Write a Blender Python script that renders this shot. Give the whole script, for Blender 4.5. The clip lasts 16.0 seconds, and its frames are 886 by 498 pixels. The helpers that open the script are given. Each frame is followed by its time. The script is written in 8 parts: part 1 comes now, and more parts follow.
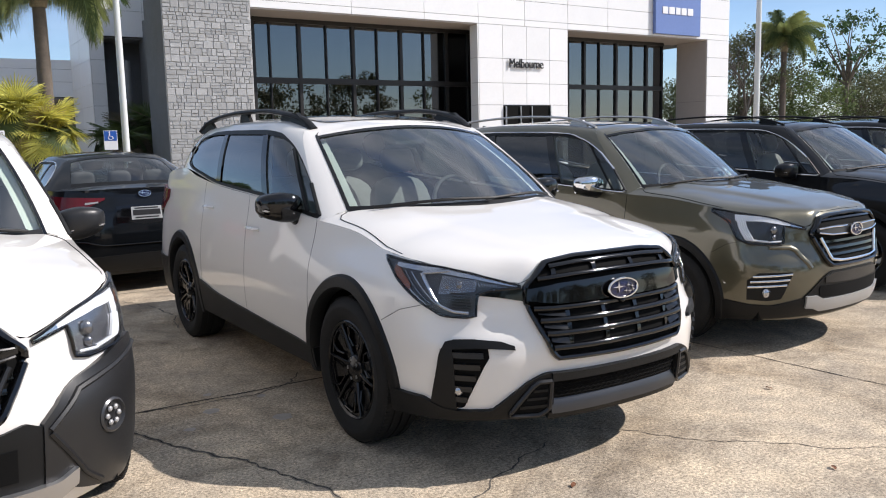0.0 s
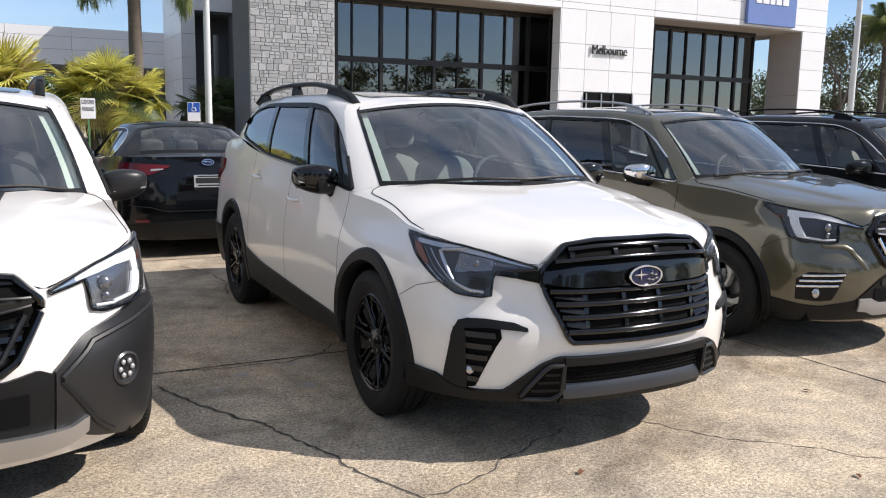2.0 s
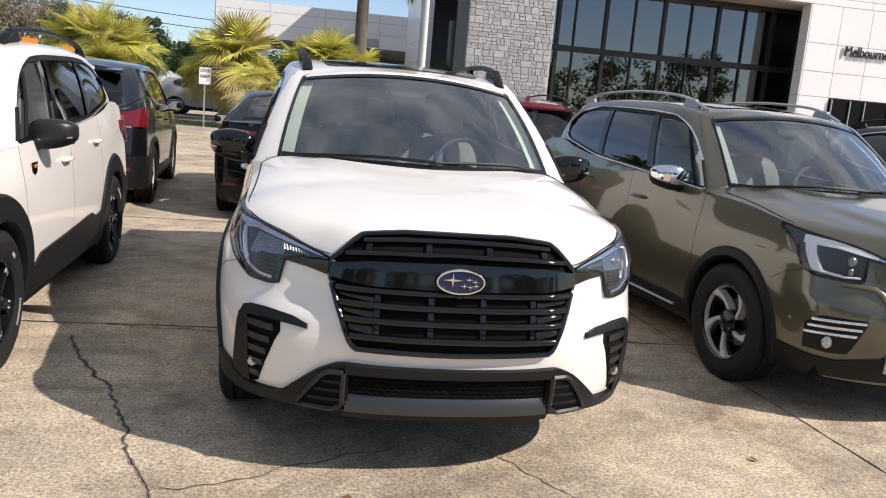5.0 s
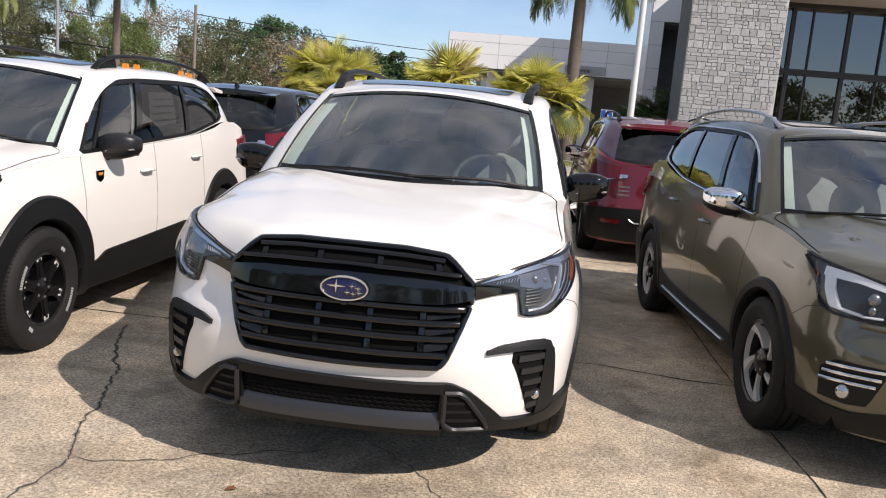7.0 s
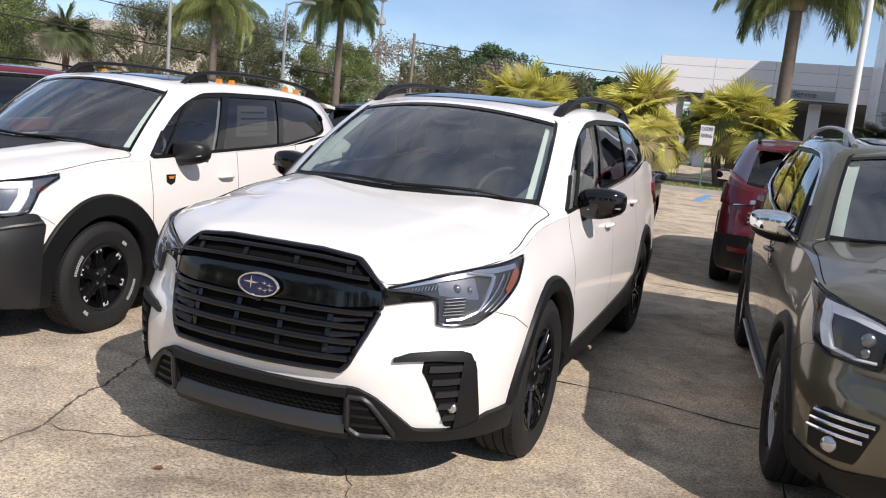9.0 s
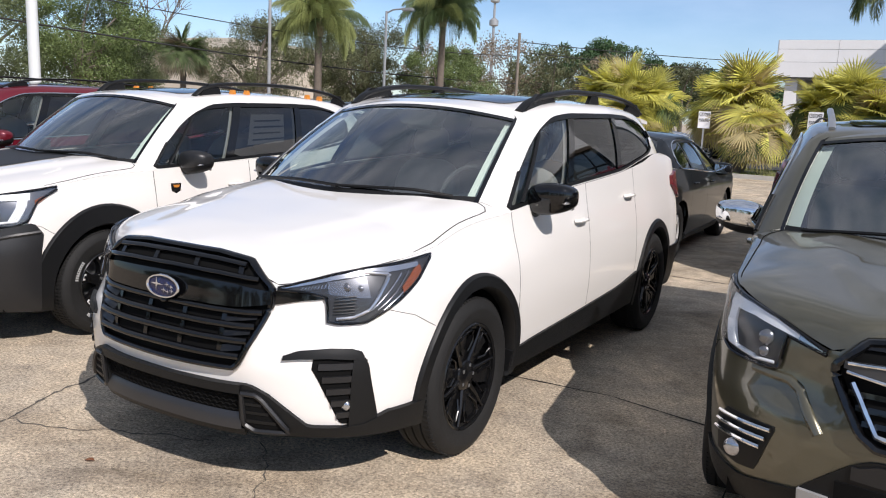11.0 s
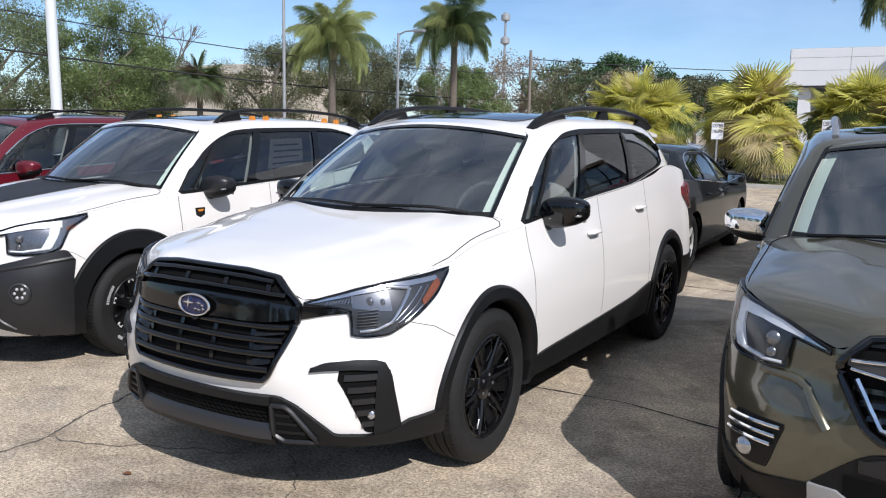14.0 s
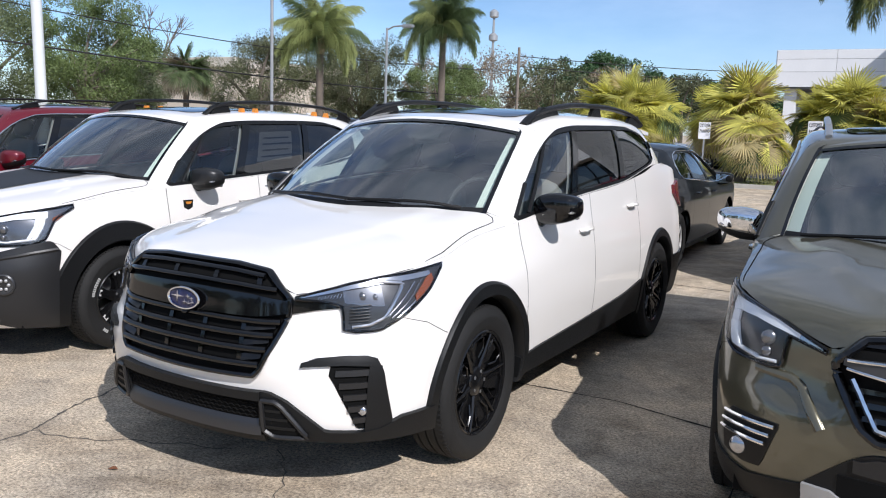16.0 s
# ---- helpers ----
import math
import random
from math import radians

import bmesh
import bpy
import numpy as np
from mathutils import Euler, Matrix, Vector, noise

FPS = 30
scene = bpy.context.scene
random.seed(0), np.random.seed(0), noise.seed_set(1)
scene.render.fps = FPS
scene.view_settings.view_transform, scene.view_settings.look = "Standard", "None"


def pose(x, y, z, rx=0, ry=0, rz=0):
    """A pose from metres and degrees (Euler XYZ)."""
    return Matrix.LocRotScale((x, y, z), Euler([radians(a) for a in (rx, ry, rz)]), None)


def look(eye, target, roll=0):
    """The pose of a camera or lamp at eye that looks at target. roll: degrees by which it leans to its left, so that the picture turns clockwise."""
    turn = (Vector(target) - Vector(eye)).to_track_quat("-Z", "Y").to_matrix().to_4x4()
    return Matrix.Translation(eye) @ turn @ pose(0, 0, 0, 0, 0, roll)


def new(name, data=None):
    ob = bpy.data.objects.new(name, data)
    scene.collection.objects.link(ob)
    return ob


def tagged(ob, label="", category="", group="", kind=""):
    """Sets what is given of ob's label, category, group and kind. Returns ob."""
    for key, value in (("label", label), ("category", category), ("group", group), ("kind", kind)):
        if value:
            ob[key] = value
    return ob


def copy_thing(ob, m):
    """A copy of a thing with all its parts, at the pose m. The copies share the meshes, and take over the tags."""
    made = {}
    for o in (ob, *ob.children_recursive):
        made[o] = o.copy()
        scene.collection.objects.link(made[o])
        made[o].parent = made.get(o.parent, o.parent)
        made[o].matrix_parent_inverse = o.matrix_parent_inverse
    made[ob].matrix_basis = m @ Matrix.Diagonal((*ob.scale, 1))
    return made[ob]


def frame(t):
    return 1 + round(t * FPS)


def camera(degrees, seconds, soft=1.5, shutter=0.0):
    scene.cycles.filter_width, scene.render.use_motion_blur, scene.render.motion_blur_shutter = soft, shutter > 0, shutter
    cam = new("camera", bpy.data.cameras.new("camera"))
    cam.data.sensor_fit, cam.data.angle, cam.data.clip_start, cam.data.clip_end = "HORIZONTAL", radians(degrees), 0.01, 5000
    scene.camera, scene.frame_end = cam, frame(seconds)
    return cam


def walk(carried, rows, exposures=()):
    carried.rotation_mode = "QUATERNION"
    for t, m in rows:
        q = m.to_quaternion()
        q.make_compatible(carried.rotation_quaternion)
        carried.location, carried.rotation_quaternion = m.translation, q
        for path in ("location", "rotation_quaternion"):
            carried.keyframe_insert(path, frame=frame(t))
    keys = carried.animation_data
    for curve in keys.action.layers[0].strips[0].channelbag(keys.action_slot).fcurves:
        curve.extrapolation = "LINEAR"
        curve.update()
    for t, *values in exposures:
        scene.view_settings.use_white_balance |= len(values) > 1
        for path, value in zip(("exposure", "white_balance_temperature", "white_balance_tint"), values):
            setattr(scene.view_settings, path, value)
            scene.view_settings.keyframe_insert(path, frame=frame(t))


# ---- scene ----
cam = camera(56.8, 16.0, 1.1)
PATH = [
    (0, (-2.714, -3.677, 1.524), (-1.632, -2.015, 1.26), -1.3),
    (0.5, (-2.707, -3.68, 1.522), (-1.637, -2.011, 1.253), -1.3),
    (1, (-2.705, -3.67, 1.519), (-1.664, -1.985, 1.244), -1.0),
    (1.5, (-2.66, -3.683, 1.504), (-1.674, -1.967, 1.217), -0.1),
    (2, (-2.49, -3.798, 1.489), (-1.571, -2.048, 1.188), 1.0),
    (2.5, (-2.273, -3.933, 1.492), (-1.419, -2.153, 1.176), 2.3),
    (3, (-1.991, -3.901, 1.468), (-1.201, -2.094, 1.136), 3.3),
    (3.2, (-1.842, -3.876, 1.472), (-1.075, -2.061, 1.132), 3.6),
    (5.3, (-0.478, -3.976, 1.488), (-0.185, -2.028, 1.143), 5.0),
    (5.5, (-0.369, -3.991, 1.492), (-0.129, -2.035, 1.149), 5.0),
    (6, (-0.035, -3.902, 1.491), (0.054, -1.933, 1.148), 5.0),
    (6.5, (0.325, -3.914, 1.488), (0.263, -1.943, 1.152), 4.9),
    (7, (0.669, -3.988, 1.517), (0.465, -2.026, 1.189), 4.9),
    (7.5, (0.96, -3.883, 1.514), (0.622, -1.938, 1.191), 5.1),
    (8, (1.282, -3.863, 1.531), (0.803, -1.949, 1.206), 5.3),
    (8.5, (1.572, -3.835, 1.556), (0.962, -1.959, 1.232), 5.2),
    (8.7, (1.658, -3.773, 1.534), (1.003, -1.91, 1.216), 5.4),
    (10.8, (2.525, -3.282, 1.595), (1.557, -1.564, 1.26), 3.0),
    (11, (2.604, -3.276, 1.595), (1.621, -1.567, 1.261), 2.9),
    (11.5, (2.704, -3.297, 1.602), (1.687, -1.609, 1.261), 2.2),
    (12, (2.685, -3.348, 1.589), (1.649, -1.671, 1.248), 1.6),
    (12.5, (2.688, -3.365, 1.599), (1.649, -1.69, 1.263), 1.2),
    (13, (2.699, -3.382, 1.607), (1.662, -1.702, 1.286), 1.0),
    (13.5, (2.695, -3.399, 1.61), (1.662, -1.714, 1.304), 1.1),
    (14, (2.679, -3.404, 1.599), (1.655, -1.711, 1.308), 1.2),
    (14.5, (2.664, -3.402, 1.596), (1.649, -1.703, 1.311), 1.5),
    (15, (2.652, -3.401, 1.6), (1.648, -1.695, 1.315), 1.7),
    (15.5, (2.643, -3.398, 1.596), (1.646, -1.688, 1.305), 1.9),
    (16, (2.633, -3.393, 1.589), (1.64, -1.683, 1.29), 2.0),
]
WB = ((0.0, 0.23, 6340, 14.5), (3.0, 0.24, 6480, 14.5), (6.0, 0.19, 6690, 16), (8.5, 0.11, 6500, 16.5), (11.5, 0.06, 6290, 15.5), (13.0, 0.06, 6110, 14.5), (14.5, 0.06, 5960, 13.5), (16.0, 0.10, 5960, 14))
walk(cam, [(t, look(eye, target, roll)) for t, eye, target, roll in PATH], WB)


# ---- world, sun ----
SUN_EL, SUN_AZ = radians(40.6), radians(-31)   # the sun stands to the cars' left and ahead of them; azimuth from +x towards +y


def make_world():
    w = bpy.data.worlds.new("sky")
    scene.world = w
    w.use_nodes = True
    nt = w.node_tree
    nt.nodes.clear()
    out = nt.nodes.new("ShaderNodeOutputWorld")
    bg = nt.nodes.new("ShaderNodeBackground")
    sky = nt.nodes.new("ShaderNodeTexSky")
    sky.sky_type = "NISHITA"
    sky.sun_disc = False
    sky.sun_elevation = SUN_EL
    sky.sun_rotation = radians(90) - SUN_AZ
    sky.air_density = 1.0
    sky.dust_density = 0.25
    sky.ozone_density = 3.0
    tc = nt.nodes.new("ShaderNodeTexCoord")
    mp = nt.nodes.new("ShaderNodeMapping")
    mp.inputs["Scale"].default_value = (1.0, 1.0, 3.2)
    nz = nt.nodes.new("ShaderNodeTexNoise")
    nz.inputs["Scale"].default_value = 2.2
    nz.inputs["Detail"].default_value = 8
    nz.inputs["Roughness"].default_value = 0.52
    nz.inputs["Distortion"].default_value = 0.4
    rp = nt.nodes.new("ShaderNodeValToRGB")
    rp.color_ramp.elements[0].position = 0.20
    rp.color_ramp.elements[1].position = 0.50
    rp.color_ramp.elements[0].color = (0, 0, 0, 1)
    rp.color_ramp.elements[1].color = (0.8, 0.8, 0.8, 1)
    mx = nt.nodes.new("ShaderNodeMix")
    mx.data_type = "RGBA"
    # cloud that is lit and cloud that is grey below
    n2 = nt.nodes.new("ShaderNodeTexNoise")
    n2.inputs["Scale"].default_value = 3.6
    n2.inputs["Detail"].default_value = 7
    n2.inputs["Roughness"].default_value = 0.6
    r2 = nt.nodes.new("ShaderNodeValToRGB")
    r2.color_ramp.elements[0].position = 0.32
    r2.color_ramp.elements[1].position = 0.70
    r2.color_ramp.elements[0].color = (2.3, 3.0, 3.6, 1)
    r2.color_ramp.elements[1].color = (8.6, 8.8, 9.0, 1)
    nt.links.new(mp.outputs["Vector"], n2.inputs["Vector"])
    nt.links.new(n2.outputs["Fac"], r2.inputs["Fac"])
    nt.links.new(r2.outputs["Color"], mx.inputs["B"])
    nt.links.new(tc.outputs["Generated"], mp.inputs["Vector"])
    nt.links.new(mp.outputs["Vector"], nz.inputs["Vector"])
    nt.links.new(nz.outputs["Fac"], rp.inputs["Fac"])
    # thin streaks low down, fuller cloud overhead
    sp = nt.nodes.new("ShaderNodeSeparateXYZ")
    el = nt.nodes.new("ShaderNodeMapRange")
    el.inputs["From Min"].default_value = 0.1
    el.inputs["From Max"].default_value = 0.50
    el.inputs["To Min"].default_value = 0.24
    el.inputs["To Max"].default_value = 1.0
    mu = nt.nodes.new("ShaderNodeMath")
    mu.operation = "MULTIPLY"
    nt.links.new(tc.outputs["Generated"], sp.inputs["Vector"])
    nt.links.new(sp.outputs["Z"], el.inputs["Value"])
    nt.links.new(el.outputs["Result"], mu.inputs[0])
    nt.links.new(rp.outputs["Color"], mu.inputs[1])
    nt.links.new(mu.outputs[0], mx.inputs["Factor"])
    tint = nt.nodes.new("ShaderNodeMix")
    tint.data_type = "RGBA"
    tint.blend_type = "MULTIPLY"
    tint.inputs["Factor"].default_value = 1.0
    tint.inputs["B"].default_value = (1.22, 1.38, 1.56, 1)
    nt.links.new(sky.outputs["Color"], tint.inputs["A"])
    nt.links.new(tint.outputs["Result"], mx.inputs["A"])
    nt.links.new(mx.outputs["Result"], bg.inputs["Color"])
    bg.inputs["Strength"].default_value = 0.085
    nt.links.new(bg.outputs["Background"], out.inputs["Surface"])
    sun = bpy.data.lights.new("sun", "SUN")
    sun.energy = 4.7
    sun.angle = radians(0.53)
    sun.color = (1.0, 0.95, 0.87)
    ob = new("sun", sun)
    d = Vector((math.cos(SUN_EL) * math.cos(SUN_AZ), math.cos(SUN_EL) * math.sin(SUN_AZ), math.sin(SUN_EL)))
    ob.matrix_world = look(d * 50, (0, 0, 0))


make_world()


# ---- materials ----
MATS = {}


def nodes(name):
    m = bpy.data.materials.new(name)
    m.use_nodes = True
    nt = m.node_tree
    return m, nt, nt.nodes["Principled BSDF"]


def mat(name, color, rough=0.5, metal=0.0, coat=0.0, var=0.0, scale=8.0, bump=0.0, bscale=120.0, spec=0.5, emit=0.0, rvar=0.0, ran=0.0, coat_ior=1.62):
    """Principled surface with colour variation at two scales and a fine relief."""
    if name in MATS:
        return MATS[name]
    m, nt, b = nodes(name)
    L = nt.links.new
    b.inputs["Base Color"].default_value = (*color, 1)
    b.inputs["Roughness"].default_value = rough
    b.inputs["Metallic"].default_value = metal
    b.inputs["Coat Weight"].default_value = coat
    b.inputs["Coat Roughness"].default_value = 0.015
    b.inputs["Coat IOR"].default_value = coat_ior
    b.inputs["Specular IOR Level"].default_value = spec
    if emit:
        b.inputs["Emission Color"].default_value = (*color, 1)
        b.inputs["Emission Strength"].default_value = emit
    tc = nt.nodes.new("ShaderNodeTexCoord")
    if var or rvar:
        n1 = nt.nodes.new("ShaderNodeTexNoise")
        n1.inputs["Scale"].default_value = scale
        n1.inputs["Detail"].default_value = 6
        n1.inputs["Roughness"].default_value = 0.6
        L(tc.outputs["Object"], n1.inputs["Vector"])
        n2 = nt.nodes.new("ShaderNodeTexNoise")
        n2.inputs["Scale"].default_value = scale * 9
        n2.inputs["Detail"].default_value = 3
        L(tc.outputs["Object"], n2.inputs["Vector"])
        ad = nt.nodes.new("ShaderNodeMath")
        ad.operation = "ADD"
        L(n1.outputs["Fac"], ad.inputs[0])
        L(n2.outputs["Fac"], ad.inputs[1])
        mr = nt.nodes.new("ShaderNodeMapRange")
        mr.inputs["From Min"].default_value = 0.6
        mr.inputs["From Max"].default_value = 1.4
        mr.inputs["To Min"].default_value = 1 - var
        mr.inputs["To Max"].default_value = 1 + var
        L(ad.outputs[0], mr.inputs["Value"])
        last = mr.outputs["Result"]
        if ran:
            oi = nt.nodes.new("ShaderNodeObjectInfo")
            mm = nt.nodes.new("ShaderNodeMapRange")
            mm.inputs["To Min"].default_value = 1 - ran
            mm.inputs["To Max"].default_value = 1 + ran
            L(oi.outputs["Random"], mm.inputs["Value"])
            mu = nt.nodes.new("ShaderNodeMath")
            mu.operation = "MULTIPLY"
            L(last, mu.inputs[0])
            L(mm.outputs["Result"], mu.inputs[1])
            last = mu.outputs[0]
        vm = nt.nodes.new("ShaderNodeVectorMath")
        vm.operation = "SCALE"
        vm.inputs[0].default_value = color
        L(last, vm.inputs["Scale"])
        L(vm.outputs["Vector"], b.inputs["Base Color"])
        if rvar:
            rr = nt.nodes.new("ShaderNodeMapRange")
            rr.inputs["From Min"].default_value = 0.6
            rr.inputs["From Max"].default_value = 1.4
            rr.inputs["To Min"].default_value = max(0.02, rough - rvar)
            rr.inputs["To Max"].default_value = min(1, rough + rvar)
            L(ad.outputs[0], rr.inputs["Value"])
            L(rr.outputs["Result"], b.inputs["Roughness"])
    if bump:
        n3 = nt.nodes.new("ShaderNodeTexNoise")
        n3.inputs["Scale"].default_value = bscale
        n3.inputs["Detail"].default_value = 4
        L(tc.outputs["Object"], n3.inputs["Vector"])
        bp = nt.nodes.new("ShaderNodeBump")
        bp.inputs["Strength"].default_value = bump
        bp.inputs["Distance"].default_value = 0.01
        L(n3.outputs["Fac"], bp.inputs["Height"])
        L(bp.outputs["Normal"], b.inputs["Normal"])
    MATS[name] = m
    return m


def glass(name, tint, gloss=1.0, rough=0.0, least=0.07):
    """Thin pane: tinted see-through with a mirror gloss that grows towards grazing views."""
    if name in MATS:
        return MATS[name]
    m = bpy.data.materials.new(name)
    m.use_nodes = True
    nt = m.node_tree
    nt.nodes.clear()
    out = nt.nodes.new("ShaderNodeOutputMaterial")
    tr = nt.nodes.new("ShaderNodeBsdfTransparent")
    tr.inputs["Color"].default_value = (*tint, 1)
    gl = nt.nodes.new("ShaderNodeBsdfGlossy")
    gl.inputs["Roughness"].default_value = rough
    gl.inputs["Color"].default_value = (gloss, gloss, gloss, 1)
    fr = nt.nodes.new("ShaderNodeLayerWeight")
    fr.inputs["Blend"].default_value = 0.5
    pw = nt.nodes.new("ShaderNodeMath")
    pw.operation = "POWER"
    pw.inputs[1].default_value = 4.0
    mr = nt.nodes.new("ShaderNodeMapRange")
    mr.inputs["To Min"].default_value = least
    mr.inputs["To Max"].default_value = 1.0
    mx = nt.nodes.new("ShaderNodeMixShader")
    nt.links.new(fr.outputs["Facing"], pw.inputs[0])
    nt.links.new(pw.outputs[0], mr.inputs["Value"])
    nt.links.new(mr.outputs["Result"], mx.inputs["Fac"])
    nt.links.new(tr.outputs["BSDF"], mx.inputs[1])
    nt.links.new(gl.outputs["BSDF"], mx.inputs[2])
    nt.links.new(mx.outputs["Shader"], out.inputs["Surface"])
    MATS[name] = m
    return m


WHITE = mat("white_paint", (0.78, 0.75, 0.71), 0.42, coat=1.0, coat_ior=1.5)
WHITE2 = mat("white_paint_warm", (0.77, 0.735, 0.69), 0.42, coat=1.0, coat_ior=1.5)
GREEN = mat("olive_metallic_paint", (0.098, 0.090, 0.058), 0.30, metal=0.5, coat=1.0)
BLACKP = mat("black_paint", (0.005, 0.0055, 0.007), 0.3, coat=0.8, coat_ior=1.5, spec=0.08)
NAVY = mat("dark_blue_grey_paint", (0.004, 0.005, 0.0065), 0.35, coat=0.6, coat_ior=1.5, spec=0.06)
REDP = mat("crimson_metallic_paint", (0.125, 0.004, 0.012), 0.3, metal=0.2, coat=0.8, coat_ior=1.5)
SILVERP = mat("silver_paint", (0.45, 0.45, 0.45), 0.3, metal=0.6, coat=1.0)
GLOSSBLACK = mat("gloss_black", (0.003, 0.003, 0.0035), 0.07, spec=0.55)
PLASTIC = mat("textured_black_plastic", (0.0065, 0.0068, 0.0073), 0.48, var=0.12, scale=14, bump=0.10, bscale=600, spec=0.27)
PLASTIC2 = mat("grey_black_plastic", (0.014, 0.014, 0.015), 0.38, var=0.1, scale=10, bump=0.05, bscale=500, spec=0.45)
# near-black for openings and recesses: their shade is put into the colour
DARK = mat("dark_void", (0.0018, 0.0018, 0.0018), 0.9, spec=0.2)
CHROME = mat("chrome", (0.75, 0.76, 0.78), 0.08, metal=1.0)
SATIN = mat("satin_silver", (0.5, 0.5, 0.51), 0.33, metal=0.9)
SILVERPLASTIC = mat("silver_plastic", (0.42, 0.42, 0.42), 0.42, metal=0.4)
RUBBER = mat("tyre_rubber", (0.013, 0.0128, 0.0125), 0.72, spec=0.3, var=0.2, scale=20, bump=0.15, bscale=300)
RIMBLACK = mat("black_alloy", (0.005, 0.005, 0.0055), 0.22, spec=0.5)
RIMCUT = mat("machined_alloy", (0.68, 0.67, 0.65), 0.35, metal=0.25, spec=0.6)
LETTER = mat("white_tyre_mark", (0.34, 0.34, 0.33), 0.7)
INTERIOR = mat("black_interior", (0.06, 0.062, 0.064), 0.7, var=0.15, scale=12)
SEATGREY = mat("grey_seat", (0.20, 0.205, 0.20), 0.7, var=0.12, scale=14)
HEADLINER = mat("pale_headliner", (0.70, 0.71, 0.66), 0.85, var=0.05, scale=10)
AMBER = mat("amber_reflector", (0.19, 0.05, 0.014), 0.2, coat=0.5)
REDLENS = mat("red_lens", (0.12, 0.005, 0.010), 0.10, spec=0.5)
LAMPSILVER = mat("lamp_reflector", (0.52, 0.53, 0.56), 0.2, metal=0.9)
LAMPDARK = mat("lamp_housing", (0.065, 0.066, 0.07), 0.3, metal=0.5)
LAMPGREY = mat("smoked_reflector", (0.20, 0.205, 0.22), 0.24, metal=0.75)
LEDWHITE = mat("led_light_guide", (0.82, 0.84, 0.86), 0.3, coat=0.6)
EMBLUE = mat("enamel_blue", (0.004, 0.009, 0.055), 0.25, coat=0.3)
ORANGE = mat("copper_orange", (0.6, 0.22, 0.03), 0.4)
GLASS_FRONT = glass("windscreen_glass", (0.64, 0.76, 0.72), 1.0, least=0.20)
GLASS_SIDE = glass("door_glass", (0.74, 0.80, 0.77))
GLASS_DARK = glass("privacy_glass", (0.085, 0.095, 0.10), least=0.08)
GLASS_REAR = glass("tinted_rear_glass", (0.30, 0.32, 0.33), least=0.10)
GLASS_LAMP = glass("lamp_lens", (0.92, 0.93, 0.95), 0.6, 0.0, 0.04)


# ---- mesh helpers ----
def mesh_of(name, verts, faces, material, smooth=True):
    me = bpy.data.meshes.new(name)
    me.from_pydata([tuple(v) for v in verts], [], faces)
    bm = bmesh.new()
    bm.from_mesh(me)
    bmesh.ops.remove_doubles(bm, verts=bm.verts, dist=0.0004)
    bmesh.ops.recalc_face_normals(bm, faces=bm.faces)
    bm.to_mesh(me)
    bm.free()
    me.materials.append(material)
    if smooth:
        me.shade_smooth()
        me.set_sharp_from_angle(angle=radians(38))
    return me


def part(name, geo, material, parent, label="", smooth=True):
    """Links a bmesh or (verts, faces) as one mesh object under a thing or a part."""
    if isinstance(geo, bpy.types.Mesh):
        me = geo
    elif isinstance(geo, tuple):
        me = mesh_of(name, geo[0], geo[1], material, smooth)
    else:
        me = bpy.data.meshes.new(name)
        bmesh.ops.recalc_face_normals(geo, faces=geo.faces)
        geo.to_mesh(me)
        geo.free()
        me.materials.append(material)
        if smooth:
            me.shade_smooth()
            me.set_sharp_from_angle(angle=radians(38))
    ob = new(name, me)
    ob.parent = parent
    if label:
        tagged(ob, label)
    return ob


def thing(name, label, category, m=None, group="", kind=""):
    ob = new(name)
    ob.empty_display_size = 0.2
    if m is not None:
        ob.matrix_world = m
    return tagged(ob, label, category, group, kind)


def solo(name, geo, material, label, category, group="", kind="", smooth=False, m=None):
    ob = part(name, geo, material, None, smooth=smooth)
    if m is not None:
        ob.matrix_world = m
    return tagged(ob, label, category, group, kind)


def joined(*gs):
    V, F = [], []
    for v, f in gs:
        n = len(V)
        V += [tuple(p) for p in v]
        F += [tuple(i + n for i in q) for q in f]
    return V, F


def moved(g, m):
    return [tuple(m @ Vector(v)) for v in g[0]], g[1]


def mirrored(g):
    return [(-v[0], v[1], v[2]) for v in g[0]], [tuple(reversed(f)) for f in g[1]]


def box(x0, y0, z0, x1, y1, z1, b=0.0):
    """Box with chamfered edges."""
    bm = bmesh.new()
    bmesh.ops.create_cube(bm, size=1)
    for v in bm.verts:
        v.co = Vector(((x0 + x1) / 2 + v.co.x * (x1 - x0), (y0 + y1) / 2 + v.co.y * (y1 - y0), (z0 + z1) / 2 + v.co.z * (z1 - z0)))
    if b:
        bmesh.ops.bevel(bm, geom=bm.edges[:], offset=b, segments=2, affect="EDGES", clamp_overlap=True)
    bm.verts.index_update()
    g = ([tuple(v.co) for v in bm.verts], [tuple(v.index for v in f.verts) for f in bm.faces])
    bm.free()
    return g


def grid_faces(n, m, close=False):
    """Faces of a grid of n columns by m rows, vertices column by column."""
    F = []
    for i in range(n if close else n - 1):
        for j in range(m - 1):
            a, b = i * m + j, ((i + 1) % n) * m + j
            F.append((a, b, b + 1, a + 1))
    return F


def lathe(profile, n=40, axis="x"):
    """Turns (radius, offset) round the x axis."""
    V = []
    for i in range(n):
        a = 2 * math.pi * i / n
        for r, o in profile:
            V.append((o, r * math.cos(a), r * math.sin(a)) if axis == "x" else (r * math.cos(a), r * math.sin(a), o))
    return V, grid_faces(n, len(profile), True)


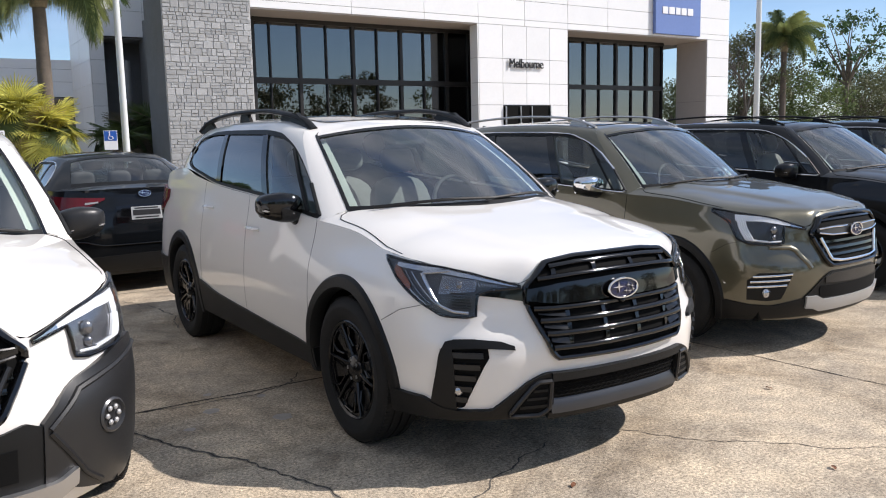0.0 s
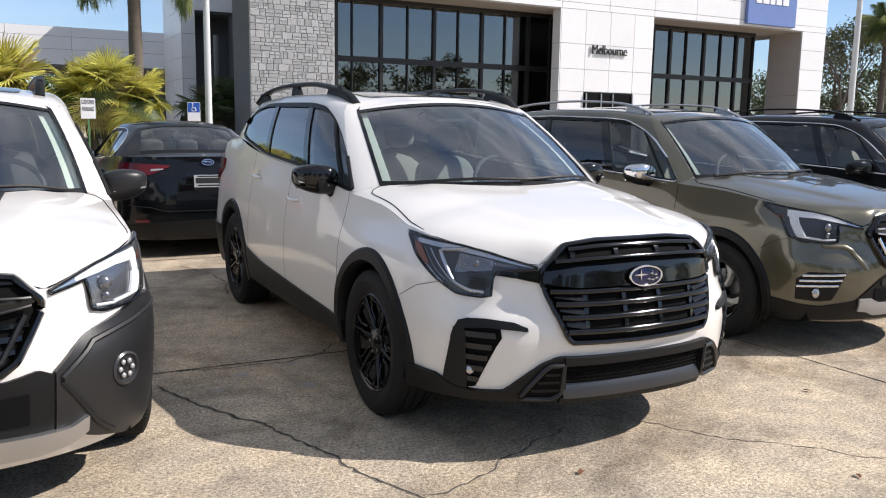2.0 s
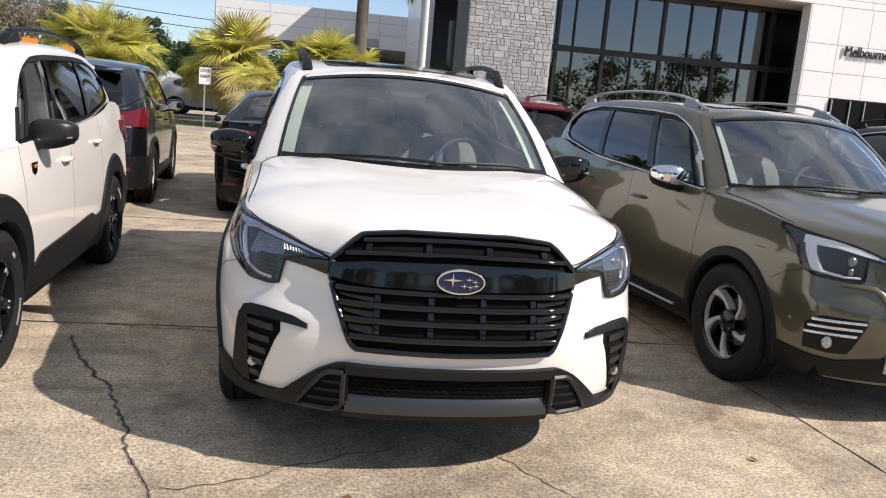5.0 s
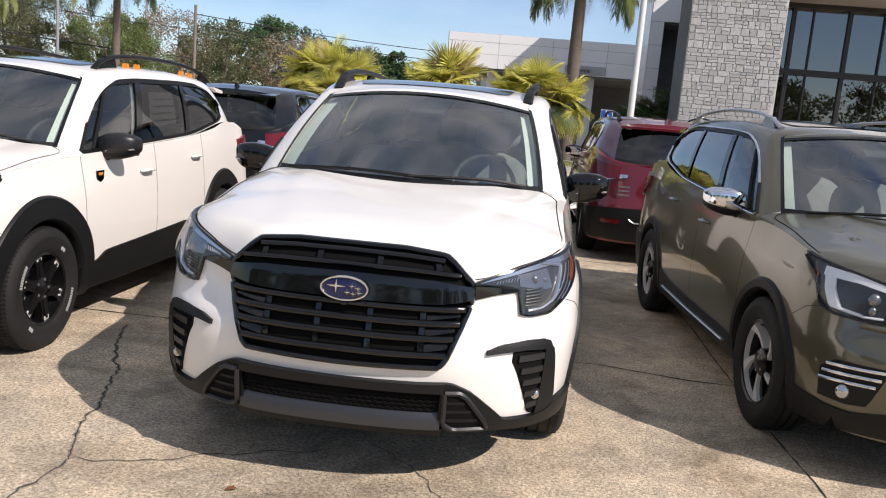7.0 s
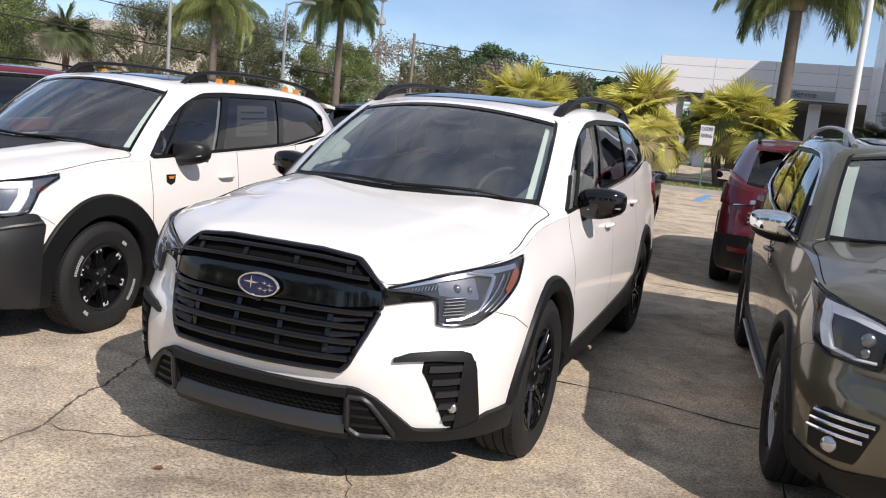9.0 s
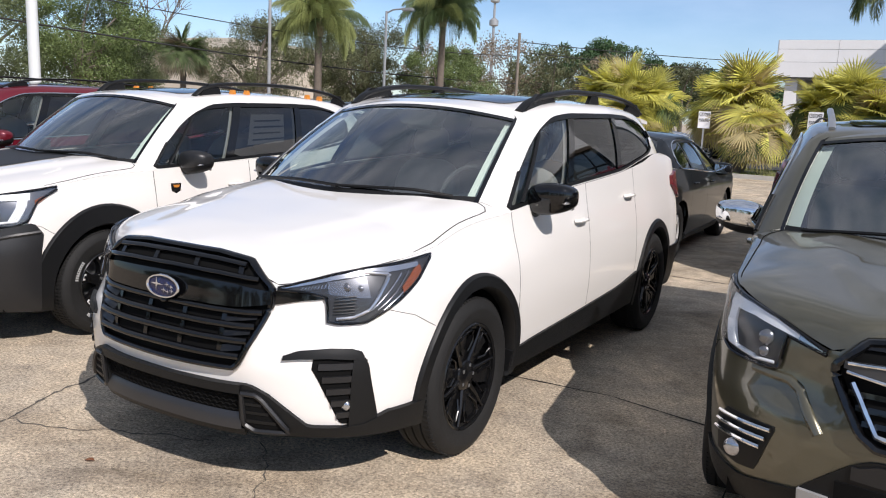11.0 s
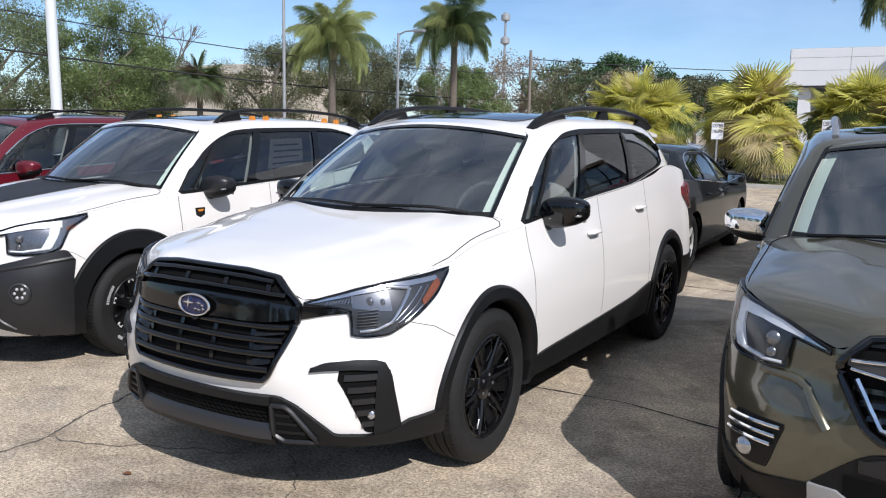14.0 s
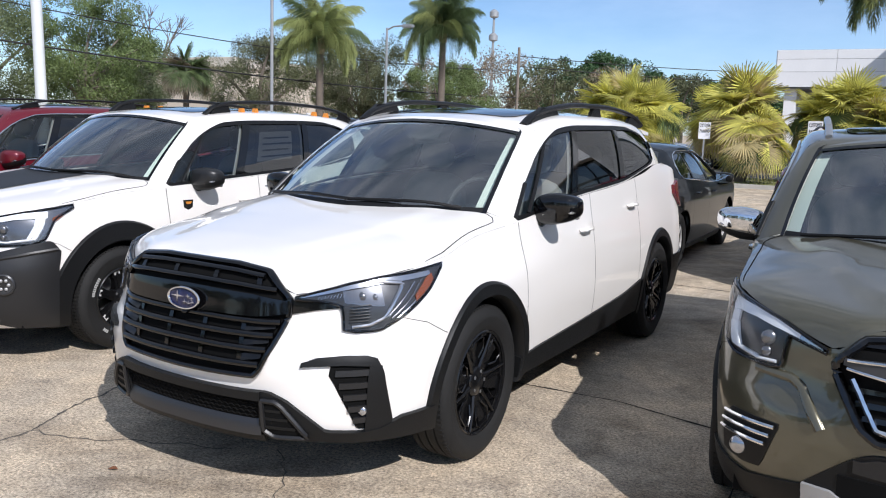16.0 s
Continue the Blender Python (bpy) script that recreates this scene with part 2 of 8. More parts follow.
def tube(pts, r, n=8, flat=1.0, cap=True):
    """Sweeps a round bar along points; r a number or one for each point."""
    V, P = [], [Vector(p) for p in pts]
    rs = r if isinstance(r, (list, tuple)) else [r] * len(P)
    for i, p in enumerate(P):
        d = (P[min(i + 1, len(P) - 1)] - P[max(i - 1, 0)]).normalized()
        ref = Vector((0, 0, 1)) if abs(d.z) < 0.92 else Vector((1, 0, 0))
        side = d.cross(ref).normalized()
        up = side.cross(d).normalized()
        for k in range(n):
            a = 2 * math.pi * k / n
            V.append(p + side * (rs[i] * math.cos(a)) + up * (rs[i] * flat * math.sin(a)))
    F = []
    for i in range(len(P) - 1):
        for k in range(n):
            a, b = i * n + k, i * n + (k + 1) % n
            F.append((a, b, b + n, a + n))
    if cap:
        F.append(tuple(range(n - 1, -1, -1)))
        F.append(tuple(range((len(P) - 1) * n, len(P) * n)))
    return [tuple(v) for v in V], F


def prism(poly, axis, a, b):
    """Extrudes a 2D outline along an axis from a to b."""
    def put(p, h):
        return {"x": (h, p[0], p[1]), "y": (p[0], h, p[1]), "z": (p[0], p[1], h)}[axis]
    n = len(poly)
    V = [put(p, a) for p in poly] + [put(p, b) for p in poly]
    F = [tuple(range(n)), tuple(range(2 * n - 1, n - 1, -1))] + [(i, (i + 1) % n, n + (i + 1) % n, n + i) for i in range(n)]
    return V, F


def ellipsoid(c, r, e=1.0, nu=20, nv=12):
    """Rounded lump; e below 1 makes it boxier."""
    def f(v):
        return math.copysign(abs(v) ** e, v)
    V = []
    for i in range(nu):
        a = 2 * math.pi * i / nu
        for j in range(nv + 1):
            t = -math.pi / 2 + math.pi * j / nv
            V.append((c[0] + r[0] * f(math.cos(t)) * f(math.cos(a)), c[1] + r[1] * f(math.cos(t)) * f(math.sin(a)), c[2] + r[2] * f(math.sin(t))))
    return V, grid_faces(nu, nv + 1, True)


def lerp(a, b, t):
    return a + (b - a) * t


def sstep(a, b, x):
    t = min(1, max(0, (x - a) / (b - a)))
    return t * t * (3 - 2 * t)


def pl(pairs):
    """Piecewise linear function through (t, value) pairs."""
    xs, ys = [p[0] for p in pairs], [p[1] for p in pairs]
    return lambda t: float(np.interp(t, xs, ys))


def spl(pairs):
    """Smooth, monotone function through (t, value) pairs."""
    xs = [float(p[0]) for p in pairs]
    ys = [float(p[1]) for p in pairs]
    n = len(xs)
    h = [xs[i + 1] - xs[i] for i in range(n - 1)]
    d = [(ys[i + 1] - ys[i]) / h[i] for i in range(n - 1)]
    m = [d[0]] + [0.0 if d[i - 1] * d[i] <= 0 else 2 * d[i - 1] * d[i] / (d[i - 1] + d[i]) for i in range(1, n - 1)] + [d[-1]]

    def f(t):
        if t <= xs[0]:
            return ys[0]
        if t >= xs[-1]:
            return ys[-1]
        i = next(k for k in range(n - 1) if t <= xs[k + 1])
        s = (t - xs[i]) / h[i]
        return ((2 * s ** 3 - 3 * s ** 2 + 1) * ys[i] + (s ** 3 - 2 * s ** 2 + s) * h[i] * m[i]
                + (3 * s ** 2 - 2 * s ** 3) * ys[i + 1] + (s ** 3 - s ** 2) * h[i] * m[i + 1])
    return f


# ---- cars: shape functions ----
class Shape:
    """Body surface of a car: forward is -y, the front axle stands over the origin. c runs round the car from the nose (-1) over the
    front corner (0), along the side (metres) to the rear corner (L) and the tail's middle (L + 1)."""

    def __init__(self, s):
        self.s = s
        self.w, self.yf, self.yr, self.nose = spl(s["w"]), spl(s["yf"]), spl(s["yr"]), spl(s["nose"])
        self.tp, self.ins = spl(s["taper"]), spl(s["inset"])
        self.tF, self.tS, self.tR = spl(s["topF"]), spl(s["topS"]), spl(s["topR"])
        self.ys, self.ye, self.n, self.nr = s["ys"], s["ye"], s["n"], s["nr"]
        self.L = self.ye - self.ys

    def side(self, y, z):
        return self.w(z) * self.tp(y) - self.ins(y) * sstep(0.8, 1.05, z)

    def P(self, c, z):
        if c < 0:
            a = (c + 1) * math.pi / 2
            x = self.side(self.ys, z) * math.sin(a) ** (2 / self.n)
            y = self.ys - (self.ys - self.yf(z)) * max(0, math.cos(a)) ** (2 / self.n)
            return Vector((x, y - self.nose(z) * (1 - sstep(0.36, 0.60, x)), z))
        if c <= self.L:
            return Vector((self.side(self.ys + c, z), self.ys + c, z))
        a = (1 - (c - self.L)) * math.pi / 2
        x = self.side(self.ye, z) * max(0, math.sin(a)) ** (2 / self.nr)
        return Vector((x, self.ye + (self.yr(z) - self.ye) * max(0, math.cos(a)) ** (2 / self.nr), z))

    def N(self, c, z):
        e = 0.004
        a = self.P(c + e, z) - self.P(c - e if c > -1 + e else c, z)
        b = self.P(c, z + e) - self.P(c, z - e)
        n = a.cross(b)
        if n.length < 1e-9:
            return Vector((0, -1, 0))
        n.normalize()
        if c <= -1 + e or c >= self.L + 1 - e:
            n.x = 0
            n.normalize()
        return n

    def cx(self, x, z):
        """c of a point of the front at |x|."""
        return math.asin(min(1, x / self.side(self.ys, z)) ** (self.n / 2)) / (math.pi / 2) - 1

    def cy(self, y, z):
        """c of a point of the front corner or the side at y."""
        if y >= self.ys:
            return y - self.ys
        return math.acos(min(1, (self.ys - y) / (self.ys - self.yf(z))) ** (self.n / 2)) / (math.pi / 2) - 1

    def cr(self, x, z):
        """c of a point of the tail at |x|."""
        return self.L + 1 - math.asin(min(1, x / self.side(self.ye, z)) ** (self.nr / 2)) / (math.pi / 2)

    def Q(self, y, z):
        return self.P(self.cy(y, z), z)

    def top(self, c):
        if c < 0:
            return self.tF(c)
        if c <= self.L:
            return self.tS(self.ys + c)
        return self.tR(c - self.L)

    def F(self, *pts):
        """Front outline points (x, z) as (c, z)."""
        return [(self.cx(x, z), z) for x, z in pts]

    def S(self, *pts):
        return [(self.cy(y, z), z) for y, z in pts]

    def R(self, *pts):
        return [(self.cr(x, z), z) for x, z in pts]

    def patch(self, top, bot, off=0.004, depth=0.02, N=14, M=5, tilt=0.0):
        """A panel on the body between an upper and a lower outline, proud by off, with a rim of that depth. tilt: how much further out its lower edge lies."""
        top, bot = sorted(top), sorted(bot)
        ft, fb = pl(top), pl(bot)
        c0, c1 = min(top[0][0], bot[0][0]), max(top[-1][0], bot[-1][0])
        V = []
        for i in range(N + 1):
            c = lerp(c0, c1, i / N)
            zt, zb = ft(c), fb(c)
            for j in range(M + 1):
                z = lerp(zb, zt, j / M)
                V.append(self.P(c, z) + self.N(c, z) * (off + tilt * (1 - j / M)))
        F = grid_faces(N + 1, M + 1)
        if depth:
            R = [(i, 0) for i in range(N + 1)] + [(N, j) for j in range(1, M + 1)] + [(i, M) for i in range(N - 1, -1, -1)] + [(0, j) for j in range(M - 1, 0, -1)]
            base = len(V)
            for i, j in R:
                c = lerp(c0, c1, i / N)
                V.append(V[i * (M + 1) + j] - self.N(c, lerp(fb(c), ft(c), j / M)) * depth)
            for k in range(len(R)):
                a, b = R[k], R[(k + 1) % len(R)]
                if (a[0] == b[0] == 0 and c0 < -0.999) or (a[0] == b[0] == N and c1 > self.L + 0.999):
                    continue
                F.append((a[0] * (M + 1) + a[1], b[0] * (M + 1) + b[1], base + (k + 1) % len(R), base + k))
        return [tuple(v) for v in V], F

    def band(self, line, width, off=0.01, depth=0.02, N=24):
        """A strip of some width along a line of (c, z) points."""
        return [self.P(c, z) + self.N(c, z) * off for c, z in self.dense(line, N)]

    def dense(self, line, N):
        d = [0]
        for a, b in zip(line, line[1:]):
            d.append(d[-1] + (self.P(*a) - self.P(*b)).length + 1e-6)
        fc, fz = pl(list(zip(d, [p[0] for p in line]))), pl(list(zip(d, [p[1] for p in line])))
        return [(fc(d[-1] * i / N), fz(d[-1] * i / N)) for i in range(N + 1)]

    def bead(self, line, r, off=0.0, N=24, flat=1.0, n=6):
        return tube(self.band(line, 0, off, 0, N), r, n, flat)

    def bar(self, x0, x1, z, h, off, t=0.03, dz=0.0, N=16):
        """A horizontal slat across the front from x0 to x1; dz lets it sag towards its end."""
        f = lambda k: lerp(x0, x1, k)
        top = [(self.cx(f(i / N), z), z + h / 2 - dz * (i / N) ** 2) for i in range(N + 1)]
        bot = [(c, zz - h) for c, zz in top]
        return self.patch(top, bot, off, t, N, 2)


def both(g):
    return joined(g, mirrored(g))


def shell(sh, panels, arch, gap=0.005, off=0.0, rows=26):
    """Painted lower body, panel by panel: {name: (verts, faces)} of one half. panels: (name, c0, c1)."""
    s = sh.s
    R, wb = s["R"], s["wb"]
    out = {}
    for name, c0, c1 in panels:
        n = max(2, int((c1 - c0) / (0.03 if c1 > 0.3 and c0 < sh.L - 0.1 else 0.028)))
        cs = [lerp(c0 + (gap / 2 if c0 > -0.99 and name != "front_fender" else 0), c1 - (gap / 2 if c1 < sh.L + 0.99 and name != "front_bumper" else 0), i / n) for i in range(n + 1)]
        V, M = [], rows
        flag = []
        for c in cs:
            zt, zb = sh.top(c), s["zb"]
            for j in range(M + 1):
                z = lerp(zb, zt, j / M)
                p = sh.P(c, z) + sh.N(c, z) * off
                V.append(p)
                flag.append(any(p.x > 0.5 and math.hypot(p.y - yc, z - R) < arch for yc in (0, wb)))
        G = list(V)
        for i in range(n + 1):
            for j in range(M + 1):
                k = i * (M + 1) + j
                if not flag[k]:
                    continue
                near = [(i + di) * (M + 1) + j + dj for di, dj in ((1, 0), (-1, 0), (0, 1), (0, -1), (1, 1), (-1, 1), (1, -1), (-1, -1)) if 0 <= i + di <= n and 0 <= j + dj <= M]
                if any(not flag[q] for q in near):
                    yc = 0 if abs(G[k].y) < abs(G[k].y - wb) else wb
                    d = Vector((0, G[k].y - yc, G[k].z - R))
                    d = d.normalized() * arch if d.length > 1e-5 else Vector((0, 0, arch))
                    y, z = yc + d.y, max(s["zb"], R + d.z)
                    if y < sh.ye:
                        V[k] = sh.Q(y, z) + Vector((off, 0, 0))
        F = [f for f in grid_faces(n + 1, M + 1) if not all(flag[k] for k in f)]
        out[name] = ([tuple(v) for v in V], F)
    return out


def cap(E, S, p=2.2, q=2.0, rows=12, lift=0.0, half=False, v0=0.0, v1=1.0):
    """Crowned skin between an edge line (one half) and its mirror image over a middle line."""
    V = []
    for e, sp in zip(E, S):
        for j in range(rows + 1):
            v = lerp(v0, v1, j / rows)
            V.append((e[0] * v, lerp(sp[0], e[1], v ** q), lerp(sp[1], e[2], v ** p) + lift))
    g = (V, grid_faces(len(E), rows + 1))
    return g if half else both(g)


def smooth_line(pts, per=6):
    """A smooth line through points (3D)."""
    t = list(range(len(pts)))
    fs = [spl(list(zip(t, [p[k] for p in pts]))) for k in range(3)]
    return [Vector((fs[0](i / per), fs[1](i / per), fs[2](i / per))) for i in range((len(pts) - 1) * per + 1)]


def arch_ring(sh, yc, r0, r1, a0, a1, off, depth=0.05, N=36):
    """Wheel arch cladding: a band round the wheel that lies on the body."""
    R = sh.s["R"]
    V, prof = [], [(r0 - 0.004, -depth), (r0, 0.0), (r0 + 0.012, off), (r1 - 0.012, off), (r1, off * 0.2), (r1 + 0.001, -0.01)]
    for i in range(N + 1):
        a = radians(lerp(a0, a1, i / N))
        for r, o in prof:
            y, z = yc + r * math.cos(a), max(sh.s["zb"] - 0.02, R + r * math.sin(a))
            p = sh.Q(min(y, sh.ye), z)
            if y > sh.ye:
                p = sh.P(sh.L + min(0.9, (y - sh.ye) / 0.5), z)
            V.append((p.x + o, p.y, z))
    return V, grid_faces(N + 1, len(prof))


def perforated(r0, r1, xf, keep, thick, na, nr):
    """A dished disc with openings: front, back and the walls between them."""
    V, F = [], []
    for i in range(na):
        t = 2 * math.pi * i / na
        for j in range(nr + 1):
            r = lerp(r0, r1, j / nr)
            V.append((xf(r), r * math.sin(t), r * math.cos(t)))
    n = len(V)
    V += [(x - thick, y, z) for x, y, z in V]
    K = {}
    for i in range(na):
        for j in range(nr):
            K[i, j] = keep(lerp(r0, r1, (j + 0.5) / nr), 2 * math.pi * (i + 0.5) / na)
    for (i, j), k in K.items():
        if not k:
            continue
        a, b = i * (nr + 1) + j, ((i + 1) % na) * (nr + 1) + j
        F += [(a, b, b + 1, a + 1), (a + n, a + 1 + n, b + 1 + n, b + n)]
        for (di, dj), (p, q) in (((-1, 0), (a, a + 1)), ((1, 0), (b + 1, b)), ((0, -1), (b, a)), ((0, 1), (a + 1, b + 1))):
            if not K.get(((i + di) % na, j + dj), False):
                F.append((p, q, q + n, p + n))
    return V, F


def make_wheel(R, rim, width, spokes, style):
    """A wheel whose outer face looks to +x; returns the list of (name, geometry, material, label)."""
    h = width / 2
    tyre = [(rim - 0.012, -h * 0.8), (rim + 0.012, -h), (R - 0.055, -h * 1.02), (R - 0.018, -h * 0.9), (R - 0.003, -h * 0.72)]
    for g in (-0.42, 0.0, 0.42):
        tyre += [(R, h * g - 0.03 if g > -0.4 else -h * 0.6), (R, h * g - 0.006), (R - 0.008, h * g - 0.004), (R - 0.008, h * g + 0.004), (R, h * g + 0.006)]
    tyre += [(R - 0.003, h * 0.72), (R - 0.018, h * 0.9), (R - 0.05, h * 1.02), (R - 0.058, h * 1.025), (R - 0.062, h * 1.015), (rim + 0.03, h * 1.0), (rim + 0.006, h * 0.9), (rim - 0.012, h * 0.8)]
    out = [("tyre", lathe(tyre, 72), RUBBER, "")]
    tread = []
    for k in range(90):
        a = 2 * math.pi * k / 90
        m = Matrix.Rotation(a, 4, "X")
        tread.append(moved(box(h * 0.56, -0.0055, R - 0.016, h * 0.80, 0.0055, R - 0.0012), m))
        if style == "offroad":
            tread.append(moved(box(-h * 0.66, -0.007, R - 0.006, h * 0.66, 0.004, R + 0.002), m))
    out.append(("tread_block", joined(*tread), RUBBER, ""))
    barrel = [(rim - 0.002, h * 0.86), (rim - 0.008, h * 0.9), (rim - 0.018, h * 0.84), (rim - 0.022, h * 0.5), (rim - 0.05, -h * 0.2), (rim - 0.05, -h * 0.8), (0.05, -h * 0.8)]
    out.append(("rim_barrel", lathe(barrel, 56), RIMBLACK, ""))
    out.append(("brake_disc", lathe([(0.04, -0.005), (rim * 0.62, -0.005), (rim * 0.62, -0.03), (0.04, -0.03)], 40), SATIN, "dull steel disc"))
    xo, hub = h * 0.72, 0.075
    th0 = 0.2

    def ang(t, k, swirl=0.0):
        d = (t - th0 - 2 * math.pi * k / spokes - swirl) % (2 * math.pi)
        return min(d, 2 * math.pi - d)
    if style == "twin":
        def keep(r, t):
            if r < 0.105 or r > rim - 0.03:
                return True
            return not any(ang(t, k) < lerp(0.20, 0.34, (r - 0.105) / (rim - 0.135)) for k in range(spokes))
        out.append(("spokes", perforated(0.03, rim - 0.006, lambda r: xo - 0.02 + 0.03 * (r / rim) ** 2, keep, 0.045, 168, 16), RIMBLACK, "gloss black alloy face with six openings"))
        for k in range(spokes):
            m = Matrix.Rotation(2 * math.pi * k / spokes + th0, 4, "X")
            x1 = xo + 0.006
            out.append(("opening_rim", moved(tube([(x1 - 0.012, -0.024, 0.118), (x1, -0.056, 0.16), (x1 + 0.004, -0.062, rim - 0.05), (x1 + 0.006, -0.04, rim - 0.034), (x1 + 0.006, 0.04, rim - 0.034), (x1 + 0.004, 0.062, rim - 0.05), (x1, 0.056, 0.16), (x1 - 0.012, 0.024, 0.118)], 0.006, 6), m), RIMBLACK, ""))
            out.append(("pocket_floor", moved(prism([(-0.02, 0.11), (0.02, 0.11), (0.06, rim - 0.035), (-0.06, rim - 0.035)], "x", xo - 0.085, xo - 0.075), m), RIMBLACK, ""))
            m2 = Matrix.Rotation(2 * math.pi * (k + 0.5) / spokes + th0, 4, "X")
            out.append(("spoke_ridge", moved(tube([(xo - 0.012, 0.0, 0.07), (xo + 0.002, 0.004, 0.15), (xo + 0.012, 0.012, rim - 0.02)], [0.012, 0.009, 0.006], 6), m2), RIMBLACK, ""))
    elif style == "blade":
        def keep(r, t):
            if r > rim - 0.02 or r < 0.06:
                return True
            u = (r - 0.06) / (rim - 0.08)
            return any(ang(t, k, 0.55 * u) < lerp(0.15, 0.085, min(1, u * 2.2)) + 0.12 * max(0, u - 0.5) for k in range(spokes))
        out.append(("spokes", perforated(0.03, rim - 0.004, lambda r: xo - 0.018 + 0.028 * (r / rim) ** 2, keep, 0.05, 220, 22), RIMCUT, "bright machined turbine spokes"))

        def keep2(r, t):
            if r < 0.05:
                return True
            u = (r - 0.06) / (rim - 0.08)
            return any(ang(t, k, 0.55 * u + 0.19) < 0.15 for k in range(spokes))
        out.append(("spoke_shadow_face", perforated(0.03, rim - 0.03, lambda r: xo - 0.034 + 0.02 * (r / rim) ** 2, keep2, 0.04, 140, 10), RIMBLACK, "black painted spoke flanks"))
    else:
        sp = []
        for k in range(spokes):
            m = Matrix.Rotation(2 * math.pi * k / spokes + th0, 4, "X")
            a = [(-0.036, 0.05), (0.036, 0.05), (0.026, rim * 0.62), (0.052, rim - 0.012), (-0.052, rim - 0.012), (-0.026, rim * 0.62)]
            sp.append(moved(prism(a, "x", xo - 0.045, xo), m))
            out.append(("spoke_ridge", moved(prism([(-0.012, 0.07), (0.012, 0.07), (0.010, rim - 0.03), (-0.010, rim - 0.03)], "x", xo, xo + 0.006), m), RIMBLACK, ""))
            out.append(("spoke_bolt", moved(box(xo, -0.022, rim - 0.045, xo + 0.004, 0.022, rim - 0.02, 0.003), m), RIMCUT, "bright machined pad"))
        out.append(("spokes", joined(*sp), RIMBLACK, "gloss black alloy spokes"))
    out.append(("hub_cap", lathe([(0.0, xo + 0.016), (0.022, xo + 0.015), (0.03, xo + 0.008), (0.06, xo + 0.004), (hub, xo - 0.01), (hub, xo - 0.06)], 32), RIMBLACK, ""))
    for k in range(5):
        a = 2 * math.pi * k / 5
        out.append(("lug_nut", moved(lathe([(0, xo + 0.006), (0.009, xo + 0.006), (0.011, xo - 0.01)], 10), Matrix.Translation((0, 0.052 * math.cos(a), 0.052 * math.sin(a)))), SATIN, ""))
    if style == "offroad":
        for a0, cnt in ((0.9, 9), (2.4, 3), (4.0, 10), (5.6, 3)):
            bars = []
            for k in range(cnt):
                m = Matrix.Rotation(a0 + k * 0.058, 4, "X")
                bars.append(moved(box(h * 1.0, -0.0055, rim + 0.032, h * 1.03, 0.0055, rim + 0.052), m))
            out.append(("lettering_bar", joined(*bars), LETTER, "raised white tyre marking"))
    return out


def seat(parent, x, y, z, material, wide=0.5, headrests=(0,)):
    part("seat_cushion", ellipsoid((x, y, z), (wide / 2, 0.27, 0.09), 0.5), material, parent)
    back = moved(ellipsoid((0, 0, 0.3), (wide / 2, 0.075, 0.34), 0.55), Matrix.Translation((x, y + 0.24, z + 0.02)) @ Matrix.Rotation(radians(-16), 4, "X"))
    part("seat_back", back, material, parent)
    for hx in headrests:
        head = moved(ellipsoid((hx, 0, 0.76), (0.13, 0.05, 0.095), 0.6), Matrix.Translation((x, y + 0.24, z + 0.02)) @ Matrix.Rotation(radians(-12), 4, "X"))
        part("headrest", head, material, parent)


def emblem(parent, at, normal_tilt, w=0.085, h=0.05, m=None):
    """Oval badge: chrome rim, blue field and six plain star shapes."""
    m = m or (Matrix.Translation(at) @ Matrix.Rotation(radians(normal_tilt), 4, "X"))
    ring = []
    for i in range(40):
        a = 2 * math.pi * i / 40
        for k in range(6):
            b = 2 * math.pi * k / 6
            ring.append(((w + 0.0052 * math.cos(b)) * math.cos(a), -0.012 + 0.006 * math.sin(b), (h + 0.0052 * math.cos(b)) * math.sin(a)))
    rim = part("emblem_rim", moved((ring, grid_faces(40, 6, True) + [(i * 6 + 5, ((i + 1) % 40) * 6 + 5, ((i + 1) % 40) * 6, i * 6) for i in range(40)]), m), CHROME, parent, "polished oval rim")
    disc = [(w * math.cos(2 * math.pi * i / 40), -0.008, h * math.sin(2 * math.pi * i / 40)) for i in range(40)] + [(0, -0.014, 0)]
    part("emblem_field", moved((disc, [(i, (i + 1) % 40, 40) for i in range(40)]), m), EMBLUE, rim, "dark blue enamel field")
    for sx, sz, r in ((-0.03, 0.008, 0.034), (0.028, 0.012, 0.014), (0.05, 0.004, 0.014), (0.012, -0.016, 0.014), (0.034, -0.02, 0.014), (0.055, -0.014, 0.014)):
        st = []
        for k in range(8):
            q = r if k % 2 == 0 else r * 0.2
            st.append((sx * w / 0.085 + q * (1.15 if k % 4 == 0 else 0.75) * math.cos(math.pi * k / 4), sz * h / 0.05 + q * 0.8 * math.sin(math.pi * k / 4)))
        part("emblem_star", moved(prism(st, "y", -0.018, -0.011), m), CHROME, rim)


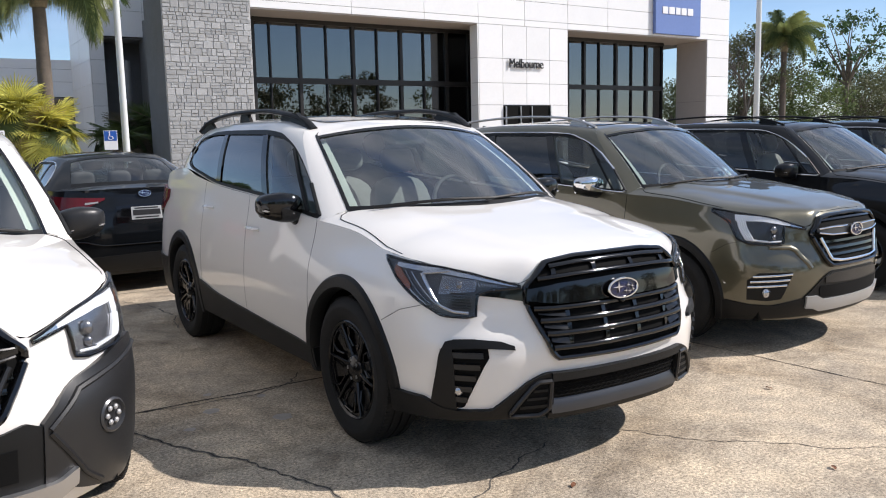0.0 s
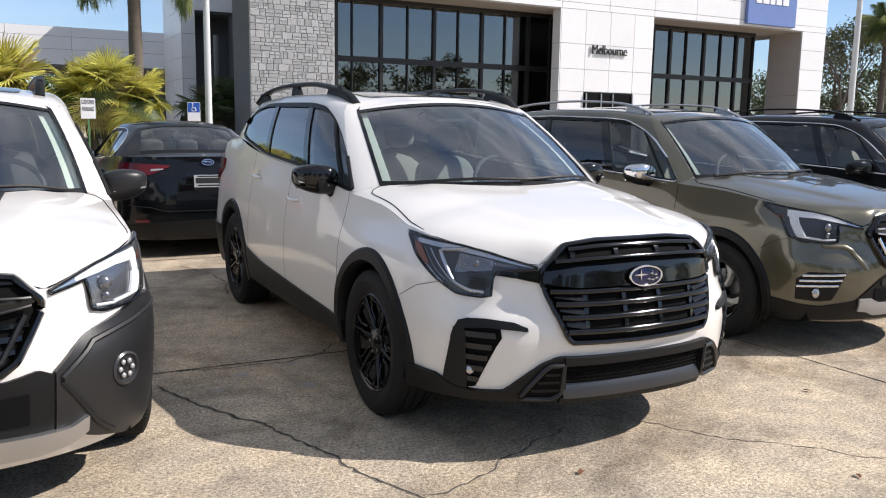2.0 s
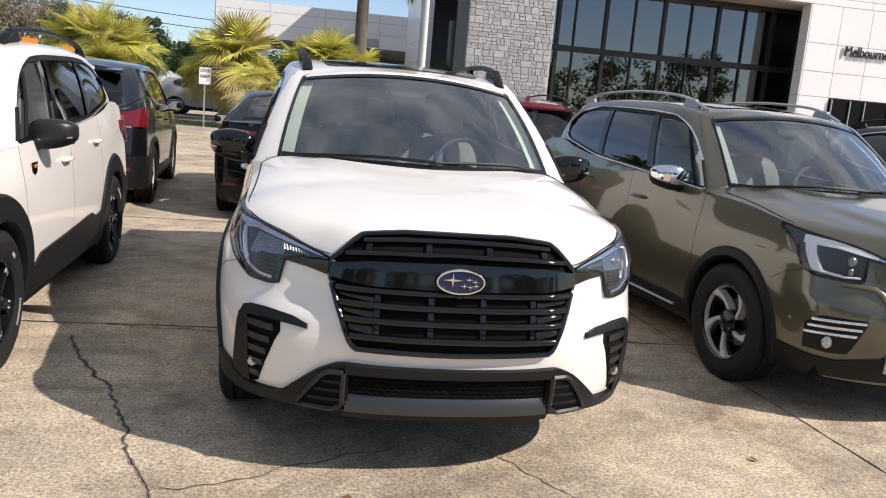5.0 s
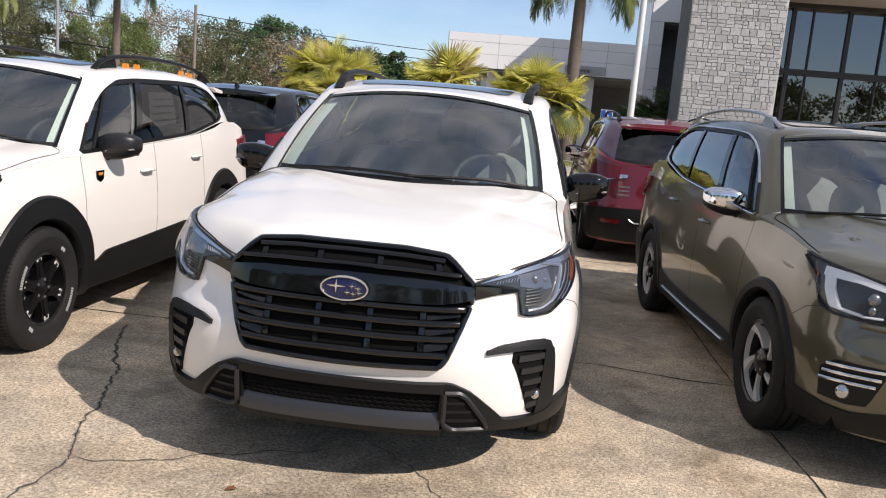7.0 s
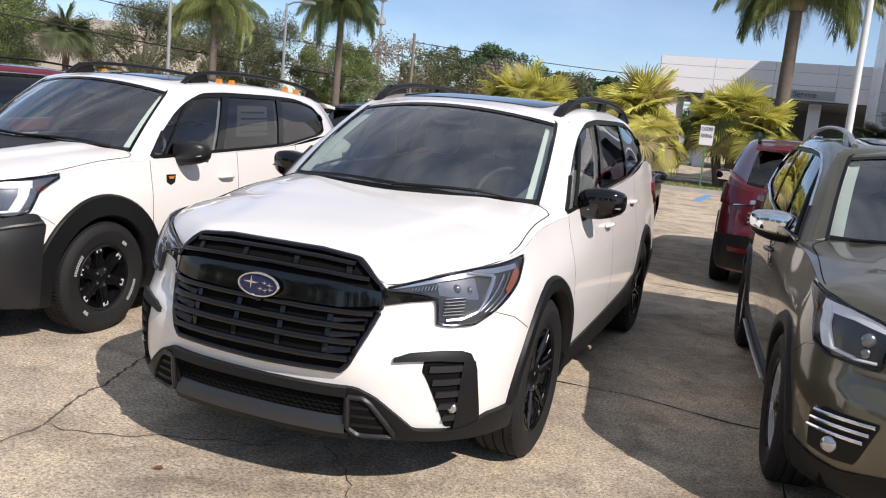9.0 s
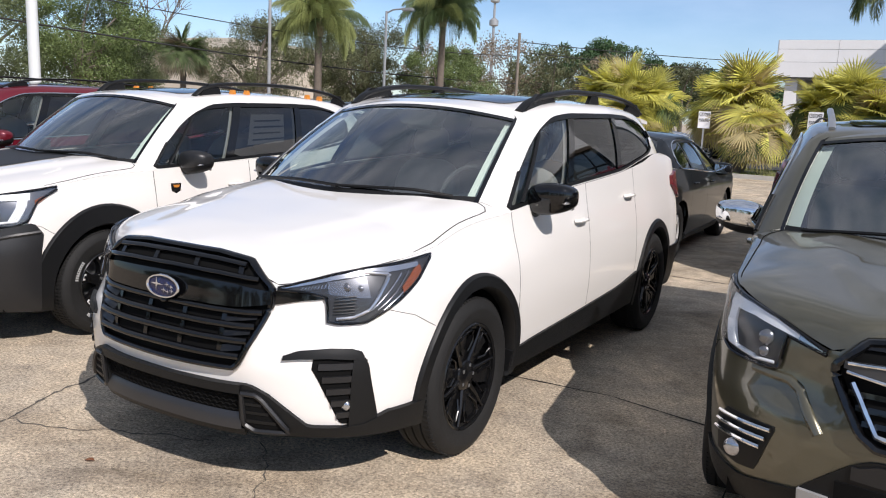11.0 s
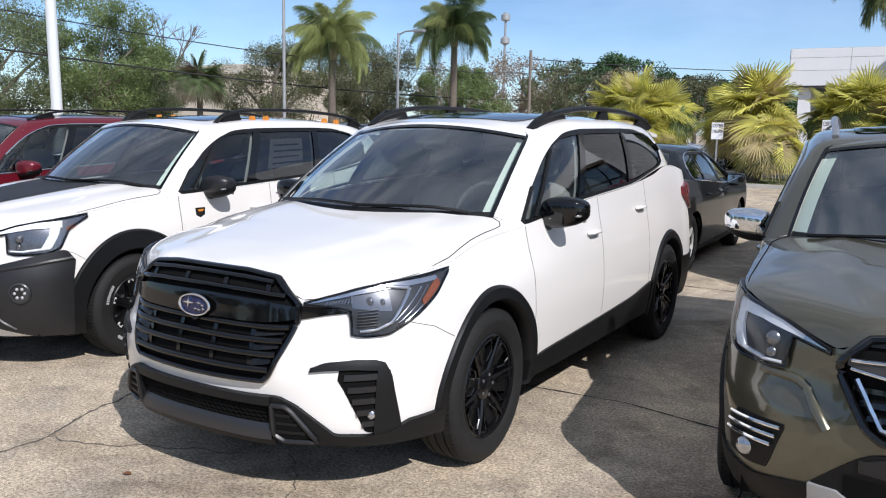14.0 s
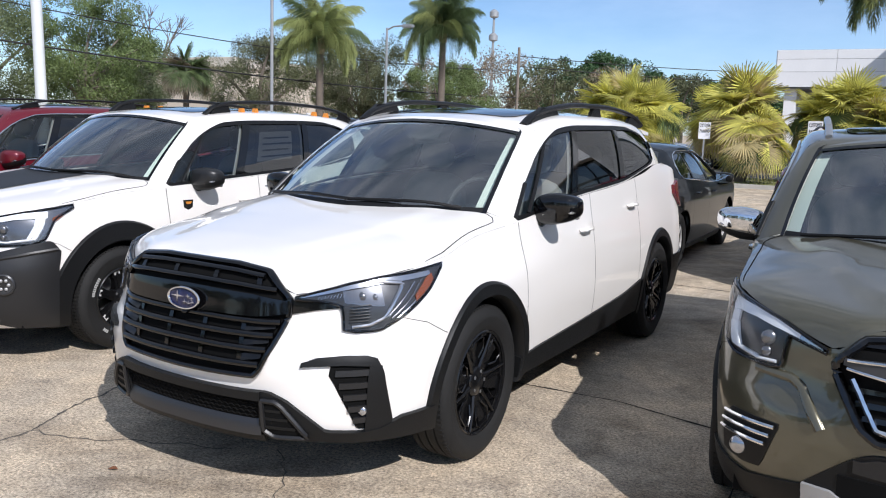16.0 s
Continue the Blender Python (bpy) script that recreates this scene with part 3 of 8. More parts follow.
def mirror_unit(parent, x, y, z, shell_mat, cap_mat, sgn, sx=0.125):
    """Door mirror: housing, coloured cap, glass, indicator strip and foot."""
    def put(g):
        return g if sgn > 0 else mirrored(g)
    foot = tube([(x - 0.045, y + 0.02, z - 0.13), (x + 0.01, y + 0.0, z - 0.10), (x + 0.07, y - 0.01, z - 0.05)], [0.05, 0.042, 0.04], 10, 0.55)
    base = part("mirror_foot", put(foot), shell_mat, parent)
    def shaped(g):
        V = []
        for vx, vy, vz in g[0]:
            u = (vx - x - sx) / sx
            vz = z + (vz - z) * (1.0 - 0.22 * max(0, u)) + 0.012 * u
            vy = vy + 0.035 * max(0, u) ** 2
            V.append((vx, vy, vz))
        return V, g[1]
    house = part("mirror_housing", put(shaped(ellipsoid((x + sx, y, z), (sx, 0.07, 0.082), 0.62, 28, 16))), shell_mat, parent)
    part("mirror_cap", put(shaped(ellipsoid((x + sx, y - 0.008, z + 0.014), (sx * 1.01, 0.068, 0.074), 0.62, 28, 16))), cap_mat, house, "smooth mirror cap")
    part("indicator", put(shaped(box(x + sx * 0.5, y - 0.074, z - 0.03, x + sx * 1.9, y - 0.05, z - 0.018, 0.004))), LAMPSILVER, house, "slim clear indicator strip")
    part("mirror_glass", put(box(x + 0.03, y + 0.058, z - 0.055, x + sx * 1.8, y + 0.073, z + 0.06, 0.006)), CHROME, house, "mirror pane")
    return base


def house_lines(cols, per):
    """Base and top lines of a glasshouse: a parabola across the two screens, smooth by length between; also the columns' indices."""
    B, T = [c[0] for c in cols], [c[1] for c in cols]
    n = len(cols)
    t = [0.0]
    for k in range(1, n):
        t.append(t[-1] + max(0.01, ((B[k] - B[k - 1]).length + (T[k] - T[k - 1]).length) / 2))
    out, marks = [[], []], [0]
    inner = range(1, n - 1)
    fs = [[spl([(t[k], L[k][a]) for k in inner]) for a in range(3)] for L in (B, T)]
    for k in range(n - 1):
        m = per * 2 if k in (0, n - 2) else max(3, int((t[k + 1] - t[k]) / 0.045))
        for j in range(m if k < n - 2 else m + 1):
            q = j / m
            for o, L, f in ((out[0], B, fs[0]), (out[1], T, fs[1])):
                if k == 0:
                    o.append(Vector((L[1].x * q, lerp(L[0].y, L[1].y, q * q), lerp(L[0].z, L[1].z, q * q))))
                elif k == n - 2:
                    r = 1 - q
                    o.append(Vector((L[k].x * r, lerp(L[k + 1].y, L[k].y, r ** 2.6), lerp(L[k + 1].z, L[k].z, r ** 2.6))))
                else:
                    tt = lerp(t[k], t[k + 1], q)
                    o.append(Vector((f[0](tt), f[1](tt), f[2](tt))))
        marks.append(len(out[0]) - (1 if k == n - 2 else 0))
    return out[0], out[1], marks


def build_car(spec, label, front, rear=None, group="parked cars", interior=True):
    """One car as a thing with its parts; front and rear add what tells the model."""
    sh = Shape(spec)
    s = spec
    paint, R, wb = s["paint"], s["R"], s["wb"]
    car = thing(s["name"], label, "car", group=group)
    # lower body, panel by panel
    cb, cd1, cd2, cq = sh.cy(s["bumper_y"], 0.6), sh.cy(s["door_y"][0], 0.6), sh.cy(s["door_y"][1], 0.6), sh.cy(s["door_y"][2], 0.6)
    tail = sh.L + 0.35
    P = [("front_bumper", -1, cb), ("front_fender", cb, cd1), ("front_door", cd1, cd2), ("rear_door", cd2, cq), ("rear_fender", cq, tail), ("rear_bumper", tail, sh.L + 1)]
    half = shell(sh, P, s["arch"])
    made = {}
    for name, *_ in P:
        if name in ("front_bumper", "rear_bumper"):
            made[name] = [part(name, both(half[name]), paint, car)]
        else:
            made[name] = [part(name, half[name], paint, car), part(name, mirrored(half[name]), paint, car)]
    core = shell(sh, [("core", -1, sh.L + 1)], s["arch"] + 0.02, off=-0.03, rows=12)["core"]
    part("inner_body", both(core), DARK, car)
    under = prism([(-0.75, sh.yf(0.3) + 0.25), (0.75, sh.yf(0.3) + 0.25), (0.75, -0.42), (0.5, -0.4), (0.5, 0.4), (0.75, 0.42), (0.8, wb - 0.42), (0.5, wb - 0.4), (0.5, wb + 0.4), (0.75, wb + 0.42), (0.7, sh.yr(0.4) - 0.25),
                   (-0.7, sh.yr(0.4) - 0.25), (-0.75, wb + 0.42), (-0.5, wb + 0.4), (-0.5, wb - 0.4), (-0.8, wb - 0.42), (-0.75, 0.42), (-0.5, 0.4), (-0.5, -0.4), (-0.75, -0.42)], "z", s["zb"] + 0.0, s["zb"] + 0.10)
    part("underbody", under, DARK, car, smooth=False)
    # wheel wells, cladding, wheels
    for yc in (0, wb):
        well = []
        for i in range(25):
            a = radians(lerp(-28, 208, i / 24))
            y, z = yc + (s["arch"] + 0.004) * math.cos(a), max(s["zb"] - 0.02, R + (s["arch"] + 0.004) * math.sin(a))
            well += [(0.42, y, z), (sh.side(max(sh.ys, min(sh.ye, y)), max(0.35, z)) - 0.05, y, z)]
        g = (well, grid_faces(25, 2))
        for k in (g, mirrored(g)):
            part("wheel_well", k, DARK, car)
        a0, a1 = s["arch_span"]
        if s["flare"]:
            ring = arch_ring(sh, yc, s["arch"] - 0.012, s["arch"] + s["flare"], a0, a1, 0.016)
            part("arch_cladding", ring, PLASTIC, car)
            part("arch_cladding", mirrored(ring), PLASTIC, car)
    wp = s["wheel_parts"]
    for yc in (0, wb):
        for sgn in (1, -1):
            first = None
            for nm, geo, m_, lab in wp:
                g = moved(geo, Matrix.Rotation(0.5 * yc, 4, "X"))
                g = moved(g, Matrix.Translation((s["track"], 0, 0)))
                g = g if sgn > 0 else mirrored(g)
                g = moved(g, Matrix.Translation((0, yc, R - 0.006)))
                if first is None:
                    first = part("wheel", g, m_, car, "black tyre")
                else:
                    part(nm, g, m_, first, lab)
    # sill cladding
    st, sb = s["sill"]
    sill = sh.patch(sh.S(*st), sh.S(*sb), 0.012, 0.05, 20, 5)
    for k in (sill, mirrored(sill)):
        part("side_sill", k, PLASTIC, car, "black sill cladding")
    seam = sh.bead(sh.S(*s.get("seam", [(-0.62, 0.800), (-0.50, 0.765), (-0.38, 0.700)])), 0.0013, 0.0004, 12, 1, 5)
    for k in (seam, mirrored(seam)):
        part("bumper_seam", k, DARK, car)
    # bonnet
    E, S = [], []
    hy = s["hood_end"]
    cs = [lerp(-1, 0, i / 26) for i in range(27)] + [(hy - sh.ys) * i / 10 for i in range(1, 11)]
    Y0, Y1, zh = sh.P(-1, sh.top(-1)).y, s["cowl"][0], spl(s["hood_z"])
    for i, c in enumerate(cs):
        p = sh.P(c, sh.top(c)) + (Vector((-0.006 if c > -0.95 else 0, 0.004, 0.002)) if c < -0.2 else Vector((-0.0015, 0, 0.0006)))
        E.append(p)
        k = i / (len(cs) - 1)
        yy = lerp(Y0 + 0.004, Y1, k ** 1.15)
        S.append((yy, zh(yy)))
    V, F = cap(E, S, s.get("hood_p", 2.4), 2.0, 34, half=True)
    xf, x1 = s.get("ridge", (0.36, 0.54))

    def ridge(x, y):
        xc = lerp(xf, x1, sstep(Y0, Y1, y))
        return s.get("ridge_h", 0.009) * (1 - sstep(xc - 0.08, xc + 0.05, x)) * sstep(Y0 + 0.03, Y0 + 0.3, y)
    cowl_lift = s.get("cowl_lift", 0.046)

    def rise(v, k):
        return cowl_lift * 1.6 * v * v * (1 - v ** 4) * sstep(0.35, 1.0, k)
    # the dip of the leading edge above the lamps stays close to the edge
    ze0, ze1, W = E[0].z, sh.tF(0.0), []
    for i, (c, e) in enumerate(zip(cs, E)):
        ref = max(e.z, lerp(ze0, ze1, (c + 1) ** 1.3) if c < 0 else e.z)
        for j in range(35):
            v = j / 34
            x, y, z = V[i * 35 + j]
            W.append((x, y, z + (ref - e.z) * (v ** s.get("hood_p", 2.4) - v ** 18) + ridge(x, y) + rise(v, i / (len(cs) - 1))))
    V = W
    hood_rows = W
    hood = part("bonnet", both((V, F)), paint, car)
    # shut line from the lamp to the windscreen's foot
    n0 = next(i for i, c in enumerate(cs) if c > -0.14)
    gap = []
    for i in range(n0, len(cs)):
        k = (i - n0) / (len(cs) - 1 - n0)
        v = 0.985 - 0.045 * k - 0.10 * max(0, (k - 0.80) / 0.20) ** 2
        e, sp = E[i], S[i]
        x, y, z = e[0] * v, lerp(sp[0], e[1], v ** 2.0), lerp(sp[1], e[2], v ** s.get("hood_p", 2.4))
        gap.append((x, y, z + ridge(x, y) + rise(v, i / (len(cs) - 1)) + 0.0008))
    for f in (lambda g: g, mirrored):
        part("shut_line", f(tube(gap, 0.0026, 5)), DARK, hood)
    # greenhouse
    cols = []
    for base, top in s["columns"]:
        if len(base) == 1:
            z = sh.tS(base[0]) if base[0] <= sh.ye else sh.tR(0.1)
            base = (sh.side(base[0], z) - 0.006, base[0], z)
        cols.append((Vector(base), Vector(top)))
    per = 8
    base, top, marks = house_lines(cols, per)
    last = len(base) - 1
    zr = spl(s["roof_z"])
    crown = []
    for i, p in enumerate(top):
        crown.append((p.y, max(p.z, zr(p.y))))
    crown[0], crown[-1] = (top[0].y, top[0].z), (top[-1].y, top[-1].z)
    uA, uD = marks[2], marks[8]

    def weight(i):
        return sstep(marks[1] - 0.5, marks[3], i) * (1 - sstep(marks[8], marks[9], i))

    def roof_at(i, f):
        e, c_ = top[i], crown[i]
        return Vector((e.x * f, lerp(c_[0], e.y, f * f), lerp(c_[1], e.z, f ** 2.4)))

    def gp(i, v, off=0.0):
        a, b = base[i], top[i]
        t = base[min(i + 1, last)] - base[max(i - 1, 0)] + top[min(i + 1, last)] - top[max(i - 1, 0)]
        n = t.cross(b - a).normalized()
        if i in (0, last):
            n.x = 0
        w = weight(i)
        cut = 1 - 0.17 * w
        flat = lambda q: a.lerp(b, q) + n * (s["bulge"] * 4 * q * (1 - q) + off)
        if v <= cut or w < 0.02:
            return flat(v)
        k = (v - cut) / (1 - cut)
        p0, p1, p2 = flat(cut), flat(1.0) + n * 0.012 * w, roof_at(i, 1 - 0.10 * w) + Vector((0, 0, off * 0.5))
        return p0 * (1 - k) ** 2 + p1 * (2 * k * (1 - k)) + p2 * k * k

    def strip(i0, i1, v0, v1, off=0.0, rows=8):
        """Part of the glasshouse between columns i0 and i1; v0 and v1 numbers or functions of the column."""
        f0 = v0 if callable(v0) else (lambda i: v0)
        f1 = v1 if callable(v1) else (lambda i: v1)
        V = [tuple(gp(i, lerp(f0(i), f1(i), j / rows), off)) for i in range(i0, i1 + 1) for j in range(rows + 1)]
        return V, grid_faces(i1 - i0 + 1, rows + 1)

    # one long side opening: rises along the front pillar, tapers to a rounded tip behind
    vlo, vhi = s.get("dlo", (0.055, 0.815))
    iF, iB = marks[3], marks[8]
    nf = (marks[4] - iF) * 0.66
    nb = (iB - marks[7]) * 0.80

    def lo(i):
        k = min(1, max(0, (iB - i) / (nb * 0.5)))
        f = min(1, max(0, (i - iF) / (nf * 0.16)))
        tip = s.get("tip", 0.42)
        return vlo + 0.03 * (1 - f) ** 2 + (tip - vlo) * (1 - (1 - (1 - k) ** 2.6) ** (1 / 2.6))

    def hi(i):
        k = min(1, max(0, (iB - i) / nb))
        f = min(1, max(0, (i - iF) / nf))
        tip = s.get("tip", 0.42)
        v = vlo + (vhi - vlo) * (0.34 + 0.66 * (1 - (1 - f) ** 2.6) ** (1 / 1.7))
        return min(v, tip + 0.06 + (vhi - tip - 0.06) * (1 - (1 - k) ** 2.4) ** (1 / 2.4))
    tw = 0.042
    lo2, hi2 = (lambda i: max(0.0, lo(i) - tw)), (lambda i: hi(i) + tw)
    segs = [("front_door", marks[3], marks[4]), ("b_pillar", marks[4], marks[5]), ("rear_door", marks[5], marks[6]), ("c_pillar", marks[6], marks[7]), ("quarter", marks[7], marks[8])]
    for kind, i0, i1 in segs:
        own = made.get(kind, made["rear_door"] if kind == "b_pillar" else made["rear_fender"])
        for sgn, ow in ((1, own[0]), (-1, own[1])):
            f = (lambda g: g) if sgn > 0 else mirrored
            if kind[1] == "_":
                part("pillar_trim", f(strip(i0, i1, lo, hi, 0.0)), GLOSSBLACK, ow)
            else:
                part("side_window", f(strip(i0, i1, lo, hi, -0.008)), GLASS_SIDE if kind == "front_door" else GLASS_DARK, ow).visible_shadow = False
            part("window_trim", f(strip(i0, i1, lo2, lo, 0.003, 2)), PLASTIC, ow)
            part("window_frame", f(strip(i0, i1, hi, hi2, 0.002, 2)), PLASTIC, ow)
            if kind == "front_door":
                m_ = i0 + 3
                V = [gp(m_, lerp(lo(m_), hi(m_), q / 6), 0.002) for q in range(7)]
                part("window_divider", f(tube(V, 0.011, 6, 0.6)), PLASTIC, ow)
    paint_lo, paint_hi = strip(iF, iB, 0, lo2, 0, 2), strip(iF, iB, hi2, 1, 0, 12)
    tipf = [gp(iF, lerp(lo2(iF), hi2(iF), q / 5), 0.004) for q in range(6)]
    tipb = [gp(iB, lerp(lo2(iB), hi2(iB), q / 5), 0.004) for q in range(6)]
    for f in (lambda g: g, mirrored):
        rs = part("roof_side", f(joined(paint_lo, paint_hi)), paint, car)
        part("pillar", f(strip(uA, iF, 0, 1, 0, 16)), paint, car, "painted windscreen pillar")
        part("pillar", f(strip(iB, marks[9], 0, 1, 0, 16)), paint, car, "painted rear pillar")
        part("frame_end", f(tube(tipf, 0.012, 6, 0.6)), PLASTIC, rs)
        part("frame_end", f(tube(tipb, 0.012, 6, 0.6)), PLASTIC, rs)
        part("screen_seal", f(strip(marks[1], uA, -0.02, 1, 0.002, 16)), GLOSSBLACK, car)
        V = []
        for q in range(17):
            i = int(round(lerp(marks[1] - 2, iF + 1, q / 16)))
            e = sh.Q(lerp(hy - 0.10, cols[3][0].y + 0.05, q / 16), 1.0)
            e = sh.P(sh.cy(e.y, 1.0), sh.top(sh.cy(e.y, 1.0)))
            for j in range(5):
                k = j / 4
                V.append(e.lerp(base[i], k) + Vector((0, 0, 0.010 * math.sin(math.pi * k) * (0.4 + 0.6 * q / 16) - 0.007 * (1 - q / 16) - 0.002)))
        part("fender_top", f((V, grid_faces(17, 5))), paint, car)
        if "deck" not in s:
            V = []
            for q in range(25):
                i = int(round(lerp(iB, last, q / 24)))
                c = lerp(cols[8][0].y - sh.ys, sh.L + 1, q / 24)
                e = sh.P(c, sh.top(c))
                out = Vector((e.x, max(0, e.y - sh.ye), 0)).normalized()
                for j in range(7):
                    V.append(e.lerp(base[i], j / 6) + (Vector((0, 0, 0.7)) + out * 0.7) * 0.03 * math.sin(math.pi * j / 6) * min(1, (e - base[i]).length / 0.08))
            part("shoulder", f((V, grid_faces(25, 7))), paint, car)
        if interior:
            part("pillar_lining", f(strip(marks[1] - 1, iF, 0.0, 0.97, -0.040, 12)), HEADLINER, car, "pale inner pillar lining")
            for k0, k1 in ((marks[4], marks[5]), (marks[6], marks[7])):
                part("pillar_lining", f(strip(k0, k1, 0.05, 0.9, -0.04, 5)), SEATGREY, car)
        if s["trim"] is CHROME:
            line = [gp(i, lo2(i) + 0.006, 0.006) for i in range(iF, iB + 1)]
            over = [gp(i, hi2(i) - 0.006, 0.006) for i in range(iF, iB + 1)]
            part("chrome_line", f(tube(line + over[::-1], 0.0085, 6, 0.8)), CHROME, rs, "thin chrome line round the side windows")
    v0, v1 = 0.035, 0.955
    part("windscreen", both(strip(0, marks[1], v0, v1, -0.004, 14)), GLASS_FRONT, car, "raked glass").visible_shadow = False
    part("glass_frit", both(strip(0, marks[1], -0.05, v0, 0.001, 3)), PLASTIC, car)
    part("roof_header", both(strip(0, marks[1], v1 + 0.012, 1, 0.0, 2)), paint, car)
    part("header_seal", both(strip(0, marks[1], v1 - 0.025, v1 + 0.012, 0.001, 2)), GLOSSBLACK, car)
    part("rear_window", both(strip(marks[9], last, 0.1, 0.9, -0.004, 8)), s.get("rear_glass", GLASS_DARK), car, "raked glass").visible_shadow = False
    part("glass_frit", both(strip(marks[9], last, 0, 0.1, 0.001, 3)), PLASTIC, car)
    part("roof_header", both(strip(marks[9], last, 0.9, 1, 0.0, 2)), s.get("spoiler", paint), car)
    # roof
    rows, V = 14, []
    for i in range(last + 1):
        fm = 1 - 0.10 * weight(i)
        V += [tuple(roof_at(i, fm * j / rows)) for j in range(rows + 1)]
    roof = part("roof", both((V, grid_faces(last + 1, rows + 1))), s.get("roof_paint", paint), car)
    if interior:
        V = []
        for i in range(last + 1):
            V += [tuple(roof_at(i, 0.96 * j / 6) - Vector((0, 0, 0.035))) for j in range(7)]
        part("roof_lining", both((V, grid_faces(last + 1, 7))), HEADLINER, car)
    if "sunroof" in s:
        y0, y1, fx = s["sunroof"]
        V = []
        for i in range(21):
            y = lerp(y0, y1, i / 20)
            k = min(range(last + 1), key=lambda q: abs(top[q].y - y))
            wide = fx * (1 - 0.10 * (1 - min(1, i / 2, (20 - i) / 2)) ** 2)
            for j in range(11):
                q = roof_at(k, wide * j / 10)
                V.append((q.x, y, zr(y) + (top[k].z - zr(y)) * (wide * j / 10) ** 2.4 + 0.005))
        part("sunroof", both((V, grid_faces(21, 11))), GLOSSBLACK, roof, "dark tinted glass roof panel")
    # rear deck
    if "deck" in s:
        cs = [sh.L + 1 - i / 20 for i in range(21)] + [lerp(sh.L, s["deck"][0] - sh.ys, i / 6) for i in range(1, 7)]
        E, S2 = [], []
        Ya, zd = sh.P(sh.L + 1, sh.top(sh.L + 1)).y, spl(s["deck_z"])
        for i, c in enumerate(cs):
            E.append(sh.P(c, sh.top(c)) + Vector((-0.004 if c < sh.L + 0.95 else 0, 0, 0.002)))
            yy = lerp(Ya, s["deck"][1], i / (len(cs) - 1))
            S2.append((yy, zd(yy)))
        part("boot_lid", cap(E, S2, 2.6, 2.0, 12), paint, car)
    # door handles and mirrors
    for y, z in s["handles"]:
        x = sh.side(y, z)
        g = tube([(x + 0.004, y - 0.085, z - 0.004), (x + 0.03, y - 0.06, z), (x + 0.034, y, z + 0.002), (x + 0.03, y + 0.06, z), (x + 0.004, y + 0.085, z - 0.002)], [0.012, 0.014, 0.015, 0.014, 0.012], 8, 0.8)
        own = made["front_door"] if y < s["door_y"][1] else made["rear_door"]
        for gg, ow in ((g, own[0]), (mirrored(g), own[1])):
            part("door_handle", gg, s.get("handle_mat", paint), ow)
    mx, my, mz = s["mirror"]
    for sgn in (1, -1):
        mirror_unit(made["front_door"][0 if sgn > 0 else 1], mx, my, mz, s.get("mirror_shell", GLOSSBLACK), s["mirror_cap"], sgn)
    # roof rails
    if "rails" in s:
        rl = s["rails"]
        for sgn in (1, -1):
            path = [(rl["x"](y) * sgn, y, z) for y, z in rl["path"]]
            pp = smooth_line(path, 5)
            rail = part("roof_rail", tube(pp, rl["r"], 10, rl["flat"]), rl["mat"], car, rl["label"])
            for y0, y1, zt in rl["feet"]:
                x = rl["x"]((y0 + y1) / 2) * sgn
                z0 = zr((y0 + y1) / 2) - 0.075
                part("rail_foot", prism([(y0, z0), (y1, z0), (lerp(y0, y1, 0.78), zt), (lerp(y0, y1, 0.35), zt)], "x", x - 0.013, x + 0.013), rl["mat"], rail)
            for y in rl.get("studs", ()):
                x = rl["x"](y) * sgn
                part("tie_down", prism([(y - 0.040, zr(y) - 0.07), (y + 0.040, zr(y) - 0.07), (y + 0.012, zr(y) + 0.006), (y - 0.012, zr(y) + 0.006)], "x", x - 0.018, x + 0.018), ORANGE, rail, "copper orange tie-down block")
    # cabin
    if interior:
        zc = s["cowl"][1]
        yd = s["cowl"][0]
        prof = [(0.06, -0.05), (0.55, -0.06), (0.72, -0.12), (0.70, -0.30), (0.4, -0.5), (0.06, -0.5)]
        V = []
        for i in range(17):
            x = lerp(-0.70, 0.70, i / 16)
            bow = (base[marks[1]].y - base[0].y) * (x / 0.72) ** 2
            V += [(x, yd + dy + bow * (1 - min(1, dy / 0.7)) + (0.03 if dy < 0.1 else 0), zc + dz - 0.02 * (x / 0.7) ** 2) for dy, dz in prof]
        dash = (V, grid_faces(17, 6) + [(k * 6 + 5, k * 6, k * 6 + 6, k * 6 + 11) for k in range(16)])
        part("dashboard", dash, INTERIOR, car)
        part("cabin_floor", box(-0.78, yd + 0.2, 0.38, 0.78, s["cabin_end"], 0.44), INTERIOR, car, smooth=False)
        sw = [(0.37 + 0.185 * math.cos(a), yd + 0.82 + 0.185 * math.sin(a) * 0.38, zc - 0.06 + 0.185 * math.sin(a)) for a in [2 * math.pi * i / 28 for i in range(29)]]
        part("steering_wheel", joined(tube(sw, 0.014, 8), tube([(0.37, yd + 0.5, zc - 0.2), (0.37, yd + 0.8, zc - 0.07)], [0.04, 0.06], 10), tube([(0.2, yd + 0.81, zc - 0.06), (0.54, yd + 0.81, zc - 0.06)], 0.02, 8)), INTERIOR, car)
        for x in (-0.37, 0.37):
            seat(car, x, yd + 1.22, s["seat_z"], s["seat_mat"])
        seat(car, 0, yd + 2.1, s["seat_z"], s["seat_mat"], 1.25, (-0.4, 0, 0.4))
        part("rear_view_mirror", ellipsoid((0, cols[0][1].y + 0.10, cols[0][1].z - 0.13), (0.12, 0.02, 0.035), 0.5), INTERIOR, car)
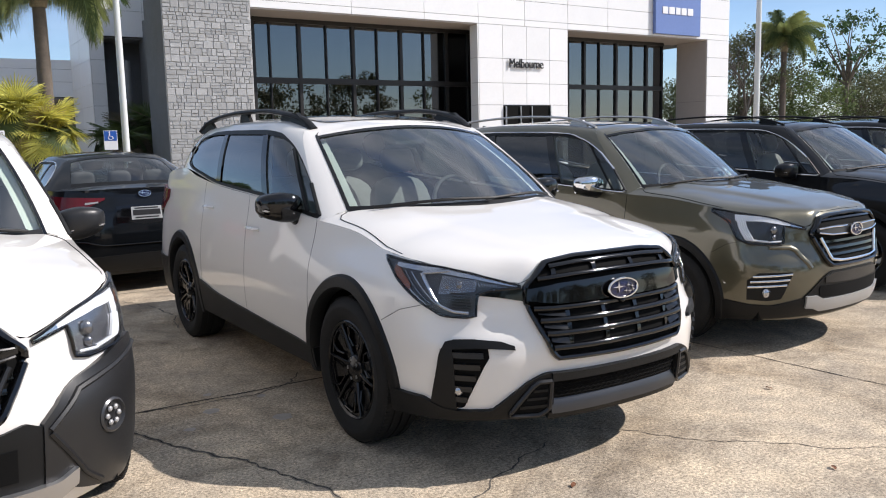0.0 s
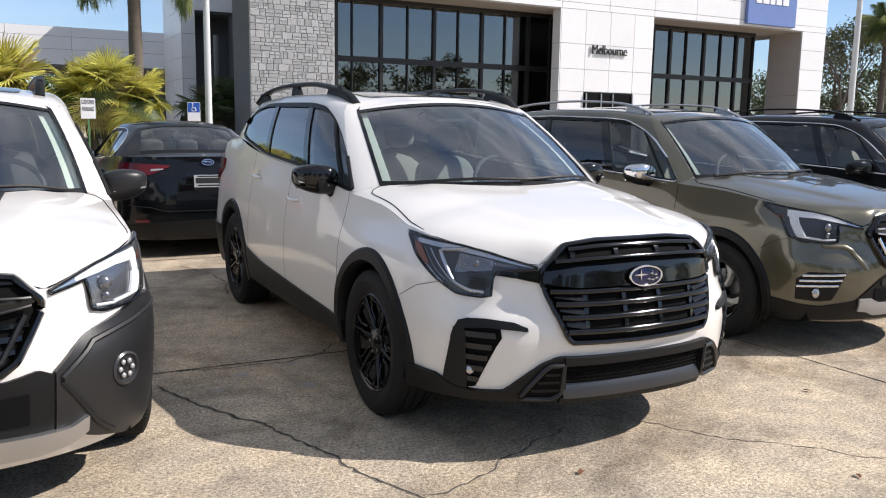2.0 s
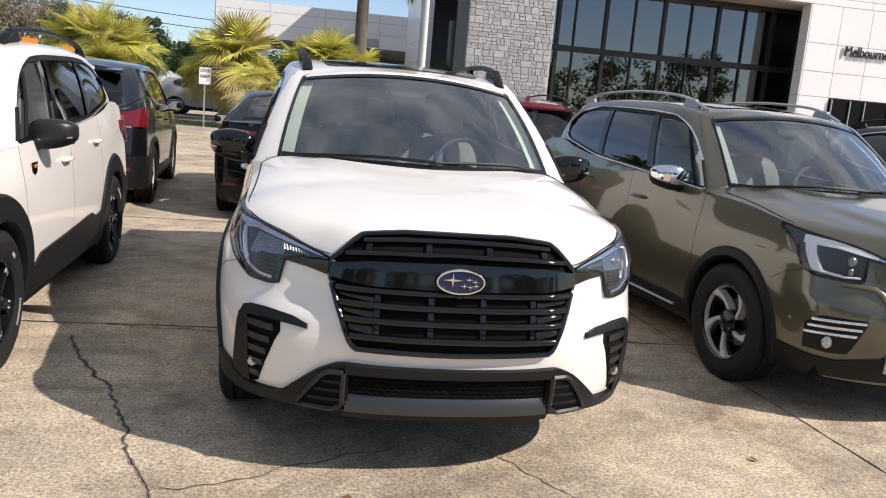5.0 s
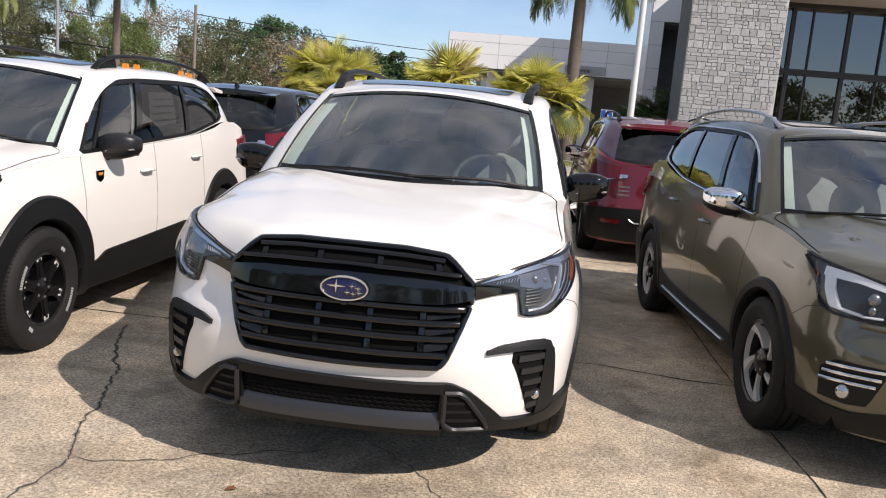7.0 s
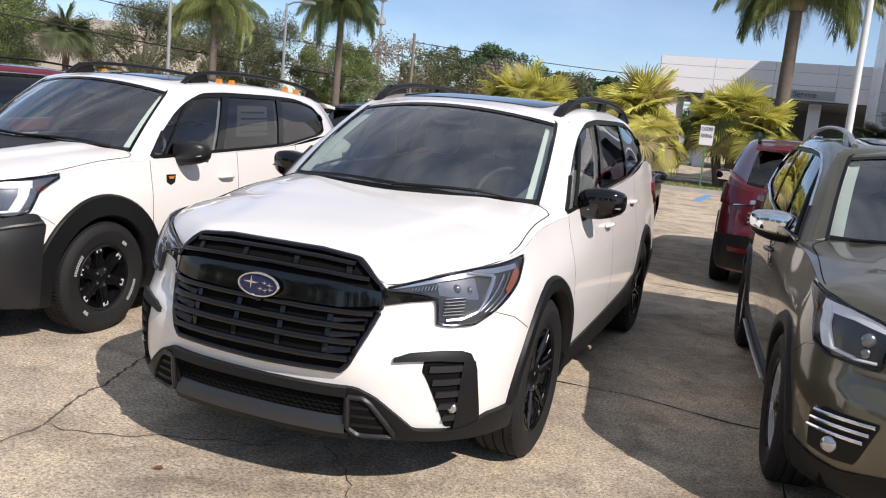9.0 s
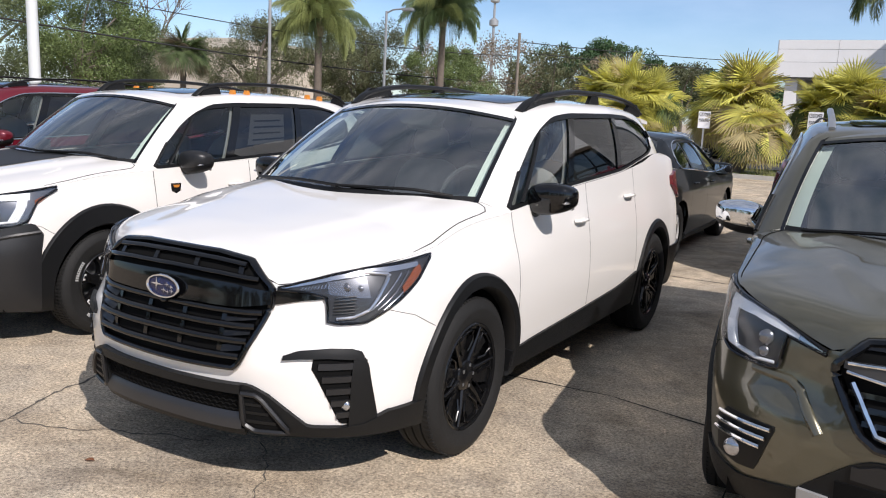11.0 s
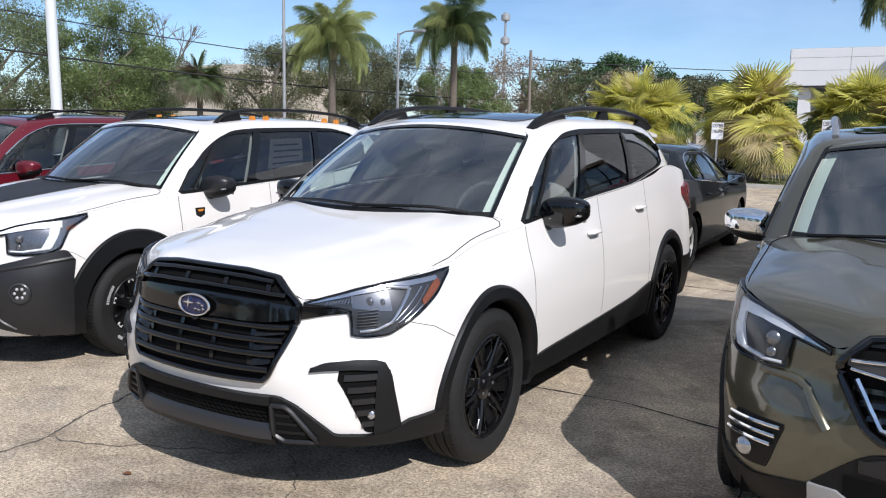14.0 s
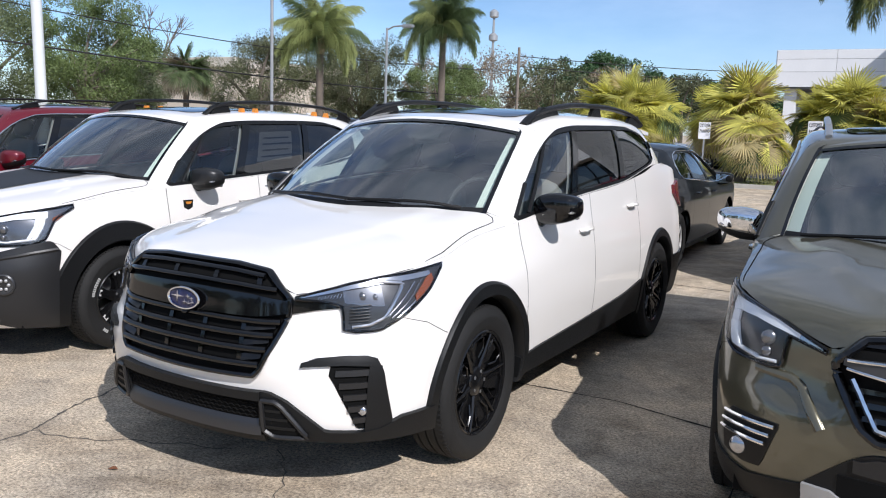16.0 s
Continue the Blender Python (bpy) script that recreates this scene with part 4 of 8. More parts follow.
        part("sensor_housing", prism([(-0.15, cols[0][1].z - 0.05), (0.15, cols[0][1].z - 0.05), (0.10, cols[0][1].z - 0.13), (-0.10, cols[0][1].z - 0.13)], "y", cols[0][1].y - 0.01, cols[0][1].y + 0.12), INTERIOR, car)
        for pts in ([(-0.62, base[marks[1]].y - 0.10, base[marks[1]].z + 0.015), (-0.2, base[0].y + 0.03, base[0].z + 0.04), (0.05, base[0].y + 0.0, base[0].z + 0.035)],
                    [(0.02, base[0].y + 0.02, base[0].z + 0.03), (0.4, base[marks[1] // 2].y + 0.04, base[marks[1] // 2].z + 0.04), (0.62, base[marks[1]].y - 0.08, base[marks[1]].z + 0.02)]):
            part("wiper", tube(smooth_line(pts, 5), 0.009, 6), PLASTIC, car, "black wiper blade")
    ctx = {"hood_rows": hood_rows, "car": car, "sh": sh, "s": s, "made": made, "base": base, "top": top, "gp": gp, "strip": strip, "marks": marks, "hood": hood, "E": E, "zr": zr}
    front(ctx)
    if rear:
        rear(ctx)
    return car


# ---- cars: models ----
def lamp(ctx, top, bot, name="headlight", N=36, guide=None, amber=None, dark=LAMPDARK, bead_r=0.006):
    """A pair of headlamps: housing, reflector, light guide, amber side reflector, projector lenses and the clear cover."""
    sh, car = ctx["sh"], ctx["car"]
    house = sh.patch(top, bot, 0.002, 0.01, N, 8)
    lens = sh.patch(top, bot, 0.020, 0.02, N, 8)
    for sgn in (1, -1):
        f = (lambda g: g) if sgn > 0 else mirrored
        h = part(name, f(house), dark, car, "clear lens headlamp with dark inside")
        for g, m, lab in guide or ():
            part("light_guide", f(g), m, h, lab)
        for g in amber or ():
            part("side_reflector", f(g), AMBER, h, "amber reflector")
        part("lamp_cover", f(lens), GLASS_LAMP, h).visible_shadow = False


def projector(sh, x, z, r, off=0.012):
    c = sh.cx(x, z)
    p = sh.P(c, z) + Vector((0, -off, 0))
    return ellipsoid(p, (r, r * 0.65, r), 1.0, 20, 12)


def ascent_front(ctx):
    sh, car, s = ctx["sh"], ctx["car"], ctx["s"]
    bump = ctx["made"]["front_bumper"][0]
    # grille
    gt, gb = sh.F((0, 0.985), (0.20, 0.982), (0.365, 0.965), (0.40, 0.94), (0.468, 0.872)), sh.F((0, 0.552), (0.375, 0.56), (0.395, 0.585), (0.468, 0.80))
    # flush backing sheet, near-black in place of a deep recess's shade
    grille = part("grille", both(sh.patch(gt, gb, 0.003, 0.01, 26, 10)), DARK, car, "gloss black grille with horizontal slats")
    loop = gt + gb[::-1]
    part("grille_surround", both(sh.bead(loop, 0.017, 0.012, 70, 0.8, 8)), GLOSSBLACK, grille)
    wing = sh.patch(sh.F((0, 0.885), (0.34, 0.878), (0.462, 0.862)), sh.F((0, 0.787), (0.34, 0.792), (0.462, 0.812)), 0.028, 0.03, 24, 5, 0.004)
    strip_ = sh.patch(sh.F((0.462, 0.866), (0.60, 0.857), (0.655, 0.848)), sh.F((0.462, 0.806), (0.56, 0.826), (0.655, 0.840)), 0.009, 0.012, 14, 3)
    for g in (strip_, mirrored(strip_)):
        part("wing_tip", g, GLOSSBLACK, grille)
    part("grille_wing", both(wing), GLOSSBLACK, grille, "broad gloss black wing bar")
    for z, x1 in ((0.772, 0.445), (0.716, 0.43), (0.660, 0.415), (0.600, 0.395)):
        part("slat", both(sh.bead(sh.F((0, z), (x1 * 0.5, z), (x1, z + 0.004)), 0.0165, 0.016, 20, 0.95, 10)), GLOSSBLACK, grille)
    for z, x1 in ((0.958, 0.36), (0.912, 0.42)):
        part("slat", both(sh.bead(sh.F((0, z), (x1 * 0.6, z - 0.003), (x1, z - 0.012)), 0.0145, 0.014, 20, 0.9, 10)), GLOSSBLACK, grille)
    for x, z0, z1 in ((0.10, 0.59, 0.785), (0.115, 0.90, 0.968), (0.30, 0.59, 0.78), (0.335, 0.90, 0.955)):
        g = sh.patch([(sh.cx(x - 0.011, z1), z1), (sh.cx(x + 0.011, z1), z1)], [(sh.cx(x - 0.011, z1), z0), (sh.cx(x + 0.011, z1), z0)], 0.014, 0.02, 3, 6)
        for gg in (g, mirrored(g)):
            part("grille_post", gg, GLOSSBLACK, grille)
    for z, x1 in ((0.744, 0.432), (0.688, 0.418), (0.630, 0.40)):
        g = sh.patch(sh.F((0.315, z + 0.012), (x1, z + 0.026)), sh.F((0.315, z - 0.016), (x1, z + 0.004)), 0.012, 0.02, 8, 3, 0.012)
        for gg in (g, mirrored(g)):
            part("slat_tip", gg, GLOSSBLACK, grille)
    emblem(grille, (0, sh.P(-1, 0.83).y - 0.040, 0.832), -4, 0.090, 0.044)
    part("camera_dome", ellipsoid((0.0, sh.P(-1, 0.77).y - 0.035, 0.775), (0.016, 0.016, 0.012)), GLOSSBLACK, grille)
    # headlamps
    lt = sh.F((0.484, 0.876), (0.56, 0.901), (0.66, 0.934), (0.74, 0.957)) + sh.S((-0.33, 0.990))
    lb = sh.F((0.484, 0.868), (0.60, 0.858), (0.648, 0.846), (0.664, 0.750), (0.70, 0.744)) + sh.S((-0.690, 0.752), (-0.60, 0.812), (-0.46, 0.898), (-0.33, 0.980))
    cline = sh.F((0.725, 0.945)) + sh.S((-0.575, 0.932), (-0.625, 0.872), (-0.675, 0.800)) + sh.F((0.742, 0.772), (0.69, 0.764))
    guide = [(sh.patch(sh.F((0.50, 0.881), (0.56, 0.898), (0.66, 0.931), (0.74, 0.953)) + sh.S((-0.43, 0.968)), sh.F((0.50, 0.873), (0.56, 0.885), (0.66, 0.911), (0.74, 0.930)) + sh.S((-0.43, 0.950)), 0.010, 0.006, 22, 2), LAMPSILVER, "clear upper light guide"),
             (sh.bead(cline, 0.011, 0.006, 36, 0.8, 8), LAMPSILVER, "clear curved light guide"),
             (sh.patch(sh.F((0.655, 0.906), (0.752, 0.926)), sh.F((0.655, 0.858), (0.752, 0.846)), 0.004, 0.004, 10, 4), LAMPGREY, "smoked reflector bowl"),
             (projector(sh, 0.705, 0.884, 0.020, -0.004), LAMPGREY, ""), (projector(sh, 0.745, 0.880, 0.016, -0.004), LAMPGREY, "")]
    for k in range(6):
        z = 0.782 + 0.0125 * k
        guide.append((sh.bead(sh.F((0.678, z), (0.742, z + 0.008)), 0.0032, 0.008, 6), PLASTIC2, ""))
    for k in range(3):
        guide.append((sh.bead(sh.S((-0.455 - 0.035 * k, 0.940 - 0.004 * k), (-0.545 - 0.03 * k, 0.862), (-0.630 - 0.02 * k, 0.797)), 0.0035, 0.007, 14), LAMPGREY if k % 2 else LAMPSILVER, ""))
    for k in range(9):
        x = 0.560 + 0.011 * k
        guide.append((sh.bead(sh.F((x, 0.868 + 0.012 * k / 9), (x + 0.003, 0.880 + 0.018 * k / 9)), 0.0022, 0.010, 4), LAMPSILVER, ""))
    amber = [sh.patch(sh.S((-0.545, 0.880), (-0.46, 0.944), (-0.425, 0.956)), sh.S((-0.545, 0.858), (-0.46, 0.908), (-0.425, 0.932)), 0.012, 0.006, 8, 3)]
    edge = sh.bead(lt + lb[::-1], 0.006, 0.010, 60)
    for g in (edge, mirrored(edge)):
        part("lamp_seal", g, GLOSSBLACK, car)
    lamp(ctx, lt, lb, guide=guide, amber=amber)
    # fog lamp bezels
    arm = sh.patch(sh.F((0.553, 0.622), (0.60, 0.640), (0.70, 0.652)) + sh.S((-0.745, 0.652), (-0.715, 0.612)), sh.F((0.553, 0.604), (0.60, 0.610), (0.70, 0.618)) + sh.S((-0.745, 0.612), (-0.715, 0.600)), 0.018, 0.03, 18, 3)
    back = sh.patch(sh.F((0.655, 0.614), (0.72, 0.62)) + sh.S((-0.73, 0.622)), sh.F((0.655, 0.575), (0.672, 0.54), (0.730, 0.345)) + sh.S((-0.73, 0.340)), 0.003, 0.01, 14, 8)
    post = sh.patch(sh.S((-0.742, 0.648), (-0.725, 0.642), (-0.708, 0.590), (-0.690, 0.490), (-0.660, 0.380)), sh.S((-0.742, 0.335), (-0.70, 0.335), (-0.660, 0.350)), 0.016, 0.03, 14, 8)
    for sgn in (1, -1):
        f = (lambda g: g) if sgn > 0 else mirrored
        bz = part("fog_lamp_bezel", f(arm), PLASTIC, bump, "black hockey-stick bezel")
        part("bezel_back", f(back), DARK, bz)
        part("bezel_post", f(post), PLASTIC, bz)
        for z, x0 in ((0.585, 0.675), (0.535, 0.688), (0.485, 0.70), (0.435, 0.712), (0.385, 0.725)):
            part("bezel_rib", f(sh.patch(sh.F((x0, z + 0.012)) + sh.S((-0.738, z + 0.016)), sh.F((x0, z - 0.012)) + sh.S((-0.738, z - 0.008)), 0.014, 0.02, 6, 2)), PLASTIC2, bz)
        part("fog_lamp", f(projector(sh, 0.752, 0.425, 0.024, 0.002)), LAMPSILVER, bz, "round clear fog lamp")
    # lower bumper
    bar_top = sh.patch(sh.F((0, 0.490), (0.30, 0.493), (0.40, 0.496)), sh.F((0, 0.456), (0.40, 0.458)), 0.030, 0.05, 16, 3)
    lower = part("lower_bumper", both(bar_top), PLASTIC, bump, "black lower bumper")
    pod = sh.patch(sh.F((0.392, 0.496), (0.43, 0.496), (0.50, 0.465), (0.635, 0.340), (0.735, 0.335)) + sh.S((-0.70, 0.345), (-0.62, 0.384), (-0.46, 0.392)), sh.F((0.392, 0.300), (0.5, 0.298), (0.7, 0.290)) + sh.S((-0.66, 0.288), (-0.44, 0.285)), 0.020, 0.06, 36, 8)
    for g in (pod, mirrored(pod)):
        part("bumper_corner", g, PLASTIC, lower)
    part("bumper_lip", both(sh.patch(sh.F((0, 0.322), (0.40, 0.322)), sh.F((0, 0.288), (0.40, 0.290)), 0.034, 0.06, 16, 3)), PLASTIC, lower)
    # shallow sheet; the shade deep in the intake is put into its colour
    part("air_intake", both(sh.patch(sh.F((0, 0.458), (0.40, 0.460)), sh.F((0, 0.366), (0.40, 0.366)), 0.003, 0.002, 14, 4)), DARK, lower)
    cells = []
    for r in range(5):
        for q in range(13):
            x, z = 0.015 + 0.03 * q + 0.015 * (r % 2), 0.448 - 0.0175 * r
            if x < 0.385:
                cells.append(sh.bead(sh.F((max(0, x - 0.013), z), (max(0.002, x - 0.006), z + 0.007), (x + 0.006, z + 0.007), (x + 0.013, z)), 0.0026, 0.010, 3, 1, 4))
    part("intake_mesh", both(joined(*cells)), DARK, lower)
    part("skid_bar", both(sh.patch(sh.F((0, 0.368), (0.36, 0.368), (0.392, 0.372)), sh.F((0, 0.318), (0.36, 0.318), (0.392, 0.320)), 0.004, 0.004, 16, 4, 0.034)), s["skid"], lower, "satin grey skid bar")
    vt, vb = sh.F((0.405, 0.462), (0.46, 0.462), (0.485, 0.445), (0.565, 0.330)), sh.F((0.405, 0.335), (0.44, 0.312), (0.565, 0.316))
    vent = sh.patch(vt, vb, 0.0225, 0.01, 12, 6)
    rim = sh.bead(vt + vb[::-1] + vt[:1], 0.011, 0.026, 40)
    for f in (lambda g: g, mirrored):
        v = part("corner_vent", f(vent), DARK, lower)
        part("vent_rim", f(rim), PLASTIC2, v, "dark satin rim")
        for z in (0.42, 0.385, 0.35):
            part("vent_slat", f(sh.patch(sh.F((0.415, z + 0.006), (0.53 - (z - 0.35) * 0.7, z + 0.006)), sh.F((0.415, z - 0.006), (0.53 - (z - 0.35) * 0.7, z - 0.006)), 0.026, 0.01, 5, 1)), PLASTIC, v)


def forester_front(ctx):
    sh, car, s = ctx["sh"], ctx["car"], ctx["s"]
    bump = ctx["made"]["front_bumper"][0]
    wild = s["wild"]
    bright = PLASTIC2 if wild else CHROME
    gt, gb = sh.F((0, 0.945), (0.25, 0.94), (0.36, 0.925), (0.44, 0.84)), sh.F((0, 0.60), (0.30, 0.605), (0.35, 0.64), (0.44, 0.82))
    grille = part("grille", both(sh.patch(gt, gb, 0.003, 0.01, 22, 8)), DARK, car, "hexagonal grille with a winged bar")
    part("grille_surround", both(sh.bead(gt + gb[::-1], 0.024, 0.008, 60, 0.7, 8)), GLOSSBLACK, grille)
    part("grille_frame", both(sh.bead(sh.F((0.385, 0.80), (0.305, 0.645), (0.20, 0.633), (0, 0.63)), 0.011, 0.02, 30)), bright, grille, "bright lower grille frame")
    part("grille_wing", both(sh.patch(sh.F((0, 0.87), (0.25, 0.872), (0.41, 0.862)), sh.F((0, 0.80), (0.25, 0.808), (0.41, 0.84)), 0.028, 0.03, 18, 4)), GLOSSBLACK if wild else LAMPDARK, grille)
    for z in (0.862, 0.812):
        g = sh.bead(sh.F((0.10, z), (0.28, z + 0.002), (0.40, z + (0.02 if z < 0.83 else -0.004))), 0.006, 0.032, 16)
        for gg in (g, mirrored(g)):
            part("wing_trim", gg, bright, grille)
    for z in (0.765, 0.72, 0.675):
        part("slat", both(sh.bar(0, 0.395 - (0.765 - z) * 0.5, z, 0.018, 0.018, 0.03)), GLOSSBLACK, grille)
    for z in (0.915,):
        part("slat", both(sh.bar(0, 0.36, z, 0.012, 0.016, 0.03, 0.006)), GLOSSBLACK, grille)
    emblem(grille, (0, sh.P(-1, 0.83).y - 0.036, 0.836), -4, 0.082, 0.042)
    lt = sh.F((0.470, 0.870), (0.56, 0.905), (0.64, 0.938), (0.73, 0.962)) + sh.S((-0.33, 1.004))
    lb = sh.F((0.470, 0.858), (0.60, 0.888), (0.612, 0.772), (0.66, 0.760)) + sh.S((-0.60, 0.768), (-0.53, 0.800), (-0.46, 0.92), (-0.33, 0.985))
    guide = [(sh.patch(sh.F((0.56, 0.900), (0.62, 0.925), (0.71, 0.952)) + sh.S((-0.50, 0.965)), sh.F((0.56, 0.884), (0.62, 0.897), (0.71, 0.918)) + sh.S((-0.50, 0.925)), 0.012, 0.008, 16, 2), LEDWHITE, "white upper light guide"),
             (sh.patch(sh.F((0.482, 0.871), (0.56, 0.899)), sh.F((0.482, 0.862), (0.56, 0.879)), 0.012, 0.008, 8, 2), LAMPSILVER, ""),
             (sh.bead(sh.F((0.70, 0.780), (0.630, 0.784)), 0.006, 0.012, 12), LEDWHITE, ""),
             (projector(sh, 0.668, 0.862, 0.030, 0.008), LAMPGREY, ""), (projector(sh, 0.672, 0.812, 0.020, 0.008), LAMPGREY, "")]
    for dy in (-0.024, -0.012, 0.0, 0.012):
        guide.append((sh.bead(sh.S((-0.520 + dy, 0.945), (-0.545 + dy, 0.880), (-0.590 + dy, 0.800)) + (sh.F((0.70, 0.783)) if dy > 0.01 else []), 0.010, 0.006, 24, 0.8), LEDWHITE, "white light guide bar"))
    amber = [sh.patch(sh.S((-0.475, 0.925), (-0.40, 0.955)), sh.S((-0.475, 0.895), (-0.40, 0.945)), 0.012, 0.006, 4, 3)]
    edge = sh.bead(lt + lb[::-1], 0.007, 0.010, 60)
    for g in (edge, mirrored(edge)):
        part("lamp_seal", g, GLOSSBLACK, car)
    lamp(ctx, lt, lb, guide=guide, amber=amber, dark=LAMPGREY if wild else LAMPDARK)
    if not wild:
        for f in (lambda g: g, mirrored):
            fb = part("fog_lamp_bezel", f(sh.patch(sh.F((0.606, 0.577)) + sh.S((-0.665, 0.572), (-0.60, 0.52)), sh.F((0.606, 0.560), (0.655, 0.392), (0.72, 0.378)) + sh.S((-0.60, 0.385)), 0.004, 0.01, 16, 6)), PLASTIC, bump)
            for k, z in enumerate((0.556, 0.520, 0.484)):
                part("chrome_strip", f(sh.bead(sh.F((0.612 + 0.014 * k, z + 0.008)) + sh.S((-0.635 + 0.015 * k, z - 0.008)), 0.008, 0.014, 10)), CHROME, fb)
            part("fog_lamp", f(projector(sh, 0.738, 0.436, 0.036, 0.010)), LAMPSILVER, fb, "round clear fog lamp")
            part("bumper_crease", f(sh.bead(sh.F((0.70, 0.748), (0.575, 0.742), (0.54, 0.72), (0.472, 0.60)), 0.026, -0.010, 20, 0.8, 10)), s["paint"], bump)
        low = sh.patch(sh.F((0, 0.565), (0.30, 0.565), (0.36, 0.54), (0.52, 0.39), (0.70, 0.345)) + sh.S((-0.62, 0.35), (-0.42, 0.38)), sh.F((0, 0.26), (0.5, 0.26), (0.7, 0.25)) + sh.S((-0.62, 0.24), (-0.42, 0.23)), 0.010, 0.05, 40, 7)
        lower = part("lower_bumper", both(low), PLASTIC, bump, "black lower bumper")
        part("intake_panel", both(sh.patch(sh.F((0, 0.555), (0.30, 0.553), (0.33, 0.535)), sh.F((0, 0.475), (0.36, 0.49)), 0.016, 0.02, 12, 3)), PLASTIC2, lower)
        part("air_intake", both(sh.patch(sh.F((0, 0.465), (0.36, 0.47)), sh.F((0, 0.375), (0.40, 0.39)), 0.014, 0.01, 12, 3)), DARK, lower)
        part("skid_plate", both(sh.patch(sh.F((0, 0.375), (0.36, 0.375), (0.42, 0.405), (0.50, 0.405)), sh.F((0, 0.295), (0.38, 0.295), (0.44, 0.32), (0.50, 0.325)), 0.024, 0.04, 22, 4)), SILVERPLASTIC, lower, "silver skid plate")
    else:
        corner = sh.patch(sh.F((0.47, 0.585), (0.56, 0.675), (0.60, 0.70)) + sh.S((-0.62, 0.765), (-0.50, 0.79), (-0.455, 0.72)), sh.F((0.47, 0.36), (0.60, 0.30), (0.7, 0.26)) + sh.S((-0.62, 0.25), (-0.455, 0.24)), 0.026, 0.05, 24, 12)
        lower = part("lower_bumper", both(sh.patch(sh.F((0, 0.575), (0.32, 0.578), (0.42, 0.60), (0.47, 0.575)), sh.F((0, 0.33), (0.40, 0.31), (0.47, 0.33)), 0.020, 0.05, 26, 8)), PLASTIC, bump, "black lower bumper")
        for f in (lambda g: g, mirrored):
            cn = part("bumper_corner", f(corner), PLASTIC2, bump, "grey-black moulded bumper corner")
            part("corner_edge", f(sh.bead(sh.F((0.49, 0.56), (0.60, 0.655)) + sh.S((-0.60, 0.715), (-0.47, 0.735)), 0.012, 0.026, 18)), PLASTIC2, cn)
            part("corner_edge", f(sh.bead(sh.F((0.49, 0.55), (0.60, 0.36), (0.66, 0.30)), 0.012, 0.024, 14)), PLASTIC2, cn)
            p = sh.P(sh.cx(0.715, 0.53), 0.53)
            m = Matrix.Translation(p + Vector((0.014, -0.024, 0))) @ Matrix.Rotation(radians(38), 4, "Z")
            part("fog_lamp_bowl", f(moved(moved(lathe([(0.0, 0.004), (0.052, 0.0), (0.058, -0.012), (0.066, -0.006), (0.066, 0.03)], 24), Matrix.Rotation(radians(90), 4, "Z")), m)), LAMPDARK, cn, "round fog lamp with six diodes")
            for k in range(6):
                a = math.pi * k / 3
                part("diode", f(moved(ellipsoid((0.03 * math.cos(a), -0.006, 0.03 * math.sin(a)), (0.011, 0.008, 0.011), 1, 10, 6), m)), SILVERPLASTIC, cn)
        part("air_intake", both(sh.patch(sh.F((0, 0.52), (0.36, 0.525)), sh.F((0, 0.42), (0.38, 0.41)), 0.024, 0.01, 12, 3)), DARK, lower)
        part("skid_plate", both(sh.patch(sh.F((0, 0.385), (0.40, 0.372), (0.50, 0.372), (0.56, 0.40)), sh.F((0, 0.31), (0.40, 0.30), (0.50, 0.315), (0.56, 0.345)), 0.046, 0.04, 22, 4)), SATIN, lower, "silver skid plate")
        # price sheet inside the rear door's window
        m5, m6, st = ctx["marks"][5], ctx["marks"][6], ctx["strip"]
        q0, q1 = int(lerp(m5, m6, 0.22)), int(lerp(m5, m6, 0.80))
        sheet = part("price_sheet", st(q0, q1, 0.22, 0.70, -0.016, 4), LETTER, ctx["made"]["rear_door"][0], "pale paper sheet behind the window")
        for k in range(4):
            v = 0.28 + 0.10 * k
            part("print_bar", st(q0 + 1, q1 - (k % 2), v, v + 0.025, -0.014, 1), PLASTIC2, sheet)
        # matt black bonnet decal and door badge
        rows = len(ctx["hood_rows"]) // 35
        V = []
        for i in range(6, rows):
            line = [Vector(p) for p in ctx["hood_rows"][i * 35:i * 35 + 35]]
            hw = min(line[-1].x * 0.97, lerp(0.20, 0.36, i / rows))
            for j in range(-10, 11):
                x = hw * abs(j) / 10
                k = min(33, int(x / line[-1].x * 34))
                q = line[k].lerp(line[k + 1], x / line[-1].x * 34 - k)
                V.append((math.copysign(q.x, j), q.y, q.z + 0.004))
        deck = (V, grid_faces(rows - 6, 21))
        part("bonnet_decal", deck, mat("matt_black_decal", (0.015, 0.015, 0.016), 0.6, var=0.1), ctx["hood"], "matt black anti-glare decal")
        for sgn in (1, -1):
            y, z = 0.60, 0.95
            x = sh.side(y, z) * sgn
            o = [(y - 0.045, z + 0.03), (y + 0.045, z + 0.03), (y + 0.04, z - 0.025), (y, z - 0.045), (y - 0.04, z - 0.025)]
            bd = part("badge", prism(o, "x", x, x + 0.006 * sgn), GLOSSBLACK, ctx["made"]["front_door"][0 if sgn > 0 else 1], "small black badge with a copper emblem")
            part("badge_mark", prism([(y - 0.03, z + 0.018), (y + 0.03, z + 0.018), (y + 0.02, z), (y - 0.02, z)], "x", x + 0.006 * sgn, x + 0.009 * sgn), ORANGE, bd)
    if s.get("sill_strip"):
        for f in (lambda g: g, mirrored):
            part("sill_strip", f(sh.bead(sh.S((0.55, 0.315), (1.3, 0.32), (2.05, 0.33)), 0.014, 0.022, 20, 0.6)), SATIN, car, "silver sill strip")


